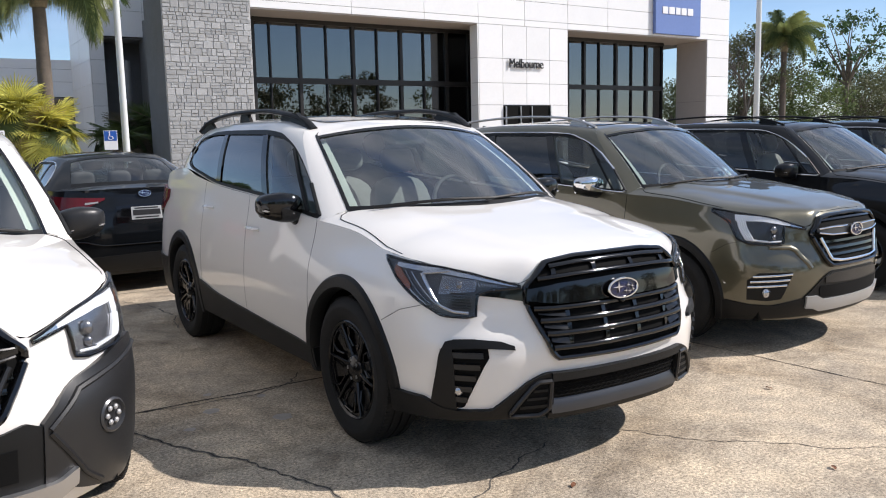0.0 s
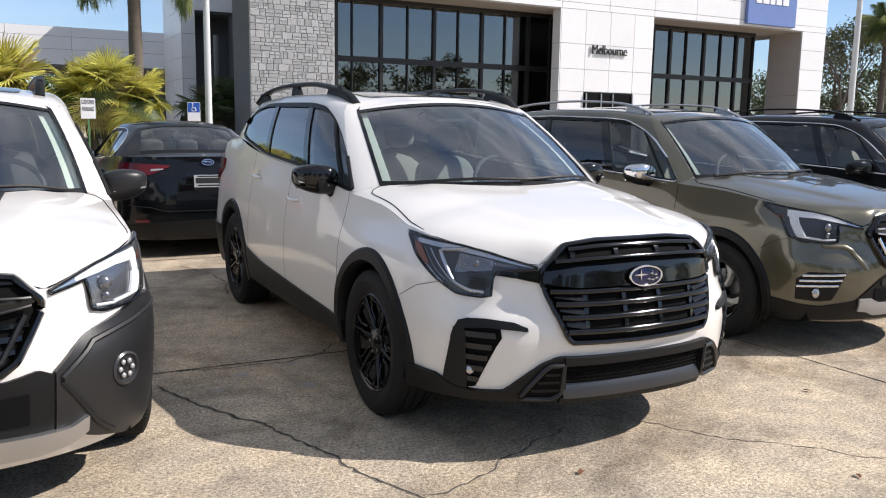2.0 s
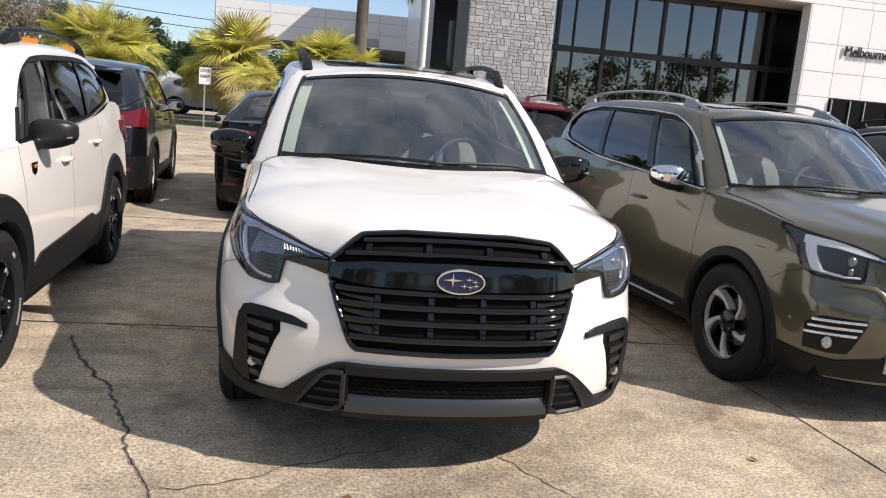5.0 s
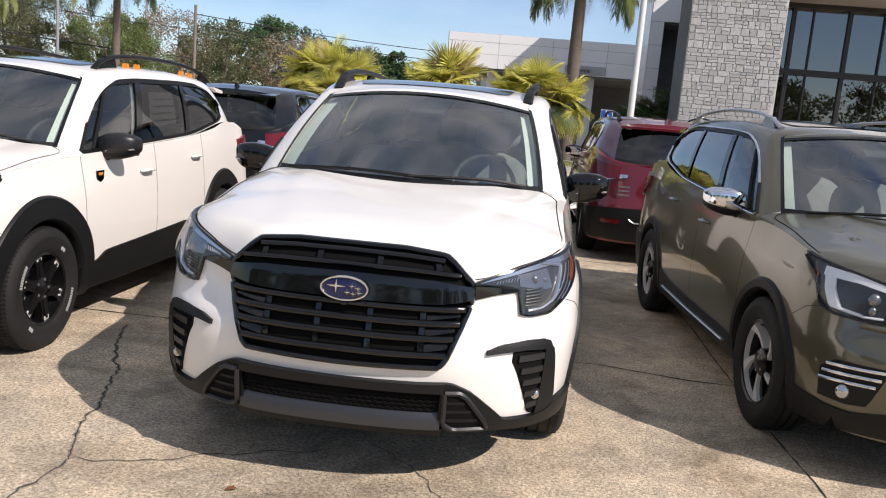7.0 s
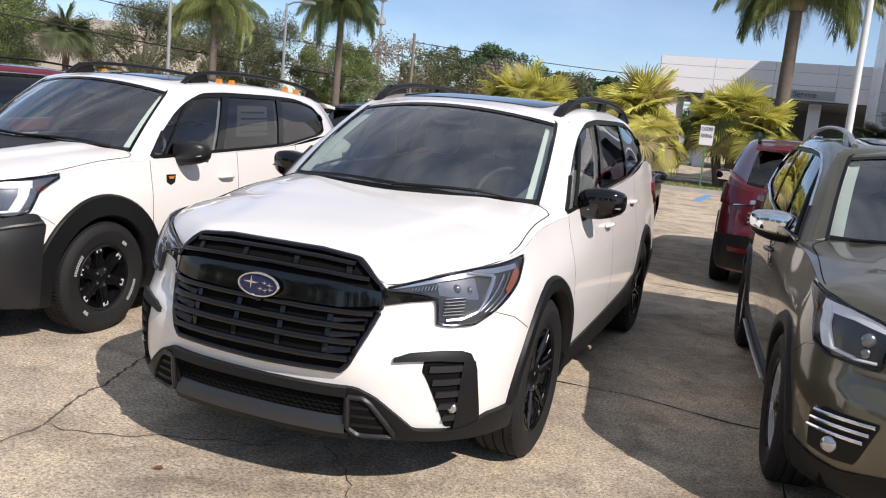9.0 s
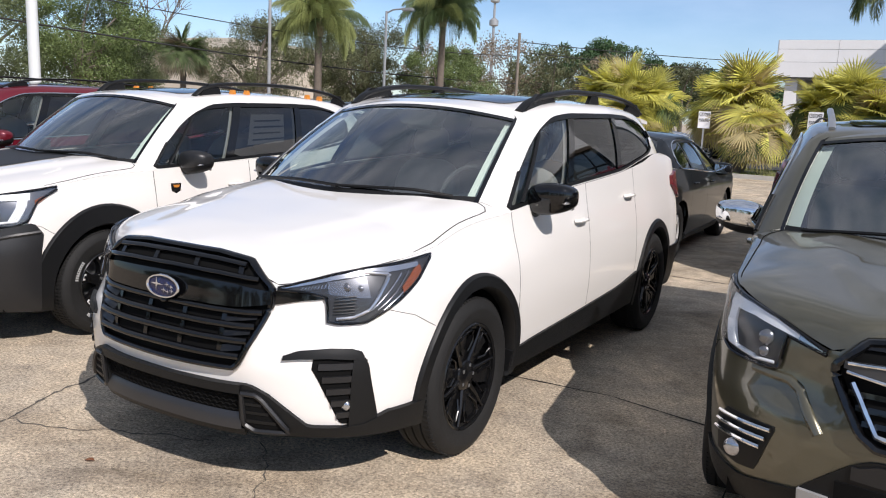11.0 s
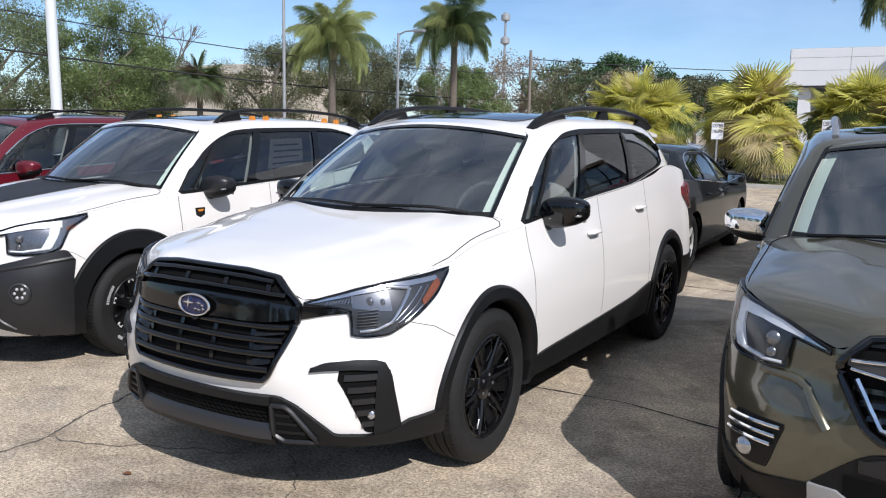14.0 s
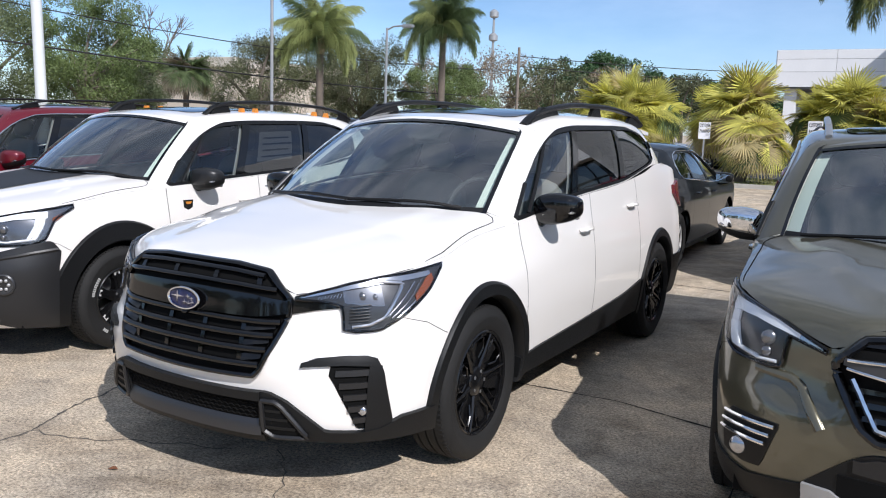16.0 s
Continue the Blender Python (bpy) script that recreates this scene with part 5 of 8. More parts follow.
def suv_rear(ctx):
    """Tail of an estate-bodied car: lamps, tailgate lines, plate recess, bumper and roof spoiler."""
    sh, car, s = ctx["sh"], ctx["car"], ctx["s"]
    rb = ctx["made"]["rear_bumper"][0]
    up, fwd = s.get("tail_up", 0.0), s.get("tail_fwd", 0.02)
    lamp_t, lamp_b = sh.R((0.46, 1.02), (0.60, 1.06), (0.74, 1.08 + up)) + sh.S((s["ye"] - fwd, 1.10 + up)), sh.R((0.46, 0.965), (0.62, 0.93), (0.72, 0.90)) + sh.S((s["ye"] - fwd, 0.94 + up * 0.5))
    if "lamp_c" in s:
        c0, c1 = s["lamp_c"]
        dz = s.get("lamp_z", 0.0)
        lamp_t, lamp_b = [(sh.L + c0, 1.165 + dz), (sh.L + c0 + 0.12, 1.20 + dz), (sh.L + c1, 1.13 + dz)], [(sh.L + c0, 1.095 + dz), (sh.L + c0 + 0.06, 1.02 + dz), (sh.L + c0 + 0.14, 0.975 + dz), (sh.L + c1, 1.0 + dz)]
    clear = sh.patch(sh.R((0.47, 1.0), (0.70, 1.0)), sh.R((0.47, 0.965), (0.70, 0.925)), 0.020, 0.01, 6, 2)
    for f in (lambda g: g, mirrored):
        tl = part("tail_lamp", f(sh.patch(lamp_t, lamp_b, 0.024, 0.03, 18, 6)), REDLENS, car, "red tail lamp")
        part("reversing_lens", f(clear), LAMPSILVER, tl)
        part("bumper_reflector", f(sh.patch(sh.R((0.52, 0.50), (0.70, 0.50)), sh.R((0.52, 0.455), (0.70, 0.455)), 0.022, 0.01, 5, 2)), REDLENS, rb, "red reflector")
    low = sh.patch(sh.R((0, 0.64), (0.55, 0.63)) + sh.S((s["ye"], 0.60)), sh.R((0, 0.26), (0.6, 0.27)) + sh.S((s["ye"], 0.27)), 0.012, 0.05, 24, 6)
    part("rear_bumper_cladding", both(low), PLASTIC, rb, "black lower bumper")
    part("bumper_strip", both(sh.bead(sh.R((0.0, 0.48), (0.36, 0.48), (0.42, 0.52)), 0.012, 0.014, 16, 0.7)), SATIN, rb)
    plate = part("plate_recess", both(sh.patch(sh.R((0, 0.86), (0.26, 0.86)), sh.R((0, 0.70), (0.24, 0.70)), 0.004, 0.01, 8, 3)), PLASTIC, car)
    part("plate", both(sh.patch(sh.R((0, 0.845), (0.155, 0.845)), sh.R((0, 0.715), (0.155, 0.715)), 0.010, 0.006, 4, 2)), SILVERPLASTIC, plate)
    part("plate_bar", both(sh.patch(sh.R((0, 0.80), (0.12, 0.80)), sh.R((0, 0.755), (0.12, 0.755)), 0.014, 0.004, 3, 1)), PLASTIC, plate)
    e = sh.P(sh.L + 1, 0.93)
    emblem(car, e, 0, 0.06, 0.032, Matrix.Translation(e + Vector((0, 0.002, 0))) @ Matrix.Rotation(math.pi, 4, "Z"))
    t = ctx["top"][-1]
    part("roof_spoiler", joined(prism([(t.y - 0.12, t.z - 0.02), (t.y + 0.10, t.z - 0.045), (t.y + 0.10, t.z - 0.07), (t.y - 0.05, t.z - 0.06)], "x", -0.58, 0.58)), s["paint"], car)
    part("roof_fin", prism([(t.y - 0.32, ctx["zr"](t.y - 0.3) - 0.012), (t.y - 0.17, ctx["zr"](t.y - 0.2) - 0.012), (t.y - 0.18, ctx["zr"](t.y - 0.2) + 0.05)], "x", -0.016, 0.016), s["paint"], car)
    for k in range(3):
        part("model_bar", box(0.36, e.y - 0.02 + 0.0, 0.86 - 0.045 * k, 0.56, sh.P(sh.cr(0.46, 0.86), 0.86 - 0.045 * k).y + 0.004, 0.875 - 0.045 * k), SATIN, car)


def sedan_rear(ctx):
    sh, car, s = ctx["sh"], ctx["car"], ctx["s"]
    rb = ctx["made"]["rear_bumper"][0]
    lt, lb = sh.R((0.40, 1.005), (0.60, 1.015)) + sh.S((s["ye"] - 0.1, 1.04)), sh.R((0.40, 0.985), (0.58, 0.905), (0.74, 0.885)) + sh.S((s["ye"] - 0.1, 0.95))
    for f in (lambda g: g, mirrored):
        tl = part("tail_lamp", f(sh.patch(lt, lb, 0.014, 0.02, 16, 5)), REDLENS, car, "red tail lamp")
        part("reversing_lens", f(sh.patch(sh.R((0.46, 0.968), (0.58, 0.962)), sh.R((0.47, 0.955), (0.58, 0.940)), 0.018, 0.01, 6, 2)), SILVERPLASTIC, tl)
        part("bumper_reflector", f(sh.patch(sh.R((0.62, 0.43), (0.74, 0.43)), sh.R((0.62, 0.40), (0.74, 0.40)), 0.014, 0.01, 4, 1)), REDLENS, rb)
    recess = part("plate_recess", both(sh.patch(sh.R((0, 0.92), (0.30, 0.915)), sh.R((0, 0.72), (0.22, 0.74)), 0.003, 0.01, 8, 3)), GLOSSBLACK, car)
    part("plate", both(sh.patch(sh.R((0, 0.90), (0.155, 0.90)), sh.R((0, 0.77), (0.155, 0.77)), 0.010, 0.006, 4, 2)), SILVERPLASTIC, recess, "dealer plate insert")
    part("plate_field", both(sh.patch(sh.R((0, 0.868), (0.14, 0.868)), sh.R((0, 0.812), (0.14, 0.812)), 0.013, 0.004, 4, 1)), PLASTIC2, recess)
    for z in (0.885, 0.79):
        part("plate_bar", both(sh.patch(sh.R((0, z + 0.006), (0.12, z + 0.006)), sh.R((0, z - 0.006), (0.12, z - 0.006)), 0.014, 0.004, 3, 1)), PLASTIC, recess)
    for k in range(2):
        g = sh.patch(sh.R((0.34, 0.80 - 0.05 * k), (0.50, 0.80 - 0.05 * k)), sh.R((0.34, 0.785 - 0.05 * k), (0.50, 0.785 - 0.05 * k)), 0.006, 0.006, 4, 1)
        part("model_bar", mirrored(g), CHROME, car)
    part("bumper_crease", both(sh.bead(sh.R((0.0, 0.52), (0.45, 0.52), (0.60, 0.56), (0.80, 0.58)), 0.010, 0.004, 20, 0.6)), s["paint"], rb)
    part("rear_diffuser", both(sh.patch(sh.R((0, 0.42), (0.55, 0.40)) + sh.S((s["ye"], 0.33)), sh.R((0, 0.24), (0.6, 0.24)) + sh.S((s["ye"], 0.24)), 0.010, 0.04, 18, 4)), PLASTIC, rb)
    e = sh.P(sh.L + 1, 1.035)
    emblem(car, e, 0, 0.062, 0.032, Matrix.Translation(e + Vector((0, 0.012, 0.0))) @ Matrix.Rotation(math.pi, 4, "Z") @ Matrix.Rotation(radians(-12), 4, "X"))


def plain_front(ctx):
    sh, car = ctx["sh"], ctx["car"]
    grille = part("grille", both(sh.patch(sh.F((0, 0.85), (0.40, 0.83)), sh.F((0, 0.58), (0.34, 0.60)), 0.006, 0.01, 12, 4)), DARK, car)
    lamp(ctx, sh.F((0.46, 0.84), (0.66, 0.88)) + sh.S((-0.40, 0.93)), sh.F((0.46, 0.79), (0.66, 0.77)) + sh.S((-0.40, 0.90)), N=16)


ASCENT = dict(
    name="white_suv", paint=WHITE, R=0.377, wb=2.89, arch=0.425, flare=0.062, arch_span=(-16, 196), track=0.80, zb=0.29,
    w=[(0.2, 0.87), (0.3, 0.905), (0.45, 0.928), (0.65, 0.94), (0.85, 0.928), (1.0, 0.905), (1.1, 0.885), (1.2, 0.868), (1.35, 0.835)],
    yf=[(0.2, -0.90), (0.28, -0.965), (0.36, -1.0), (0.55, -1.015), (0.63, -0.995), (0.70, -0.94), (0.78, -0.912), (0.88, -0.90), (0.94, -0.888), (0.985, -0.868)],
    nose=[(0.5, 0.0), (0.62, 0.015), (0.72, 0.06), (0.86, 0.062), (0.93, 0.05), (0.985, 0.03)],
    yr=[(0.2, 3.92), (0.35, 4.0), (0.6, 4.02), (0.75, 3.96), (0.95, 3.93), (1.3, 3.84)], ys=-0.26, ye=3.35, n=2.5, nr=3.2,
    taper=[(-0.3, 0.985), (0.4, 0.99), (1.4, 1.0), (2.6, 0.995), (3.4, 0.965)], inset=[(-0.3, 0.062), (0.1, 0.05), (0.5, 0.02), (0.9, 0.0), (3.4, 0.0)],
    topF=[(-1, 0.99), (-0.83, 0.983), (-0.78, 0.965), (-0.69, 0.886), (-0.64, 0.895), (-0.5, 0.938), (-0.3, 0.970), (0.0, 1.012)],
    topS=[(-0.26, 1.012), (0.03, 1.072), (0.42, 1.105), (1.1, 1.185), (2.0, 1.235), (2.6, 1.29), (3.0, 1.345), (3.35, 1.32)], topR=[(0, 1.32), (0.3, 1.24), (0.6, 1.15), (1, 1.13)],
    bumper_y=-0.50, door_y=(0.44, 1.42, 2.36), sill=([(0.40, 0.405), (0.62, 0.425), (1.9, 0.480), (2.06, 0.490), (2.40, 0.535)], [(0.40, 0.30), (2.40, 0.30)]),
    hood_end=0.45, cowl=(0.04, 1.155), hood_z=[(-0.95, 0.99), (-0.80, 1.025), (-0.5, 1.070), (-0.1, 1.126), (0.05, 1.152)],
    columns=[((0, 0.04, 1.160), (0, 0.86, 1.635)), ((0.700, 0.325, 1.158), (0.590, 0.965, 1.577)), ((0.718, 0.340, 1.156), (0.606, 0.978, 1.578)), ((0.40,), (0.650, 1.06, 1.604)),
             ((1.13,), (0.692, 1.45, 1.665)), ((1.22,), (0.692, 1.53, 1.668)), ((2.06,), (0.688, 2.2, 1.672)), ((2.15,), (0.686, 2.28, 1.67)), ((3.0,), (0.655, 2.84, 1.645)),
             ((0.66, 3.74, 1.19), (0.56, 3.32, 1.60)), ((0, 3.87, 1.13), (0, 3.44, 1.63))],
    bulge=0.022, roof_z=[(0.85, 1.635), (1.1, 1.665), (1.6, 1.708), (2.2, 1.72), (2.9, 1.70), (3.45, 1.63)], sunroof=(1.10, 1.98, 0.70), trim=PLASTIC,
    handles=[(1.27, 1.0), (2.2, 1.085)], mirror=(0.838, 0.69, 1.165), mirror_cap=GLOSSBLACK, skid=mat("satin_grey", (0.075, 0.075, 0.079), 0.36, metal=0.8),
    rails=dict(x=spl([(1.0, 0.575), (1.6, 0.615), (3.2, 0.60)]), path=[(1.03, 1.605), (1.15, 1.668), (1.45, 1.722), (1.8, 1.748), (2.25, 1.752), (2.7, 1.735), (3.0, 1.702), (3.22, 1.64)], r=0.028, flat=0.62, mat=PLASTIC, label="black arched roof rail",
               feet=[(1.04, 1.55, 1.715), (1.98, 2.24, 1.745), (2.80, 3.20, 1.71)]),
    cabin_end=3.6, seat_mat=SEATGREY, seat_z=0.62)

FORESTER = dict(
    name="olive_suv", paint=GREEN, R=0.352, wb=2.67, arch=0.395, flare=0.055, arch_span=(-20, 200), track=0.775, zb=0.235, wild=False,
    w=[(0.2, 0.82), (0.3, 0.86), (0.45, 0.88), (0.65, 0.89), (0.85, 0.88), (1.0, 0.865), (1.1, 0.85), (1.2, 0.83), (1.35, 0.80)],
    yf=[(0.2, -0.84), (0.28, -0.90), (0.36, -0.93), (0.55, -0.945), (0.63, -0.93), (0.70, -0.885), (0.78, -0.862), (0.88, -0.85), (0.94, -0.83), (0.985, -0.80)],
    nose=[(0.5, 0.0), (0.62, 0.01), (0.72, 0.045), (0.86, 0.05), (0.93, 0.04), (0.985, 0.02)],
    yr=[(0.2, 3.60), (0.35, 3.68), (0.6, 3.70), (0.75, 3.66), (0.95, 3.63), (1.3, 3.55)], ys=-0.26, ye=3.08, n=2.5, nr=3.2,
    taper=[(-0.3, 0.985), (0.4, 0.99), (1.4, 1.0), (2.4, 0.995), (3.2, 0.965)], inset=[(-0.3, 0.03), (0.1, 0.03), (0.5, 0.01), (0.9, 0.0), (3.4, 0.0)],
    topF=[(-1, 0.972), (-0.83, 0.965), (-0.78, 0.945), (-0.70, 0.876), (-0.64, 0.892), (-0.5, 0.938), (-0.3, 0.975), (0.0, 1.02)],
    topS=[(-0.26, 1.02), (0.03, 1.055), (0.40, 1.075), (1.1, 1.115), (2.0, 1.165), (2.5, 1.215), (2.85, 1.27), (3.08, 1.25)], topR=[(0, 1.24), (0.3, 1.18), (0.6, 1.12), (1, 1.10)],
    bumper_y=-0.47, door_y=(0.42, 1.36, 2.22), sill=([(0.38, 0.36), (0.62, 0.375), (1.9, 0.40), (2.22, 0.44)], [(0.38, 0.245), (2.22, 0.245)]),
    hood_end=0.47, cowl=(0.06, 1.13), hood_z=[(-0.87, 0.972), (-0.74, 1.01), (-0.5, 1.05), (-0.1, 1.105), (0.08, 1.13)],
    columns=[((0, 0.06, 1.138), (0, 0.78, 1.60)), ((0.695, 0.365, 1.128), (0.572, 0.868, 1.546)), ((0.712, 0.378, 1.126), (0.588, 0.88, 1.55)), ((0.42,), (0.630, 0.94, 1.572)),
             ((1.10,), (0.665, 1.38, 1.625)), ((1.19,), (0.665, 1.46, 1.628)), ((1.96,), (0.66, 2.1, 1.635)), ((2.04,), (0.658, 2.17, 1.633)), ((2.84,), (0.628, 2.70, 1.605)),
             ((0.62, 3.46, 1.13), (0.53, 3.12, 1.55)), ((0, 3.56, 1.10), (0, 3.22, 1.585))],
    bulge=0.02, roof_z=[(0.78, 1.60), (1.0, 1.63), (1.5, 1.665), (2.1, 1.67), (2.7, 1.65), (3.22, 1.585)], sunroof=(1.02, 1.85, 0.70), trim=CHROME,
    handles=[(1.20, 0.95), (2.06, 1.01)], mirror=(0.80, 0.72, 1.13), mirror_cap=CHROME, mirror_shell=PLASTIC, sill_strip=True,
    rails=dict(x=spl([(1.0, 0.55), (1.6, 0.575), (3.2, 0.55)]), path=[(0.98, 1.600), (1.12, 1.648), (1.35, 1.692), (1.9, 1.715), (2.4, 1.70), (2.8, 1.66), (2.98, 1.60)], r=0.018, flat=0.6, mat=SATIN, label="silver roof rail",
               feet=[(1.02, 1.30, 1.668), (2.70, 2.94, 1.66)]),
    cabin_end=3.3, seat_mat=SEATGREY, seat_z=0.64)


def variant(base, **kw):
    d = dict(base)
    d.update(kw)
    return d


ASCENT.update(tail_up=0.14, tail_fwd=0.12, lamp_c=(0.01, 0.72))
ASCENT["wheel_parts"] = make_wheel(0.377, 0.258, 0.235, 6, "twin")
FORESTER["wheel_parts"] = make_wheel(0.352, 0.232, 0.22, 5, "blade")
FORESTER.update(lamp_c=(0.0, 0.66), lamp_z=-0.05, ridge_h=0.017)
FORESTER["seam"] = [(-0.56, 0.79), (-0.46, 0.765), (-0.36, 0.70)]
WILD = variant(FORESTER, name="white_offroad_suv", paint=WHITE2, wild=True, flare=0.128, trim=PLASTIC, mirror_cap=PLASTIC2, mirror_shell=PLASTIC, sill_strip=False, seat_mat=INTERIOR,
               sill=([(0.38, 0.40), (0.52, 0.405), (0.66, 0.47), (1.86, 0.52), (1.98, 0.475), (2.22, 0.50)], [(0.38, 0.25), (2.22, 0.25)]),
               wheel_parts=make_wheel(0.352, 0.212, 0.225, 6, "offroad"),
               rails=dict(FORESTER["rails"], mat=PLASTIC, label="black roof rail with copper blocks", r=0.026, path=[(1.06, 1.605), (1.16, 1.67), (1.4, 1.712), (1.9, 1.728), (2.4, 1.716), (2.82, 1.67), (2.98, 1.61)], feet=[(1.08, 1.36, 1.70), (2.76, 2.97, 1.675)], studs=(1.46, 1.62, 2.42, 2.6)))
SEDAN = variant(FORESTER, name="dark_saloon", paint=NAVY, R=0.335, wb=2.75, arch=0.375, flare=0, track=0.765, zb=0.2,
                w=[(0.2, 0.84), (0.3, 0.88), (0.5, 0.915), (0.7, 0.92), (0.85, 0.91), (1.0, 0.87), (1.1, 0.84)],
                yr=[(0.2, 3.66), (0.35, 3.72), (0.6, 3.74), (0.8, 3.72), (1.05, 3.66)], ye=3.1,
                topF=[(-1, 0.82), (-0.7, 0.80), (-0.4, 0.86), (0.0, 0.90)], topS=[(-0.26, 0.90), (0.4, 0.94), (1.1, 0.96), (2.2, 1.03), (3.1, 1.08)], topR=[(0, 1.08), (0.5, 1.09), (1, 1.095)],
                hood_z=[(-0.87, 0.82), (-0.5, 0.90), (0.08, 0.99)], cowl=(0.10, 0.99), door_y=(0.45, 1.45, 2.3), sill=([(0.38, 0.27), (2.3, 0.27)], [(0.38, 0.205), (2.3, 0.205)]),
                columns=[((0, 0.10, 0.985), (0, 1.05, 1.40)), ((0.68, 0.38, 0.955), (0.50, 1.12, 1.36)), ((0.71, 0.41, 0.95), (0.53, 1.14, 1.365)), ((0.50,), (0.58, 1.28, 1.385)),
                         ((1.30,), (0.60, 1.55, 1.42)), ((1.38,), (0.60, 1.62, 1.425)), ((2.1,), (0.585, 2.1, 1.42)), ((2.16,), (0.58, 2.15, 1.418)), ((2.75,), (0.54, 2.45, 1.38)),
                         ((0.60, 3.02, 1.10), (0.48, 2.48, 1.39)), ((0, 3.12, 1.11), (0, 2.52, 1.44))],
                roof_z=[(1.05, 1.40), (1.3, 1.43), (1.75, 1.47), (2.2, 1.465), (2.52, 1.44)], deck=(3.0, 3.12), deck_z=[(3.0, 1.115), (3.4, 1.13), (3.66, 1.10)],
                handles=[(1.25, 0.86), (2.15, 0.88)], mirror=(0.83, 0.80, 1.0), mirror_cap=NAVY, sill_strip=False, cabin_end=3.1, seat_z=0.46)
SEDAN.pop("rails")
SEDAN.update(tip=0.25, cowl_lift=0.0)
SEDAN["rear_glass"] = GLASS_REAR
SEDAN["seat_z"] = 0.40
SEDAN["wheel_parts"] = make_wheel(0.335, 0.225, 0.215, 5, "blade")
CROSS = variant(FORESTER, name="black_crossover", paint=BLACKP, mirror_cap=BLACKP, mirror_shell=BLACKP, sill_strip=False, trim=CHROME)
CROSS.pop("rails")


def place_cars():
    hero = build_car(ASCENT, "white three-row SUV with black wheels and trim, parked nose out", ascent_front, suv_rear)
    olive = build_car(FORESTER, "olive-brown metallic SUV with chrome trim and silver rails", forester_front, suv_rear)
    olive.matrix_world = pose(2.81, 0.506, 0, 0, 0, 5.1)
    wild = build_car(WILD, "white SUV with wide black cladding and white-marked tyres", forester_front, suv_rear)
    wild.matrix_world = pose(-2.88, 0.254, 0, 0, 0, 0.5)
    black = build_car(variant(FORESTER, name="black_suv", paint=BLACKP, mirror_cap=BLACKP, mirror_shell=BLACKP, trim=CHROME, rails=dict(FORESTER["rails"], mat=PLASTIC, label="black roof rail")),
                      "black SUV with chrome window trim", forester_front)
    black.matrix_world = pose(5.75, 0.75, 0, 0, 0, 5.0)
    b2 = copy_thing(black, pose(8.55, 1.0, 0, 0, 0, 4.0))
    red = build_car(variant(FORESTER, name="red_suv", paint=REDP, mirror_cap=REDP, mirror_shell=PLASTIC, rails=dict(FORESTER["rails"], mat=PLASTIC, label="black roof rail")),
                    "dark red metallic SUV with black roof rails", forester_front, suv_rear)
    red.matrix_world = pose(-5.75, 0.55, 0, 0, 0, 0)
    tagged(copy_thing(red, pose(2.10, 8.95, 0, 0, 0, 181)), "dark red metallic SUV seen from behind, dusty tailgate")
    cross = build_car(CROSS, "glossy black crossover with red tail lamps", plain_front, suv_rear)
    cross.matrix_world = pose(-3.30, 9.10, 0, 0, 0, 183)
    tagged(copy_thing(cross, pose(-6.1, 9.3, 0, 0, 0, 182)), "glossy black crossover parked in the second row")
    tagged(copy_thing(cross, pose(-8.9, 9.5, 0, 0, 0, 182)), "glossy black crossover at the row's far end")
    sedan = build_car(SEDAN, "dark blue-grey saloon with chrome emblem, seen from behind", plain_front, sedan_rear)
    sedan.matrix_world = pose(-0.68, 8.98, 0, 0, 0, 181)


place_cars()


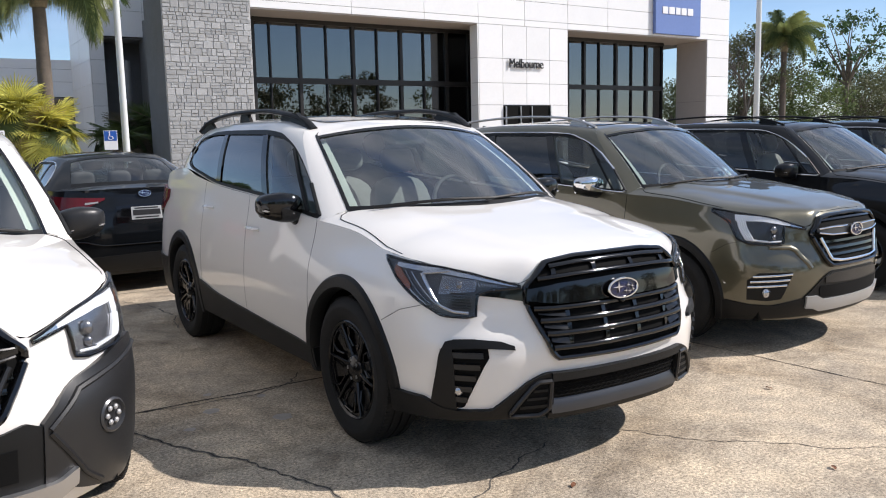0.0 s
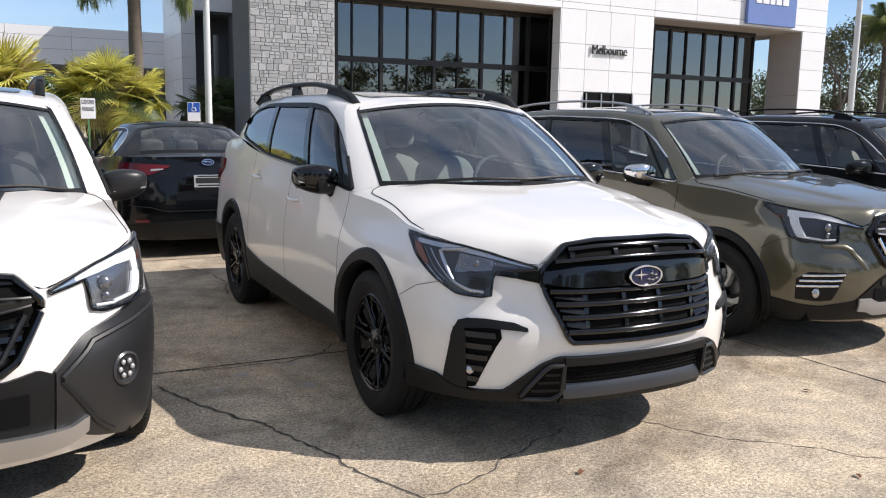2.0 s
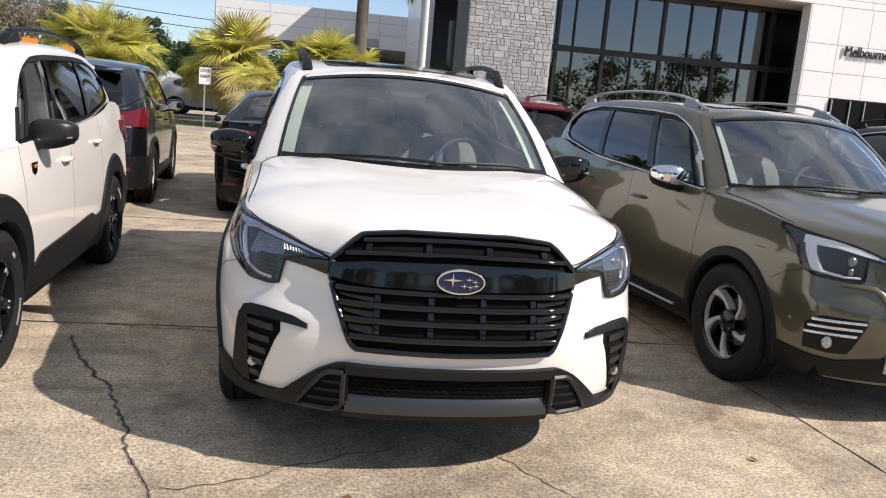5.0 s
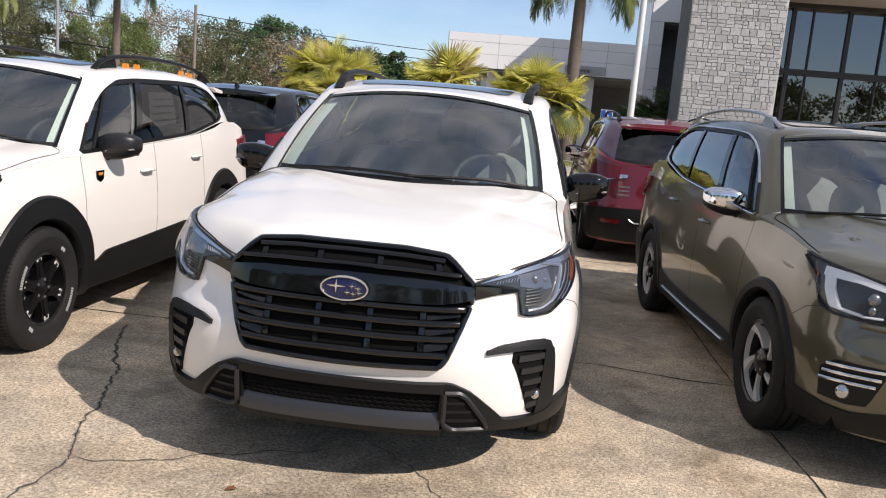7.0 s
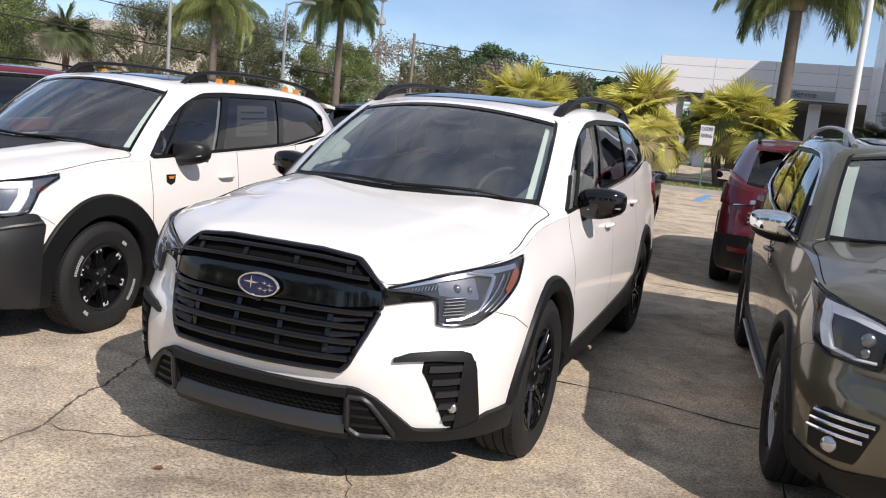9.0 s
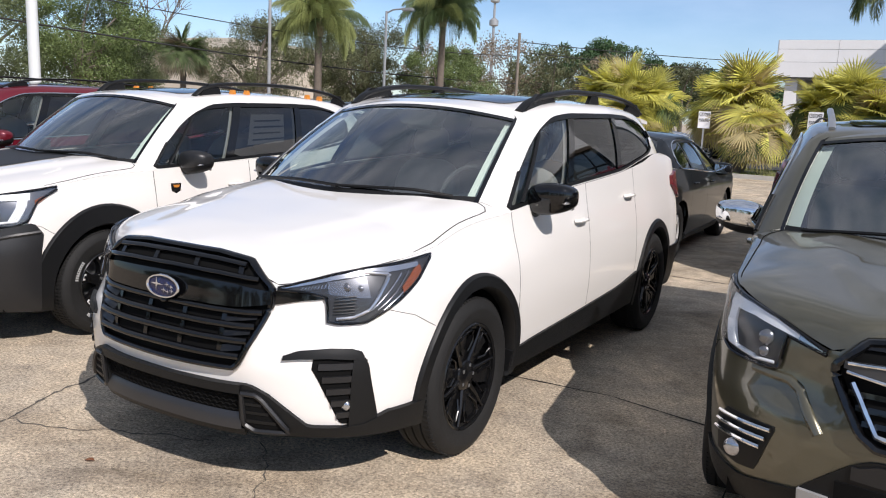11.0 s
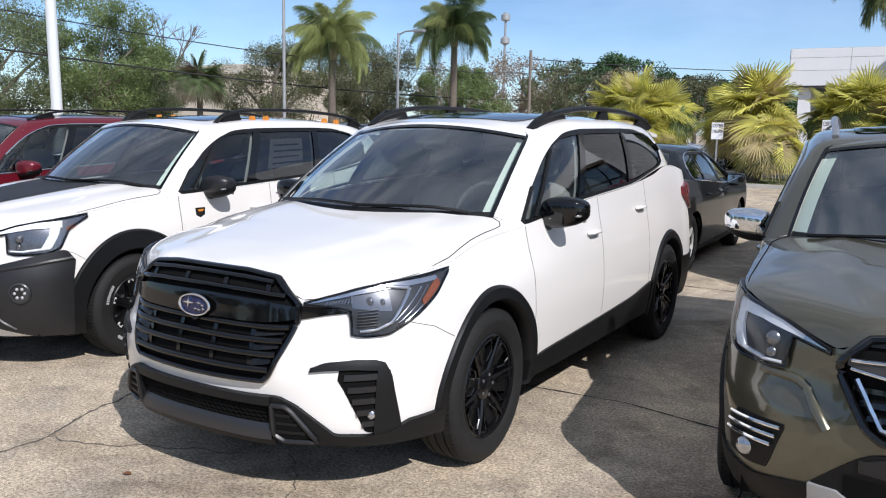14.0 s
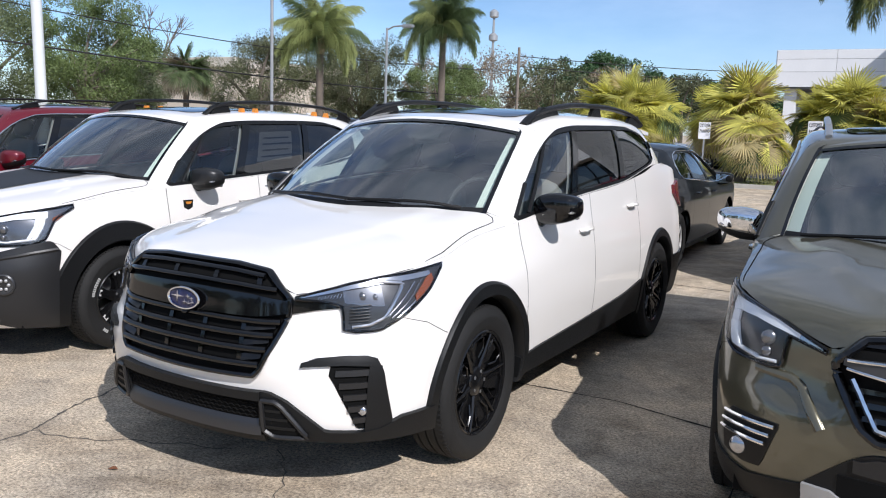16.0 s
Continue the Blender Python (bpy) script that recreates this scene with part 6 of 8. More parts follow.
# ---- ground ----
def ground_material():
    m, nt, b = nodes("worn_concrete")
    L = nt.links.new
    tc = nt.nodes.new("ShaderNodeTexCoord")

    def noise_at(scale, detail=5, rough=0.6, dist=0.0):
        n = nt.nodes.new("ShaderNodeTexNoise")
        n.inputs["Scale"].default_value = scale
        n.inputs["Detail"].default_value = detail
        n.inputs["Roughness"].default_value = rough
        n.inputs["Distortion"].default_value = dist
        L(tc.outputs["Object"], n.inputs["Vector"])
        return n.outputs["Fac"]

    def ramp(fac, a, ca, b_, cb):
        r = nt.nodes.new("ShaderNodeValToRGB")
        r.color_ramp.elements[0].position = a
        r.color_ramp.elements[1].position = b_
        r.color_ramp.elements[0].color = (*ca, 1)
        r.color_ramp.elements[1].color = (*cb, 1)
        L(fac, r.inputs["Fac"])
        return r.outputs["Color"]

    def mul(a, c, f=1.0):
        x = nt.nodes.new("ShaderNodeMix")
        x.data_type = "RGBA"
        x.blend_type = "MULTIPLY"
        x.inputs["Factor"].default_value = f
        L(a, x.inputs["A"])
        L(c, x.inputs["B"])
        return x.outputs["Result"]
    big = ramp(noise_at(0.55, 6, 0.62, 0.6), 0.28, (0.53, 0.46, 0.37), 0.72, (0.83, 0.725, 0.58))
    warm = ramp(noise_at(1.6, 6, 0.65, 0.3), 0.36, (0.74, 0.725, 0.71), 0.66, (1.06, 1.0, 0.91))
    mid = ramp(noise_at(7, 8, 0.8), 0.32, (0.60, 0.595, 0.60), 0.60, (1.07, 1.07, 1.06))
    grit = ramp(noise_at(62, 5, 0.8), 0.37, (0.34, 0.33, 0.32), 0.58, (1.26, 1.25, 1.23))
    vo = nt.nodes.new("ShaderNodeTexVoronoi")
    vo.inputs["Scale"].default_value = 105
    L(tc.outputs["Object"], vo.inputs["Vector"])
    peb = ramp(vo.outputs["Distance"], 0.10, (1.55, 1.52, 1.46), 0.30, (0.88, 0.88, 0.88))
    stain = ramp(noise_at(0.9, 7, 0.7, 1.2), 0.47, (1, 1, 1), 0.70, (0.38, 0.345, 0.31))
    col = mul(mul(mul(mul(mul(big, warm), mid, 0.85), grit, 0.95), peb, 0.9), stain, 0.85)
    L(col, b.inputs["Base Color"])
    b.inputs["Roughness"].default_value = 0.88
    ad = nt.nodes.new("ShaderNodeMath")
    ad.operation = "ADD"
    L(noise_at(62, 7, 0.8), ad.inputs[0])
    L(vo.outputs["Distance"], ad.inputs[1])
    bp = nt.nodes.new("ShaderNodeBump")
    bp.inputs["Strength"].default_value = 0.55
    bp.inputs["Distance"].default_value = 0.0032
    L(ad.outputs[0], bp.inputs["Height"])
    L(bp.outputs["Normal"], b.inputs["Normal"])
    return m


CONC = ground_material()
ASPHALT = mat("asphalt", (0.075, 0.073, 0.072), 0.9, var=0.25, scale=1.2, bump=0.3, bscale=70)
KERB = mat("kerb_concrete", (0.40, 0.38, 0.34), 0.85, var=0.18, scale=3, bump=0.2)
TURF = mat("dry_turf", (0.16, 0.16, 0.06), 0.95, var=0.4, scale=3, bump=0.4, bscale=40)
JOINT = mat("joint_dirt", (0.022, 0.019, 0.016), 0.95, var=0.3, scale=10)
FRINGE = mat("crumbled_edge", (0.19, 0.165, 0.135), 0.95, var=0.5, scale=30, bump=0.4, bscale=90)

ground = solo("ground", ([(-400, -300, 0), (400, -300, 0), (400, 600, 0), (-400, 600, 0)], [(0, 1, 2, 3)]), CONC, "worn warm-grey concrete car park with stains", "ground", kind="structure")


def ribbon(pts, w, z=0.0022, jag=0.0, seed=0, step=0.035):
    """A thin crooked crack along points on the ground, its width changing."""
    rnd = random.Random(seed)
    P = [Vector((*p, 0)) for p in pts]
    line = []
    off = 0.0
    for a, b in zip(P, P[1:]):
        n = max(1, int((b - a).length / step))
        for i in range(n):
            off = off * 0.75 + rnd.uniform(-jag, jag)
            d = (b - a).normalized()
            line.append(a.lerp(b, i / n) + Vector((-d.y, d.x, 0)) * off)
    line.append(P[-1])
    V = []
    for i, p in enumerate(line):
        d = (line[min(i + 1, len(line) - 1)] - line[max(i - 1, 0)]).normalized()
        ww = w * (rnd.uniform(0.35, 1.4) if jag else 1) * (0.3 if i in (0, len(line) - 1) else 1)
        s = Vector((-d.y, d.x, 0)) * ww / 2
        V += [(p.x - s.x, p.y - s.y, z), (p.x + s.x, p.y + s.y, z)]
    return V, grid_faces(len(line), 2)


def ground_lines():
    cracks = [([(-1.85, 0.88), (-1.79, 0.74), (-1.66, 0.36), (-1.47, 0.05), (-1.37, -0.22), (-1.29, -0.42), (-1.26, -0.60), (-1.20, -0.83), (-1.09, -1.03)], 0.016),
              ([(-1.09, -1.03), (-1.10, -1.22), (-1.13, -1.5), (-1.05, -2.0), (-1.15, -2.9)], 0.014),
              ([(-1.09, -1.03), (-0.99, -1.01), (-0.87, -0.98), (-0.70, -0.90), (-0.54, -0.80), (-0.38, -0.71), (-0.12, -0.62)], 0.008),
              ([(-0.62, 1.35), (-0.75, 1.15), (-1.05, 1.05), (-1.7, 1.12)], 0.010), ([(-1.01, 4.84), (-0.84, 4.26), (-0.80, 3.77), (-0.9, 3.2)], 0.014),
              ([(0.05, -0.50), (0.36, -0.79), (0.45, -0.99), (0.72, -1.27), (0.88, -1.46), (1.25, -1.72)], 0.005)]
    for k, (pts, w) in enumerate(cracks):
        part("crack", ribbon(pts, w * 0.36, 0.0026, 0.014, k, 0.028), JOINT, ground)
        part("crack_fringe", ribbon(pts, w * 1.25, 0.0018, 0.014, k, 0.028), FRINGE, ground)
    joints = [([(-9, 1.12), (-0.6, 1.13), (0.61, 1.17), (1.2, 1.20), (1.76, 1.08), (4, 1.05), (12, 1.0)], 0.016), ([(2.02, 1.08), (2.03, 0.35), (2.07, -0.38), (2.2, -3.5), (2.3, -9)], 0.010),
              ([(2.03, 1.1), (1.98, 5.2)], 0.009), ([(-9, 5.25), (12, 5.22)], 0.02), ([(-3.05, 1.12), (-3.1, -9)], 0.010), ([(-2.95, 1.12), (-2.9, 5.25)], 0.009),
              ([(6.9, 1.0), (7.1, -9)], 0.010), ([(-9, -4.2), (14, -4.3)], 0.012)]
    for k, (pts, w) in enumerate(joints):
        part("slab_joint", ribbon(pts, w, 0.0024, 0.004, 50 + k, 0.08), JOINT, ground)
    rnd = random.Random(5)
    pale = mat("pale_spot", (0.34, 0.31, 0.28), 0.8, var=0.2, scale=20)
    for x, y, r in ((-1.36, 0.89, 0.05), (-1.06, 0.55, 0.055), (-1.02, 1.0, 0.03), (-1.28, 1.22, 0.03), (-1.55, 0.66, 0.03), (-1.50, 2.6, 0.035), (-1.62, 3.1, 0.03)):
        V = [(x + r * rnd.uniform(0.75, 1.2) * math.cos(a), y + r * rnd.uniform(0.75, 1.2) * math.sin(a), 0.0018) for a in [2 * math.pi * i / 14 for i in range(14)]]
        part("gum_spot", (V, [tuple(range(14))]), pale, ground)
    leafm = mat("dead_leaf", (0.18, 0.07, 0.03), 0.8, var=0.3)
    for x, y, a in ((-0.38, -1.10, 0.4), (1.5, -0.75, 1.9), (-1.9, -1.2, 2.5), (0.7, -1.65, 1.0), (2.55, -1.1, 0.2)):
        g = moved(([(-0.022, 0, 0.004), (-0.008, 0.011, 0.012), (0.012, 0.008, 0.016), (0.026, 0, 0.006), (0.01, -0.010, 0.011), (-0.01, -0.011, 0.008)], [(0, 1, 2, 3, 4, 5)]), Matrix.Translation((x, y, 0.001)) @ Matrix.Rotation(a, 4, "Z"))
        solo("dead_leaf", g, leafm, "small curled brown leaf on the concrete", "leaf", group="fallen leaves")


ground_lines()

solo("road", box(-120, 27.3, -0.05, 60, 33.0, 0.008), ASPHALT, "grey asphalt drive behind the planting strip", "road", kind="structure")
kerb = solo("kerb", joined(box(-60, 22.75, -0.05, 4.4, 22.92, 0.13, 0.015), box(-60, 27.15, -0.05, 4.4, 27.3, 0.13, 0.015)), KERB, "low concrete kerb round the planting strip", "kerb", kind="structure")
solo("planting_strip", box(-60, 22.92, -0.05, 4.4, 27.15, 0.10), TURF, "dry turf strip with fan palms", "ground", kind="structure")
solo("bay_marking", ([(-0.12, 19.0, 0.003), (0.12, 19.0, 0.003), (0.22, 22.3, 0.003), (-0.02, 22.3, 0.003)], [(0, 1, 2, 3)]), mat("blue_road_paint", (0.12, 0.30, 0.55), 0.7, var=0.2, scale=6), "faded blue painted bay line", "marking", kind="structure")
solo("far_pavement", box(-120, 33.0, -0.05, -10.0, 33.2, 0.12), KERB, "pale far kerb", "kerb", kind="structure")


def turf_tufts():
    rnd = random.Random(8)
    V, F = [], []
    for _ in range(5000):
        x, y = rnd.uniform(-14, 4.2), rnd.uniform(23.0, 27.1)
        a, h = rnd.uniform(0, 6.28), rnd.uniform(0.03, 0.09)
        dx, dy = 0.012 * math.cos(a), 0.012 * math.sin(a)
        n = len(V)
        V += [(x - dx, y - dy, 0.1), (x + dx, y + dy, 0.1), (x + rnd.uniform(-0.03, 0.03), y + rnd.uniform(-0.03, 0.03), 0.1 + h)]
        F.append((n, n + 1, n + 2))
    me = bpy.data.meshes.new("grass")
    me.from_pydata(V, [], F)
    me.materials.append(mat("grass_blades", (0.20, 0.22, 0.06), 0.8, var=0.4, scale=2))
    tagged(new("grass", me), "short dry grass on the planting strip", "grass", kind="stuff")


turf_tufts()

# ---- showroom ----
PANEL = mat("white_cladding_panel", (0.80, 0.80, 0.80), 0.38, var=0.03, scale=1.2, ran=0.02)
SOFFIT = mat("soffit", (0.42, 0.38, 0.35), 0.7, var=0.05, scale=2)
MULL = mat("dark_bronze_frame", (0.022, 0.020, 0.019), 0.4, metal=0.3)
BGLASS = glass("showroom_glass", (0.13, 0.135, 0.14), 1.0, 0.0, 0.16)
GREYWALL = mat("grey_render", (0.17, 0.175, 0.18), 0.85, var=0.15, scale=2.5, bump=0.15, bscale=30)
PORCH = mat("pale_porch_panels", (0.55, 0.56, 0.58), 0.7, var=0.06, scale=1.5)
GAPM = mat("panel_gap", (0.20, 0.20, 0.20), 0.8)


def panel_wall(parent, x0, x1, z0, z1, y, xs, zs, face="y", gap=0.018, depth=0.04, material=None):
    """Cladding panels with open joints, cut at the given lines; face y: looks to -y at y; face x: looks to -x or +x at that x."""
    X = sorted([x0, *[x for x in xs if x0 < x < x1], x1])
    Z = sorted([z0, *[z for z in zs if z0 < z < z1], z1])
    for a, b in zip(X, X[1:]):
        for c, d in zip(Z, Z[1:]):
            if face == "y":
                g = box(a + gap / 2, y - depth, c + gap / 2, b - gap / 2, y, d - gap / 2, 0.004)
            else:
                g = box(y, a + gap / 2, c + gap / 2, y + (depth if face == "+x" else -depth), b - gap / 2, d - gap / 2, 0.004)
            part("panel", g, material or PANEL, parent, smooth=False)


def showroom():
    b = thing("showroom", "two-storey showroom with white panels, stone pier and dark glass", "building")
    ZT = 11.0
    # fascia and columns
    fas = part("fascia", box(9.16, 28.05, 6.85, 38.08, 33.0, ZT, 0.0), GAPM, b, "white panelled fascia", False)
    panel_wall(fas, 9.16, 38.1, 6.85, ZT, 28.05, [13.6, 17.2, 20.15, 22.9, 25.65, 28.4, 31.7, 33.6, 35.4], [7.15, 8.05, 9.1, 10.1])
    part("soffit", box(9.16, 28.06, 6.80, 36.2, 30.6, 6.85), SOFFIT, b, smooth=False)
    colA = part("portal", box(20.15, 28.05, 0, 25.62, 28.62, 6.85), GAPM, b, "white panelled portal block", False)
    panel_wall(colA, 20.15, 25.65, 3.12, 6.85, 28.05, [21.55, 23.0, 24.45], [4.15, 5.3])
    panel_wall(colA, 20.15, 21.55, 0, 3.12, 28.05, [], [1.5])
    panel_wall(colA, 24.5, 25.65, 0, 3.12, 28.05, [], [1.5])
    panel_wall(colA, 28.0, 28.62, 0, 6.85, 20.13, [], [1.5, 3.12, 4.15, 5.3], "x")
    # near-black sheet stands for the shade inside the doorway
    door = part("entrance", box(21.6, 27.95, 0, 24.45, 28.05, 3.08), DARK, b, smooth=False)
    for x in (21.62, 22.5, 23.2, 24.4):
        part("door_frame", box(x, 27.88, 0, x + 0.06, 27.96, 3.06, 0.01), SATIN, door, smooth=False)
    colB = part("end_column", box(36.22, 28.05, 0, 38.08, 30.2, 6.85), GAPM, b, "white end column", False)
    panel_wall(colB, 36.2, 38.1, 0, 6.85, 28.05, [], [1.5, 2.6, 3.7, 4.8, 5.85])
    # left side takes the darker soffit tone, unlike the white front
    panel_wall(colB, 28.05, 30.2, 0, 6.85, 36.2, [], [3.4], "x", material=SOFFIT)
    # glass fronts
    for x0, x1, lines, back in ((9.2, 21.6, [9.95, 10.68, 12.03, 13.30, 14.62, 15.84, 17.10, 18.35, 19.66, 20.9], 36), (25.7, 34.75, [26.4, 27.45, 28.6, 29.7, 31.0, 32.2, 33.4, 34.7], 36)):
        gl = part("curtain_wall", box(x0, 30.3, 0.0, x1, 30.36, 0.25), MULL, b, "dark framed curtain wall", False)
        L = [x0, *lines, x1]
        for a, c in zip(L, L[1:]):
            for z0, z1 in ((0.3, 4.08), (4.32, 6.62)):
                p = part("pane", box(a, 30.04, z0, c, 30.06, z1), BGLASS, gl, smooth=False)
                p.visible_shadow = False
        for k, x in enumerate(lines):
            w = 0.15 if k % 2 == 0 else 0.055
            part("mullion", box(x - w / 2, 29.93, 0.0, x + w / 2, 30.12, 6.82, 0.006), MULL, gl, smooth=False)
        for z0, z1 in ((4.08, 4.32), (6.62, 6.84), (0.0, 0.3)):
            part("transom", box(x0, 29.91, z0, x1, 30.14, z1, 0.006), MULL, gl, smooth=False)
        # black room surfaces; the dimness indoors is put into their colour
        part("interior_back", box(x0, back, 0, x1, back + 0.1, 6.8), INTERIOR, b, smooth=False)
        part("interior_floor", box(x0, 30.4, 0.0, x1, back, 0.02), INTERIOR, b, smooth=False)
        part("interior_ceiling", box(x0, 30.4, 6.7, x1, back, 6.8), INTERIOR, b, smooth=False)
    part("rear_block", box(9.16, 36.1, 0, 34.7, 46, 8.5), GREYWALL, b, smooth=False)
    part("glass_end", box(34.72, 30.1, 0, 34.80, 36.1, 6.82), GREYWALL, b, smooth=False)
    # lettering
    fc = bpy.data.curves.new("lettering", "FONT")
    fc.body = "Melbourne"
    fc.size = 0.62
    fc.extrude = 0.03
    fc.align_x = "CENTER"
    tx = new("lettering", fc)
    tx.data.materials.append(mat("dark_letters", (0.05, 0.05, 0.05), 0.35, metal=0.5))
    tx.matrix_world = pose(22.93, 27.93, 4.88, 90, 0, 0)
    tx.scale = (0.78, 1, 1)
    tagged(tx, "dark metal wall lettering on white panels", "lettering")
    sg = thing("fascia_sign", "blue wall sign with white lettering bars", "sign")
    part("sign_panel", box(31.72, 27.80, 6.95, 35.35, 28.0, 9.4, 0.02), mat("sign_blue", (0.15, 0.22, 0.47), 0.35, var=0.06, scale=0.8), sg, smooth=False)
    x = 32.25
    for w in (0.42, 0.46, 0.36, 0.42, 0.46):
        part("lettering_bar", box(x, 27.77, 8.02, x + w, 27.80, 8.40, 0.01), mat("sign_white", (0.8, 0.8, 0.82), 0.4), sg, smooth=False)
        x += w + 0.08
    # left wing behind the pier
    wing = part("wing_fascia", box(6.32, 45.0, 7.6, 12.5, 46.0, 13.0), GAPM, b, smooth=False)
    panel_wall(wing, 6.32, 12.5, 7.6, 13.0, 45.0, [9.2], [9.0, 10.4, 11.8])
    lc = part("wing_column", box(6.32, 45.0, 0, 7.0, 50.9, 7.6), GAPM, b, smooth=False)
    panel_wall(lc, 6.32, 7.05, 0, 7.6, 45.0, [], [1.3, 2.6, 3.8, 5.0, 6.3])
    panel_wall(lc, 45.0, 50.9, 0, 13.0, 6.32, [48.0], [1.3, 2.6, 3.8, 5.0, 6.3, 7.6, 9.0, 10.4, 11.8], "x")
    part("porch_back", box(7.0, 47.5, 0, 12.5, 47.8, 7.7), GREYWALL, b, smooth=False)
    part("porch_soffit", box(7.0, 45.2, 7.5, 12.5, 47.5, 7.58), GREYWALL, b, smooth=False)
    part("porch_side", box(9.3, 30.7, 0, 9.7, 45.0, 11.0), GREYWALL, b, smooth=False)
    part("round_column", lathe([(0.0, 0.0), (0.16, 0.0), (0.16, 6.2), (0.0, 6.2)], 20, "z"), GREYWALL, b).matrix_world = Matrix.Translation((8.0, 44.0, 0))


def stone_pier():
    p = thing("stone_pier", "tall grey pier faced with irregular stone blocks", "pier")
    part("pier_core", box(5.76, 28.02, 0, 9.12, 30.65, 11.0), GREYWALL, p, smooth=False)
    part("mortar_bed", box(5.74, 27.99, 0, 9.15, 28.04, 11.0), mat("mortar", (0.47, 0.47, 0.465), 0.9, var=0.12, scale=6), p, smooth=False)
    stone = mat("grey_stone", (0.335, 0.34, 0.345), 0.8, var=0.22, scale=5, bump=0.35, bscale=22, ran=0.17)
    rnd = random.Random(3)
    shapes = []
    for k in range(10):
        V = []
        for zz, q in ((0.0, 1.0), (-0.02, 1.0), (-0.035, 0.92)):
            for sx, sz in ((-1, -1), (0, -1), (1, -1), (1, 1), (0, 1), (-1, 1)):
                V.append((sx * 0.5 * q + rnd.uniform(-0.03, 0.03), zz + rnd.uniform(-0.006, 0.006), sz * 0.5 * q + rnd.uniform(-0.05, 0.05)))
        F = [(a + 6 * l, (a + 1) % 6 + 6 * l, (a + 1) % 6 + 6 * (l + 1), a + 6 * (l + 1)) for l in (0, 1) for a in range(6)] + [(12, 13, 14, 15, 16, 17)]
        shapes.append(mesh_of("stone", V, F, stone, False))
    z, cells = 0.0, []
    while z < 11.0:
        h = rnd.choice((0.12, 0.16, 0.20, 0.27))
        x = 5.75
        while x < 9.13:
            w = min(rnd.uniform(0.13, 0.44), 9.14 - x)
            if w < 0.10:
                break
            if h > 0.18 and rnd.random() < 0.4:
                hh = h * rnd.uniform(0.4, 0.6)
                cells += [(x, z, w, hh), (x, z + hh, w, h - hh)]
            else:
                cells.append((x, z, w, h))
            x += w
        z += h
    V, F = [], []
    n = 0
    for x, z, w, h in cells:
        me = shapes[rnd.randrange(10)]
        m = Matrix.Translation((x + w / 2, 27.995, z + h / 2)) @ Matrix.Diagonal((w - 0.024, 1, h - 0.022, 1))
        if 2.4 < z < 6.6 and n < 300:
            n += 1
            o = new("stone", me)
            o.parent = p
            o.matrix_world = m
        else:
            g = moved(([v.co for v in me.vertices], [tuple(f.vertices) for f in me.polygons]), m)
            k = len(V)
            V += g[0]
            F += [tuple(i + k for i in f) for f in g[1]]
    rest = part("stone_facing", mesh_of("stone_facing", V, F, stone, False), stone, p)
    tagged(rest, "grey stone blocks higher and lower on the pier", kind="stuff")


def service_wing():
    b = thing("service_canopy", "long white panelled service canopy with a dark drive-through", "building")
    f = part("canopy_fascia", box(-5.83, 50.95, 4.75, 14.0, 62, 6.8), GAPM, b, smooth=False)
    panel_wall(f, -5.83, 14.0, 4.6, 6.8, 50.95, [-2.5, 1.0, 4.5, 8.0, 11.0], [5.5, 6.25])
    panel_wall(f, 50.95, 62, 4.6, 6.8, -5.83, [55, 58.5], [5.5, 6.25], "x")
    for x in (-3.2, 3.2, 9.0):
        part("canopy_post", box(x, 52.0, 0, x + 0.7, 52.7, 4.5), PANEL, b, smooth=False)
    part("canopy_soffit", box(-5.8, 51.0, 4.5, 14.0, 62, 4.58), GREYWALL, b, smooth=False)
    part("end_wall", box(-5.3, 51.4, 0, -4.6, 55.5, 4.5), PANEL, b, smooth=False)
    part("back_wall", box(2.5, 62, 0, 14.0, 62.3, 4.7), GREYWALL, b, smooth=False)
    part("side_wall", box(-4.2, 56, 0, -3.9, 62, 4.7), PANEL, b, smooth=False)
    s = thing("service_sign", "silver wall plaque with dark lettering", "sign")
    part("plaque", box(1.9, 50.80, 4.70, 4.5, 50.90, 5.22, 0.02), SILVERPLASTIC, s, smooth=False)
    fc = bpy.data.curves.new("lettering", "FONT")
    fc.body = "Service"
    fc.size = 0.46
    fc.extrude = 0.02
    tx = new("lettering", fc)
    tx.data.materials.append(mat("dark_letters", (0.05, 0.05, 0.05), 0.35))
    tx.parent = s
    tx.matrix_world = pose(2.17, 50.78, 4.81, 90, 0, 0)


showroom()
stone_pier()
service_wing()

# ---- signs, poles, wires ----
POLEW = mat("white_pole_paint", (0.62, 0.64, 0.64), 0.4, var=0.05)
GALV = mat("galvanised_steel", (0.33, 0.34, 0.35), 0.5, metal=0.4, var=0.12, scale=5)
WOODP = mat("grey_timber_pole", (0.20, 0.17, 0.14), 0.9, var=0.25, scale=4)
SIGNW = mat("sign_white", (0.8, 0.8, 0.82), 0.4)


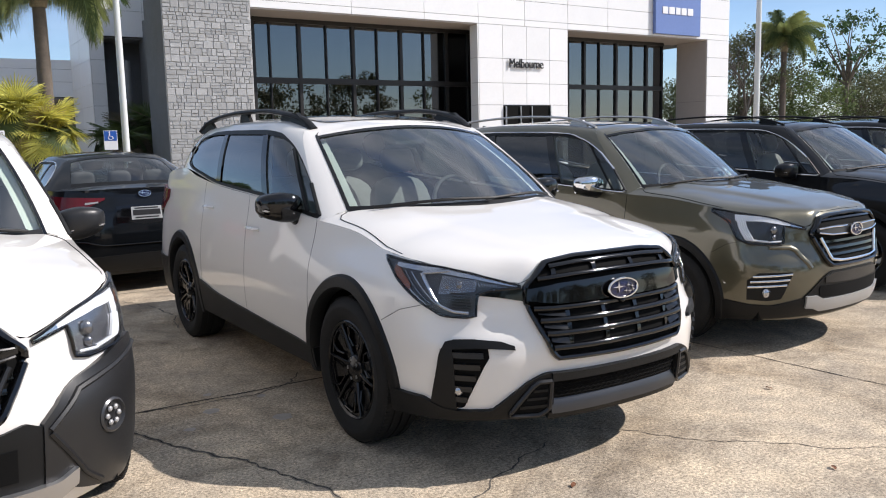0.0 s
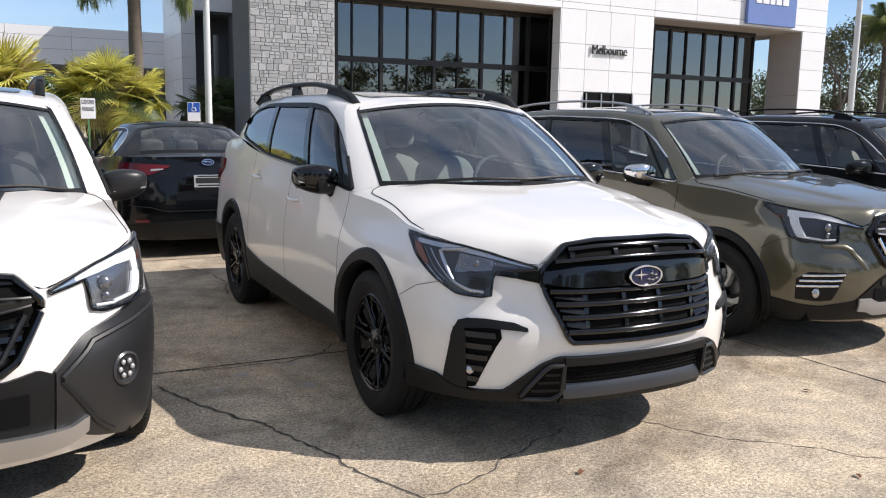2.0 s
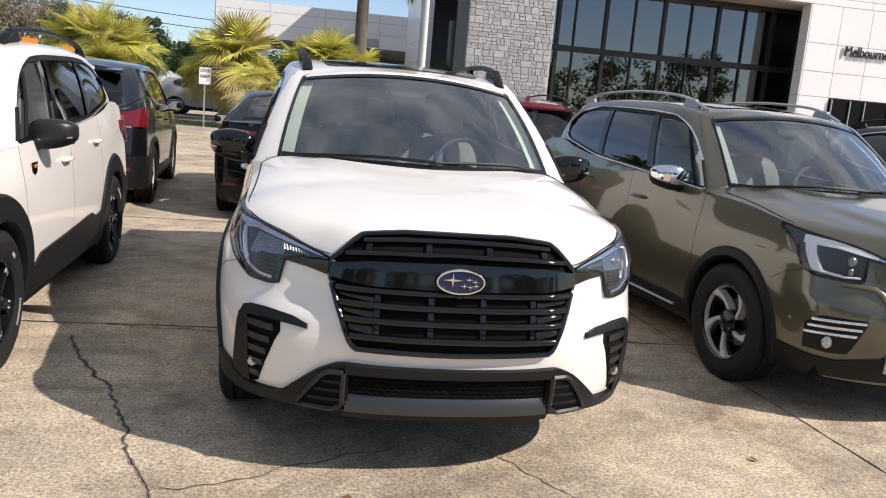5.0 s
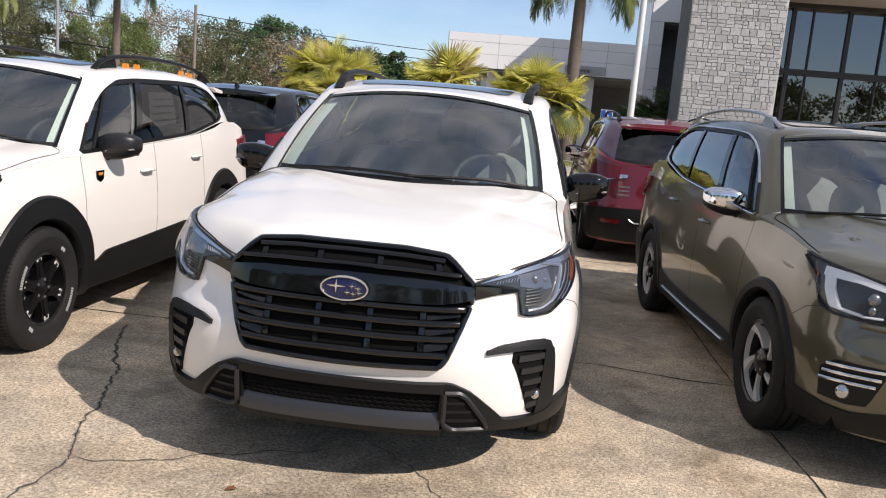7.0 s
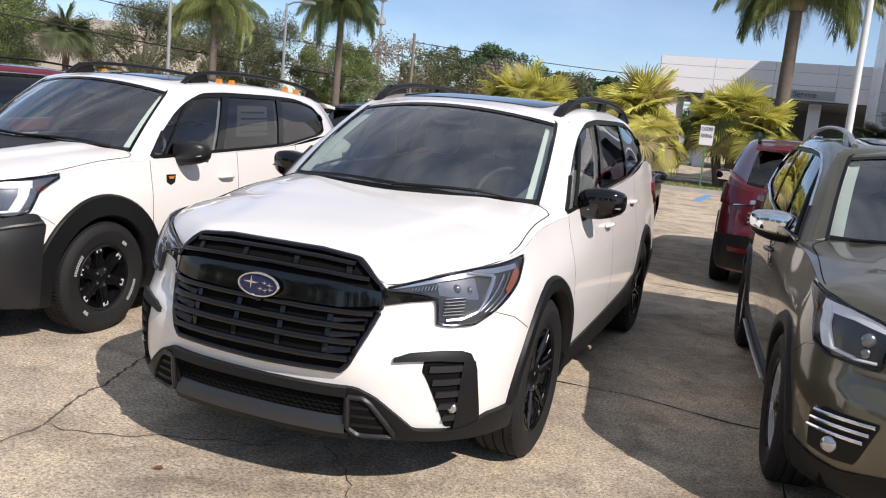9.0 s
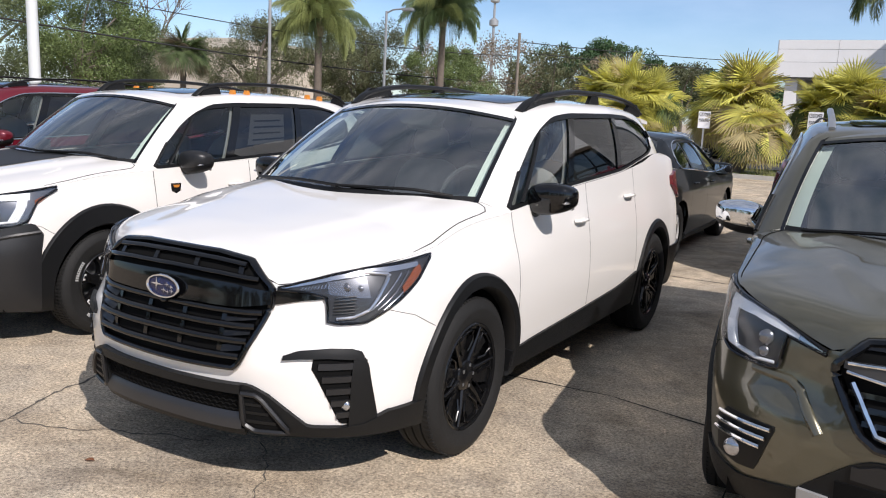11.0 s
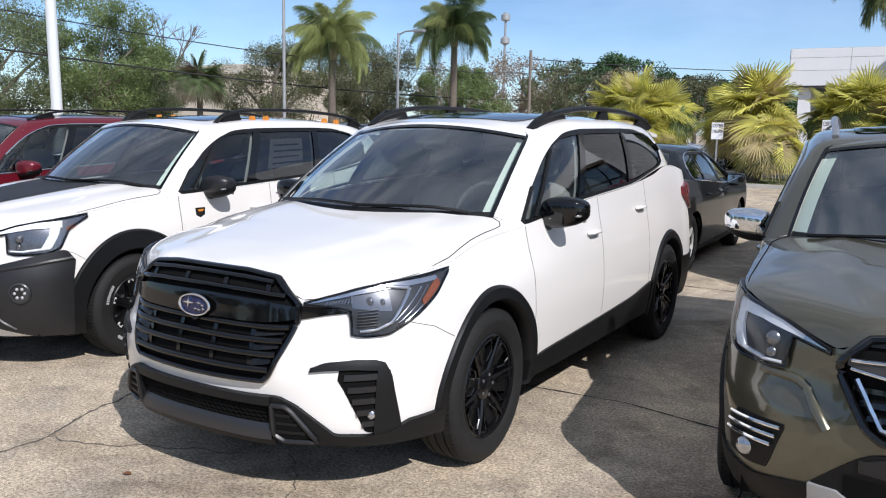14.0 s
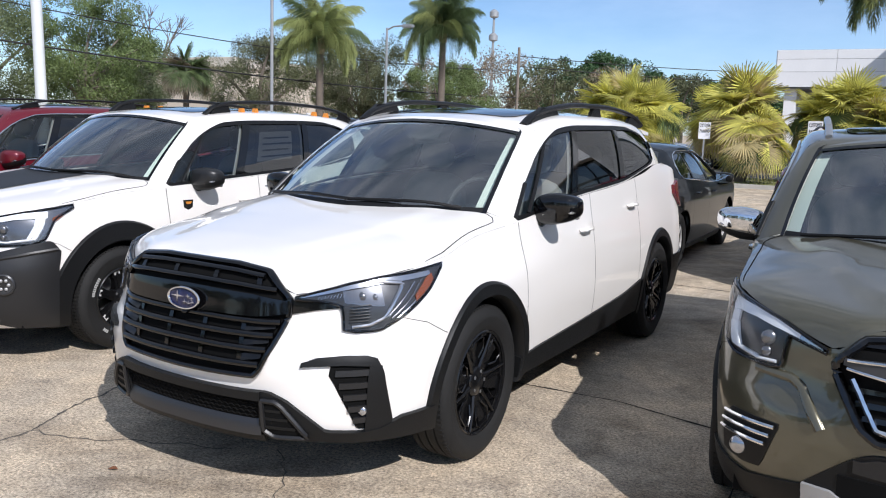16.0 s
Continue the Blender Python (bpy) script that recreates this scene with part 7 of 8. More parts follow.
def parking_sign(x, y, zc, w, h, words, post, rz=0.0, blue=False):
    s = thing("parking_sign", "small blue and white parking sign on a post" if blue else "small white sign with black lettering on a post", "sign", pose(x, y, 0.1, 0, 0, rz), "parking signs")
    part("post", box(-0.025, 0.0, -0.1, 0.025, 0.03, zc + h / 2 - 0.1, 0.004), post, s, smooth=False)
    part("plate", box(-w / 2, -0.012, zc - h / 2 - 0.1, w / 2, -0.002, zc + h / 2 - 0.1, 0.004), SIGNW, s, smooth=False)
    if blue:
        part("blue_field", box(-w / 2 + 0.015, -0.016, zc - 0.12, w / 2 - 0.015, -0.012, zc + h / 2 - 0.115, 0.001), mat("sign_blue_deep", (0.02, 0.10, 0.42), 0.4), s, smooth=False)
        part("symbol", joined(tube([(-0.03, -0.02, zc + 0.12), (-0.03, -0.02, zc + 0.03), (0.05, -0.02, zc + 0.02), (0.08, -0.02, zc - 0.06)], 0.014, 6), ellipsoid((-0.03, -0.02, zc + 0.15), (0.022, 0.006, 0.022)),
                              tube([(0.0 + 0.065 * math.cos(a), -0.02, zc - 0.02 + 0.065 * math.sin(a)) for a in [2.2 + 0.4 * i for i in range(11)]], 0.010, 6)), SIGNW, s)
    z = zc + h * 0.22 - 0.1
    for word in words:
        fc = bpy.data.curves.new("lettering", "FONT")
        fc.body = word
        fc.size = h * 0.29
        fc.extrude = 0.002
        fc.align_x = "CENTER"
        t = new("lettering", fc)
        t.data.materials.append(mat("sign_black", (0.01, 0.01, 0.01), 0.5))
        t.parent = s
        t.location = (0, -0.016, z)
        t.rotation_euler = (radians(90), 0, 0)
        t.scale = (w * 0.92 / (len(word) * h * 0.29 * 0.68), 1, 1)
        z -= h * 0.34
    return s


parking_sign(-3.46, 23.2, 1.70, 0.36, 0.52, ("CUSTOMER", "PARKING"), GALV, 8)
sg2 = parking_sign(-0.35, 23.9, 1.78, 0.42, 0.62, ("CUSTOMER", "PARKING"), mat("green_post", (0.10, 0.22, 0.10), 0.6), -5)
parking_sign(2.80, 23.8, 1.75, 0.40, 0.60, (), GALV, -15, True)


def light_pole(name, x, y, h, r, material, label, arm=None, lean=(0, 0)):
    p = thing(name, label, "pole", pose(x, y, 0))
    part("shaft", tube([(lean[0] * k, lean[1] * k, h * k) for k in (0, 0.33, 0.66, 1)], [r, r * 0.95, r * 0.88, r * 0.8], 12), material, p)
    part("base", box(-r * 2, -r * 2, 0, r * 2, r * 2, 0.25, 0.03), KERB, p, smooth=False)
    if arm:
        part("arm", tube([(lean[0], lean[1], h - 0.1), (lean[0] + arm * 0.4, 0, h + 0.05), (lean[0] + arm, 0, h + 0.08)], 0.04, 8), material, p)
        part("lamp_head", box(lean[0] + arm, -0.16, h - 0.02, lean[0] + arm * 1.6, 0.16, h + 0.12, 0.03), GALV, p)
    return p


light_pole("light_pole", 3.85, 26.55, 9.5, 0.125, POLEW, "tall white painted light pole", lean=(0.0, 0.0))
light_pole("light_pole", -15.25, 8.6, 9.0, 0.13, POLEW, "tall white painted light pole", lean=(-0.25, 0.0))
light_pole("light_pole", 33.65, 22.8, 10.5, 0.15, POLEW, "tall white painted light pole")
light_pole("street_lamp", -19.8, 29.3, 6.0, 0.07, GALV, "galvanised street lamp with a flat head", 0.9)
light_pole("steel_pole", -17.29, 18.64, 9.0, 0.06, GALV, "plain galvanised steel pole")
light_pole("utility_pole", -23.0, 50.5, 7.2, 0.12, WOODP, "weathered timber utility pole")
tw = thing("radio_tower", "slim grey radio mast far behind the trees", "mast", pose(-65.5, 129, 0))
part("mast", tube([(0, 0, 0), (0, 0, 22)], [0.32, 0.2], 8), GALV, tw)
for z in (16.5, 20.5):
    part("antenna_ring", lathe([(0.4, z), (0.8, z + 0.2), (0.8, z + 1.0), (0.4, z + 1.4)], 12, "z"), GALV, tw)
WIRE = mat("black_cable", (0.02, 0.02, 0.02), 0.7)
for k, (a, b, sag, r) in enumerate((((-26.3, 8, 5.75), (-23.0, 50.5, 5.6), 0.75, 0.022), ((-26.4, 8, 4.35), (-23.0, 50.5, 3.7), 0.5, 0.034), ((-23.0, 50.5, 6.6), (14, 85, 8.2), 0.9, 0.03), ((-23.0, 50.5, 5.9), (14, 85, 7.4), 0.9, 0.03))):
    pts = [(lerp(a[0], b[0], i / 16), lerp(a[1], b[1], i / 16), lerp(a[2], b[2], i / 16) - sag * 4 * (i / 16) * (1 - i / 16)) for i in range(17)]
    solo("overhead_cable", tube(pts, r, 5), WIRE, "thin black overhead cable", "cable", group="overhead cables")


# ---- plants ----
def leaf_mat(name, c, var=0.35, trans=0.25, island=1.0):
    if name in MATS:
        return MATS[name]
    m, nt, b = nodes(name)
    L = nt.links.new
    oi = nt.nodes.new("ShaderNodeObjectInfo")
    ge = nt.nodes.new("ShaderNodeNewGeometry")
    fr = nt.nodes.new("ShaderNodeMix")
    fr.inputs["Factor"].default_value = island
    L(oi.outputs["Random"], fr.inputs["A"])
    L(ge.outputs["Random Per Island"], fr.inputs["B"])
    mr = nt.nodes.new("ShaderNodeMapRange")
    mr.inputs["To Min"].default_value = 1 - var
    mr.inputs["To Max"].default_value = 1 + var
    L(fr.outputs[0], mr.inputs["Value"])
    vm = nt.nodes.new("ShaderNodeVectorMath")
    vm.operation = "SCALE"
    vm.inputs[0].default_value = c
    L(mr.outputs["Result"], vm.inputs["Scale"])
    L(vm.outputs["Vector"], b.inputs["Base Color"])
    b.inputs["Roughness"].default_value = 0.55
    tl = nt.nodes.new("ShaderNodeBsdfTranslucent")
    L(vm.outputs["Vector"], tl.inputs["Color"])
    mx = nt.nodes.new("ShaderNodeMixShader")
    mx.inputs["Fac"].default_value = trans
    out = next(n for n in nt.nodes if n.type == "OUTPUT_MATERIAL")
    L(b.outputs["BSDF"], mx.inputs[1])
    L(tl.outputs["BSDF"], mx.inputs[2])
    L(mx.outputs["Shader"], out.inputs["Surface"])
    MATS[name] = m
    return m


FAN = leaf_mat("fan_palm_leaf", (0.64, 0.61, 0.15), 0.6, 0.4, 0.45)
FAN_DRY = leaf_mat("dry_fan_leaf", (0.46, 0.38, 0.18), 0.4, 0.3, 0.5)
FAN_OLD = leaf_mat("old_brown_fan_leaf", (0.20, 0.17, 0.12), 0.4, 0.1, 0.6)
# Darker copy of FAN: shade on lower and porch leaves put into its colour
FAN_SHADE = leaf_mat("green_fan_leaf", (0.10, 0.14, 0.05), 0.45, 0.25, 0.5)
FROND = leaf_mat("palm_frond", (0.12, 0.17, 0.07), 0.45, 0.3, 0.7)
# paler copy of FROND, with sunlight put into its colour
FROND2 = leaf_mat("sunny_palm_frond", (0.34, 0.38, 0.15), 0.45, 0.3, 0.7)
OAK = leaf_mat("oak_leaf", (0.125, 0.155, 0.07), 0.35)
OAK2 = leaf_mat("olive_oak_leaf", (0.115, 0.125, 0.06), 0.35)
BRIGHT = leaf_mat("fresh_leaf", (0.145, 0.195, 0.065), 0.35)
DEEP = leaf_mat("deep_green_leaf", (0.05, 0.10, 0.035), 0.5)
BROWN = leaf_mat("bare_twig", (0.22, 0.175, 0.12), 0.4, 0.0)
BARK = mat("grey_bark", (0.16, 0.135, 0.11), 0.95, var=0.3, scale=6, bump=0.5, bscale=25)
PALMBARK = mat("palm_bark", (0.135, 0.11, 0.088), 0.95, var=0.3, scale=5, bump=0.6, bscale=18)


def fan_leaf(size, seed, droop, pitch):
    """A fan leaf: stalk and a disc of long split blades whose tips hang."""
    rnd = random.Random(seed)
    V, F = [], []
    st = tube([(0, 0, 0), (size * 0.45, 0, size * 0.18), (size * 0.85, 0, size * 0.20)], [0.018, 0.013, 0.009], 4)
    V += st[0]
    F += st[1]
    c = Vector((size * 0.85, 0, size * 0.20))
    N = 32
    for i in range(N):
        a = radians(lerp(-128, 128, i / (N - 1)))
        ln = size * (0.60 + 0.20 * math.cos(a * 0.7)) * rnd.uniform(0.86, 1.06)
        w = size * 0.026
        d = Vector((math.cos(a) * math.cos(pitch), math.sin(a), -math.cos(a) * math.sin(pitch)))
        s = Vector((-math.sin(a) * math.cos(pitch), math.cos(a), math.sin(a) * math.sin(pitch)))
        n = len(V)
        hang = droop * rnd.uniform(0.7, 1.3)
        for k, (f, ww) in enumerate(((0.02, 0.25), (0.42, 0.92), (0.68, 0.80), (0.86, 0.45), (1.0, 0.04))):
            p = c + d * (ln * f) + Vector((0, 0, -hang * ln * f ** 2.4 + 0.10 * size * math.cos(a) * f))
            V += [tuple(p - s * w * ww + Vector((0, 0, 0.016))), tuple(p), tuple(p + s * w * ww + Vector((0, 0, 0.016)))]
        for k in range(4):
            q = n + 3 * k
            F += [(q, q + 1, q + 4, q + 3), (q + 1, q + 2, q + 5, q + 4)]
    return V, F


def fan_meshes(material, tag):
    out = []
    for k in range(4):
        g = fan_leaf(0.9, k, 0.10 + 0.05 * k, 0.08 + 0.40 * k)
        me = bpy.data.meshes.new("leaf_" + tag)
        me.from_pydata([tuple(v) for v in g[0]], [], g[1])
        me.materials.append(material)
        out.append(me)
    return out


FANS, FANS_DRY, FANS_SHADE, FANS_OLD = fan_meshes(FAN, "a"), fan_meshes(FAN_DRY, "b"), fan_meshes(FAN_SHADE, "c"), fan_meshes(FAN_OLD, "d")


def fan_palm(x, y, heads, seed, label, fresh=None, n=50, scale=0.98, dry=0.16):
    """A clump of fan palms: short rough trunks and round heads of fan leaves."""
    rnd = random.Random(seed)
    t = thing("fan_palm", label, "palm", pose(x, y, 0.05), "fan palms")
    for hx, hy, hz, r in heads:
        part("trunk", tube([(hx * 0.4, hy * 0.4, -0.05), (hx * 0.7, hy * 0.7, hz * 0.5), (hx, hy, hz)], [0.17, 0.15, 0.13], 9), PALMBARK, t)
        for k in range(n):
            el = math.asin(rnd.uniform(-0.45, 0.98))
            az = 2 * math.pi * (k * 0.381 + rnd.uniform(0, 0.1))
            kind = (0 if el > 1.0 else 1 if el > 0.55 else 2 if el > 0.1 else 3)
            kind = min(3, max(0, kind + rnd.choice((-1, 0, 0, 0, 1))))
            old = el < -0.15 and rnd.random() < 0.6 or rnd.random() < dry * 0.4
            # some lower leaves take the darker copy with shade in its colour
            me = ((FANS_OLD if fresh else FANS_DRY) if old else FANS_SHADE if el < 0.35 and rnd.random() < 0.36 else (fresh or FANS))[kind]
            o = new("leaf", me)
            o.parent = t
            o.matrix_basis = Matrix.Translation((hx, hy, hz)) @ Matrix.Rotation(az, 4, "Z") @ Matrix.Rotation(-el, 4, "Y") @ Matrix.Rotation(rnd.uniform(-0.5, 0.5), 4, "X") @ Matrix.Diagonal((*[r * scale * rnd.uniform(0.9, 1.2) / 1.36] * 3, 1))
    return t


def frond_mesh(L, seed, droop, material):
    """An arching frond with many fine hanging leaflets set all round its rib."""
    rnd = random.Random(seed)
    V, F = [], []
    pts = []
    for i in range(15):
        f = i / 14
        pts.append(Vector((L * (f - (0.08 + 0.20 * droop) * f ** 2.2), 0, L * (0.55 * f - (0.66 + 0.42 * droop) * f ** 2.3))))
    st = tube(pts, [0.032 * (1 - 0.85 * i / 14) for i in range(15)], 4)
    V += st[0]
    F += st[1]
    for i in range(24, 230):
        f = i / 230
        k = min(13, int(f * 14))
        p = pts[k].lerp(pts[k + 1], f * 14 - k)
        ln = 0.66 * math.sin(math.pi * min(1, 0.16 + 0.78 * f)) ** 0.7 * L / 2.4
        for sgn in (-1, 1):
            d = Vector((0.5 + rnd.uniform(-0.2, 0.2), sgn * rnd.uniform(0.35, 0.95), rnd.uniform(-1.2, 0.05))).normalized()
            w = Vector((0.009, 0, 0.004))
            n = len(V)
            q = p + d * ln * 0.5
            tip = p + d * ln * 0.85 + Vector((0, 0, -ln * rnd.uniform(0.4, 0.85)))
            V += [tuple(p - w), tuple(p + w), tuple(q + w), tuple(q - w), tuple(tip)]
            F += [(n, n + 1, n + 2, n + 3), (n + 3, n + 2, n + 4)]
    me = bpy.data.meshes.new("frond")
    me.from_pydata([tuple(v) for v in V], [], F)
    me.materials.append(material)
    return me


FRONDS = [frond_mesh(2.5, k, 0.25 * k, FROND) for k in range(4)]
FRONDS_SUN = [frond_mesh(2.5, 9 + k, 0.25 * k, FROND2) for k in range(4)]


def feather_palm(x, y, h, r, seed, size=1.0, n=22, sun=0.3, lean=(0, 0)):
    rnd = random.Random(seed)
    t = thing("feather_palm", "tall feather palm with drooping fronds and a grey trunk", "palm", pose(x, y, 0), "feather palms")
    pts = [(lean[0] * (k / 8) ** 2, lean[1] * (k / 8) ** 2, h * k / 8) for k in range(9)]
    part("trunk", tube(pts, [r * (1.25 - 0.3 * k / 8 + 0.03 * (k % 2)) for k in range(9)], 14), PALMBARK, t)
    part("crownshaft", tube([(lean[0], lean[1], h - 0.2), (lean[0], lean[1], h + 0.25), (lean[0], lean[1], h + 0.8)], [r * 1.25, r * 1.5, r * 0.5], 10), mat("crown_boots", (0.28, 0.22, 0.14), 0.9, var=0.35, scale=8), t)
    for k in range(n):
        az = 2 * math.pi * (k * 0.381 + rnd.uniform(0, 0.05))
        el = lerp(1.2, -0.30, (k / (n - 1)) ** 0.8) + rnd.uniform(-0.12, 0.12)
        # sun: share of fronds in the copy with sunlight in its colour
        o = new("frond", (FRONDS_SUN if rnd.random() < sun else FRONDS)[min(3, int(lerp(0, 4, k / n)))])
        o.parent = t
        o.matrix_basis = Matrix.Translation((lean[0], lean[1], h + 0.5)) @ Euler((rnd.uniform(-0.3, 0.3), -el, az), "XYZ").to_matrix().to_4x4() @ Matrix.Diagonal((*[size * rnd.uniform(0.85, 1.1)] * 3, 1))
    return t


def crown_mesh(seed, radius, height, n, leaf, material, clumps=64):
    """Many small leaves in uneven clumps inside a lumpy crown round the origin's height."""
    rnd = random.Random(seed)
    C = []
    for _ in range(clumps):
        a, u = rnd.uniform(0, 6.283), rnd.random() ** 0.5
        zz = rnd.uniform(-0.5, 0.5)
        rr = radius * u * math.sqrt(max(0.05, 1 - (2 * zz) ** 2 * 0.8))
        C.append((Vector((rr * math.cos(a), rr * math.sin(a), zz * height)), radius * rnd.uniform(0.12, 0.29)))
    V, F = [], []
    for i in range(n):
        c, r = C[rnd.randrange(clumps)]
        d = Vector((rnd.gauss(0, 1), rnd.gauss(0, 1), rnd.gauss(0, 0.8))).normalized()
        p = c + d * r * rnd.uniform(0.35, 1.0) ** 0.6
        s = leaf * rnd.uniform(0.6, 1.3)
        u = Vector((rnd.gauss(0, 1), rnd.gauss(0, 1), rnd.gauss(0, 1))).normalized()
        v = u.cross(d + Vector((0.01, 0.3, 0.2))).normalized()
        k = len(V)
        V += [tuple(p - u * s), tuple(p + v * s * 0.5), tuple(p + u * s), tuple(p - v * s * 0.5)]
        F.append((k, k + 1, k + 2, k + 3))
    me = bpy.data.meshes.new("crown")
    me.from_pydata(V, [], F)
    me.materials.append(material)
    return me, C


def tree(x, y, height, radius, seed, material, label, n=46000, leaf=0.056, trunk=0.22, base=0.3, limbs=9, name="oak_tree", dry=None):
    rnd = random.Random(seed)
    t = thing(name, label, "tree", pose(x, y, 0), "background trees")
    ch = height * (1 - base)
    me, C = crown_mesh(seed, radius, ch, n, leaf, material)
    fork = Vector((0, 0, height * base * 0.9))
    G = [tube([(0, 0, -0.1), (rnd.uniform(-0.1, 0.1), 0, height * base * 0.5), fork], [trunk * 1.3, trunk, trunk * 0.9], 9)]
    zc = height * base + ch / 2
    for c, r in C[:limbs]:
        e = c + Vector((0, 0, zc))
        mid = fork.lerp(e, 0.5) + Vector((rnd.uniform(-0.4, 0.4), rnd.uniform(-0.4, 0.4), 0.35))
        G.append(tube(smooth_line([fork, mid, e], 4), [trunk * 0.6 * (1 - 0.85 * i / 8) for i in range(9)], 6))
    part("trunk", joined(*G), BARK, t)
    o = new("crown", me)
    o.parent = t
    o.location = (0, 0, zc)
    return t


def trees_opposite():
    """An unseen tree line behind the camera, added for the glass and paint to mirror."""
    rnd = random.Random(77)
    for k in range(13):
        tree(-78 + 13 * k + rnd.uniform(-3, 3), -62 + rnd.uniform(-6, 6), rnd.uniform(9, 13), rnd.uniform(6, 8), 200 + k, OAK2 if k % 3 else OAK, "large tree across the road", 5000, 0.30, 0.35, 0.15)


def bare_tree(x, y, height, radius, seed, label):
    rnd = random.Random(seed)
    t = thing("bare_tree", label, "tree", pose(x, y, 0), "background trees")
    G = []

    def grow(p, d, ln, r, lev):
        q = p + d * ln
        G.append(tube([p, p.lerp(q, 0.5) + Vector((rnd.uniform(-1, 1), rnd.uniform(-1, 1), 0)) * ln * 0.06, q], [r, r * 0.85, r * 0.65], 5, 1.0, False))
        if lev == 0:
            return
        for _ in range(3 if lev > 1 else 4):
            e = (d + Vector((rnd.gauss(0, 0.42), rnd.gauss(0, 0.42), rnd.gauss(0.08, 0.25)))).normalized()
            grow(q, e, ln * rnd.uniform(0.58, 0.8), r * 0.58, lev - 1)
    grow(Vector((0, 0, -0.1)), Vector((0, 0, 1)), height * 0.3, 0.16, 4)
    part("branch", joined(*G), BARK, t)
    return t


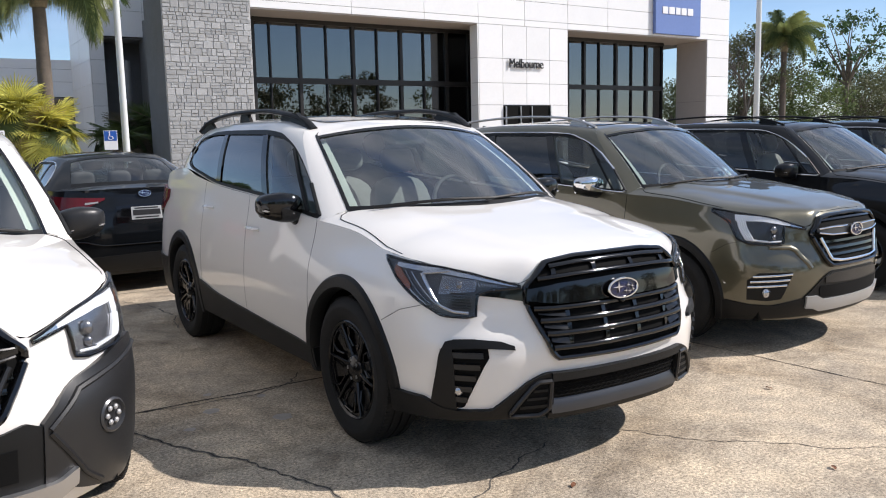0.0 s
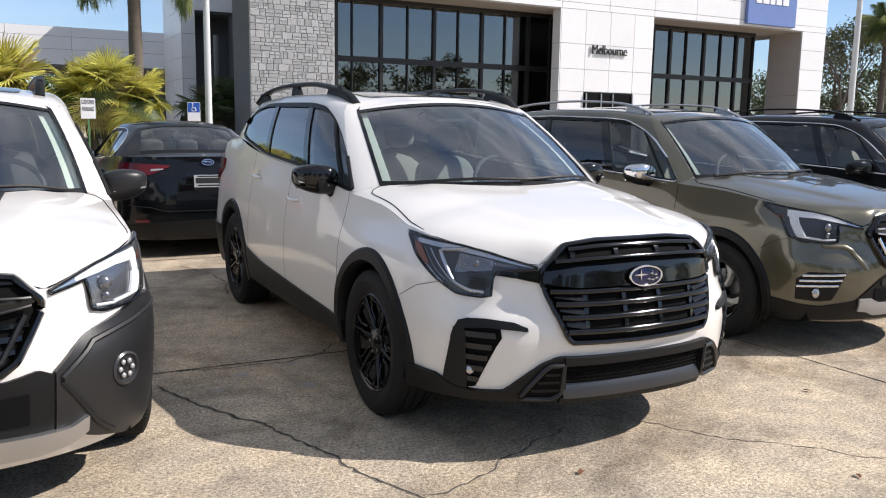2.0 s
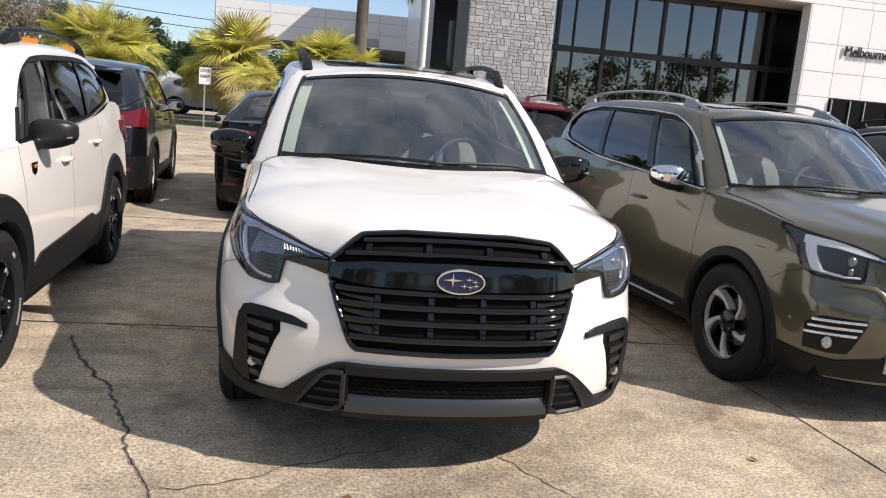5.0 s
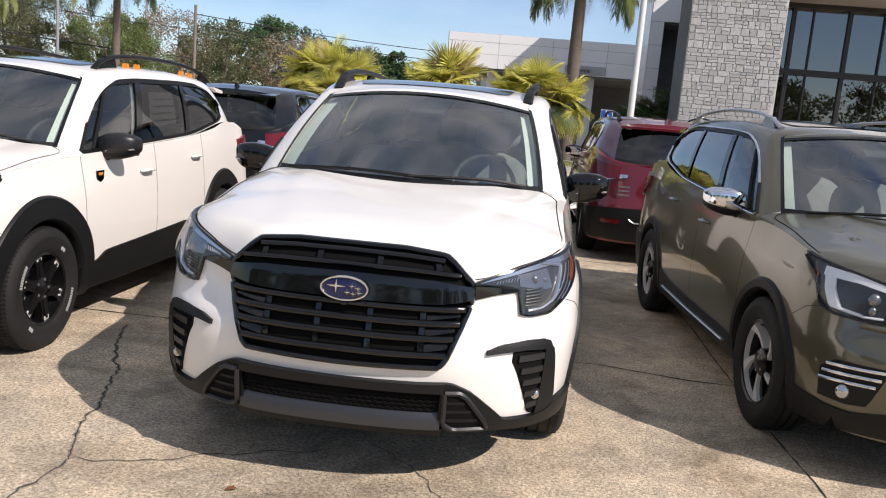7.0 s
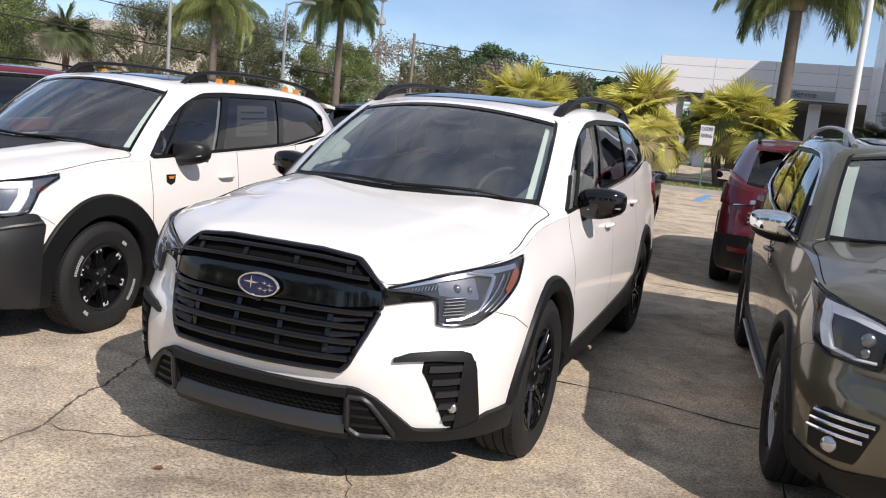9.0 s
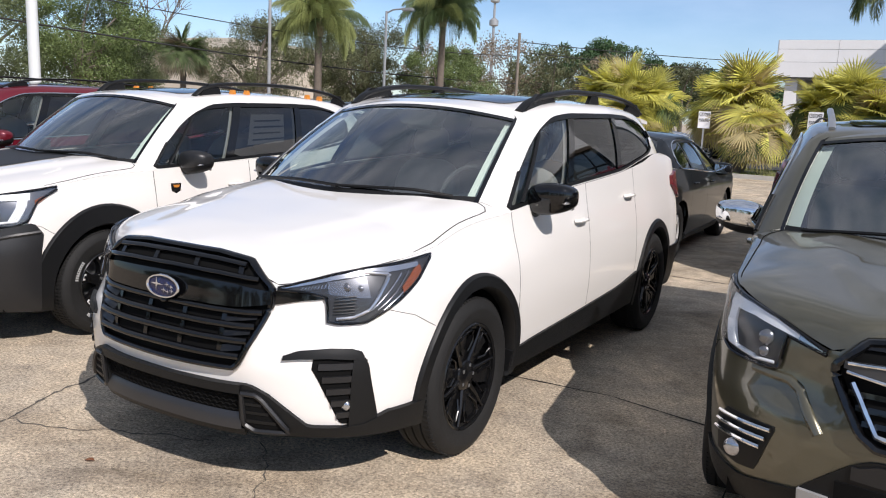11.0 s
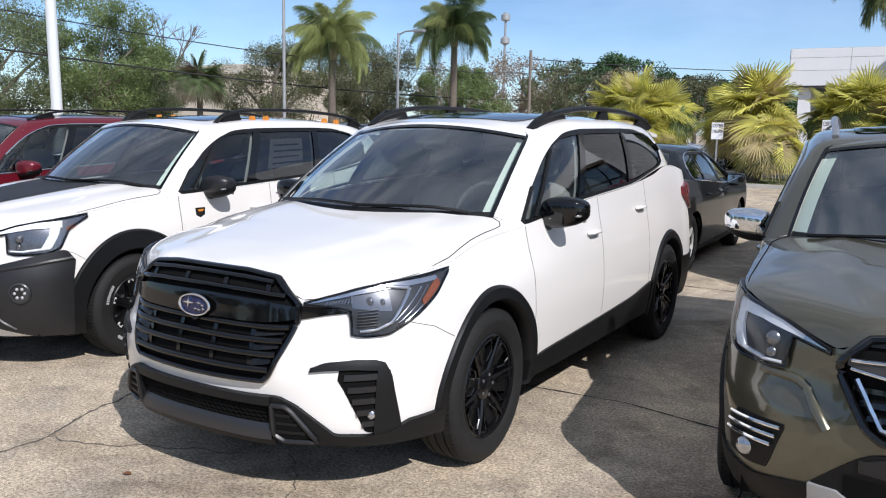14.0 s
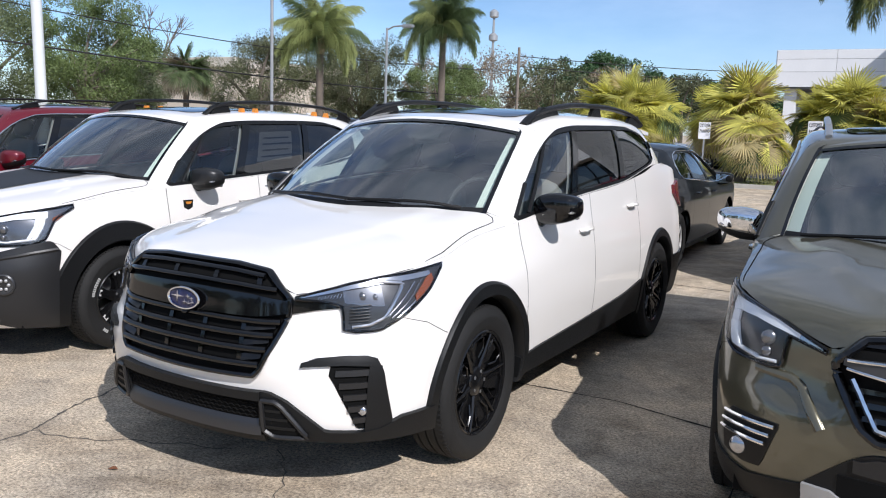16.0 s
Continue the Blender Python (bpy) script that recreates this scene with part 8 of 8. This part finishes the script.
def plants():
    fan_palm(-7.5, 28.0, [(-0.6, 0, 1.95, 1.75), (0.65, 0.3, 1.85, 1.65), (0.1, -0.9, 1.2, 1.5), (-0.2, 0.6, 2.25, 1.6)], 1, "wide clump of yellow-green fan palms on the strip")
    fan_palm(-2.75, 24.4, [(0.15, 0, 1.9, 1.7), (0.6, -0.4, 1.0, 1.3), (-0.4, 0.3, 1.55, 1.4)], 2, "fan palm with two rough trunks and yellowing leaves", dry=0.5)
    fan_palm(0.35, 25.9, [(0.0, 0, 2.1, 1.5), (0.75, -0.3, 1.7, 1.4), (-0.65, 0.2, 1.8, 1.4)], 3, "low spreading fan palm with bright leaves")
    # the porch's shade is put into these two palms' darker leaves
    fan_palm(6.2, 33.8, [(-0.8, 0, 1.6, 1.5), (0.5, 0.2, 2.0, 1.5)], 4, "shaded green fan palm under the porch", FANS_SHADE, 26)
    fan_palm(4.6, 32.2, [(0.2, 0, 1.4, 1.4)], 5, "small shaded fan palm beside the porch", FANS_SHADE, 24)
    feather_palm(1.70, 28.5, 6.6, 0.22, 1, 1.25, 36, 0.5)
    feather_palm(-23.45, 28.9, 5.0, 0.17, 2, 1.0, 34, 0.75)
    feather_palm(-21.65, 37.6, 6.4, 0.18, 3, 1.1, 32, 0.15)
    feather_palm(46.7, 30.3, 7.0, 0.18, 4, 1.0, 30, 0.7)
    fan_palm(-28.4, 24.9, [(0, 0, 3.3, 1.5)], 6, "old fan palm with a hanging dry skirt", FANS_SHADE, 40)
    tree(-36.5, 19.0, 6.6, 4.2, 11, OAK, "broad live oak with fine grey-green leaves")
    tree(-34.0, 23.4, 7.6, 3.6, 12, BRIGHT, "tall leafy oak with light green crown")
    tree(-37.0, 28.0, 5.9, 3.6, 13, OAK, "rounded live oak beside the road")
    tree(-41.0, 15.0, 7.0, 4.2, 25, OAK, "leafy oak at the roadside")
    tree(-34.5, 36.5, 6.3, 4.0, 14, OAK2, "spreading live oak with dark limbs", trunk=0.3)
    tree(-30.0, 41.5, 6.7, 4.0, 15, OAK2, "dense olive-brown live oak")
    tree(-25.5, 44.5, 5.4, 3.2, 16, BRIGHT, "small fresh green tree")
    bare_tree(-41.0, 33.0, 10.5, 3, 17, "leafless tree with fine twigs")
    for k, (x, y, h, r, m) in enumerate(((-38, 66, 7.4, 4.4, BROWN), (-33, 69, 8.3, 4.2, BROWN), (-27, 66, 7.0, 4.0, OAK2), (-22, 70, 6.8, 4.2, BROWN), (-16.5, 71, 6.2, 3.8, OAK2), (-45, 60, 7.5, 4.4, OAK2))):
        tree(x, y, h, r, 30 + k, m, "brownish half-bare tree in the distance" if m is BROWN else "olive tree in the distance", 9000, 0.11)
    for k, (x, y, h, r) in enumerate(((-34, 85, 9.8, 4.8), (-28.5, 87, 10.2, 4.6), (-24, 90, 8.4, 4.0), (-14.5, 76, 7.0, 2.6), (-10, 80, 5.2, 3.4), (-19, 95, 7.4, 4.6), (-5, 96, 6.4, 4.4), (3, 100, 6.5, 4.5))):
        tree(x, y, h * 0.94, r, 50 + k, DEEP, "dark green tree in the distance", 13000, 0.16, name="dark_tree")
    for k, (x, y, h, r, m) in enumerate(((46.5, 33.5, 8.2, 4.0, OAK2), (52, 33.0, 6.0, 4.0, BRIGHT), (58, 31, 5.5, 4.2, OAK2), (44.0, 37, 5.0, 3.6, OAK), (64, 33, 6.0, 5, OAK2), (40.5, 44, 7.0, 4, OAK2))):
        tree(x, y, h, r, 70 + k, m, "loose-crowned tree beyond the showroom", 10000, 0.10)
    bare_tree(44.5, 31.5, 9.5, 3, 81, "half-bare tree with thin branches")
    tree(54.0, 30.2, 9.6, 2.6, 82, DEEP, "tall thin pine with an open crown", 1700, 0.14, 0.16, 0.55, 14, "pine_tree")
    # clipped hedge along the far lot
    rnd = random.Random(4)
    for k, (x0, x1) in enumerate(((-25.5, -22.0), (-21.8, -18.6), (-18.4, -15.4))):
        V, F = [], []
        for _ in range(5000):
            p = Vector((rnd.uniform(x0, x1), 44 + rnd.uniform(-0.5, 0.5), rnd.uniform(0.1, 2.1)))
            u = Vector((rnd.gauss(0, 1), rnd.gauss(0, 1), rnd.gauss(0, 1))).normalized() * 0.08
            v = u.cross(Vector((0.3, 1, 0.2))).normalized() * 0.05
            n = len(V)
            V += [tuple(p - u), tuple(p + v), tuple(p + u), tuple(p - v)]
            F.append((n, n + 1, n + 2, n + 3))
        h = thing("hedge", "clipped green hedge block", "hedge", group="hedges")
        part("foliage", (V, F), BRIGHT if k == 2 else OAK, h, smooth=False)
        part("core", box(x0 + 0.1, 43.6, 0, x1 - 0.1, 44.4, 1.9), BARK, h, smooth=False)


plants()
trees_opposite()
bb = thing("beige_building", "low beige building behind the oaks", "building")
part("wall", box(-66, 46, 0, -46, 62, 6.2), mat("beige_render", (0.52, 0.46, 0.38), 0.85, var=0.06, scale=1), bb, smooth=False)
part("cornice", box(-66.3, 45.7, 5.6, -45.7, 62.3, 6.4, 0.05), mat("beige_cornice", (0.58, 0.53, 0.45), 0.8), bb, smooth=False)


def far_cars():
    s = build_car(variant(CROSS, name="silver_suv", paint=SILVERP, mirror_cap=SILVERP), "silver SUV parked on the far lot", plain_front, None, "far parked cars", False)
    s.matrix_world = pose(-7.9, 36.2, 0, 0, 0, 100)
    for x, y, rz in ((-8.6, 39.2, 100), (-9.8, 42.0, 100), (-14.5, 37.5, 95), (-3.2, 35.5, 85), (-20, 38, 95)):
        copy_thing(s, pose(x, y, 0, 0, 0, rz))


far_cars()
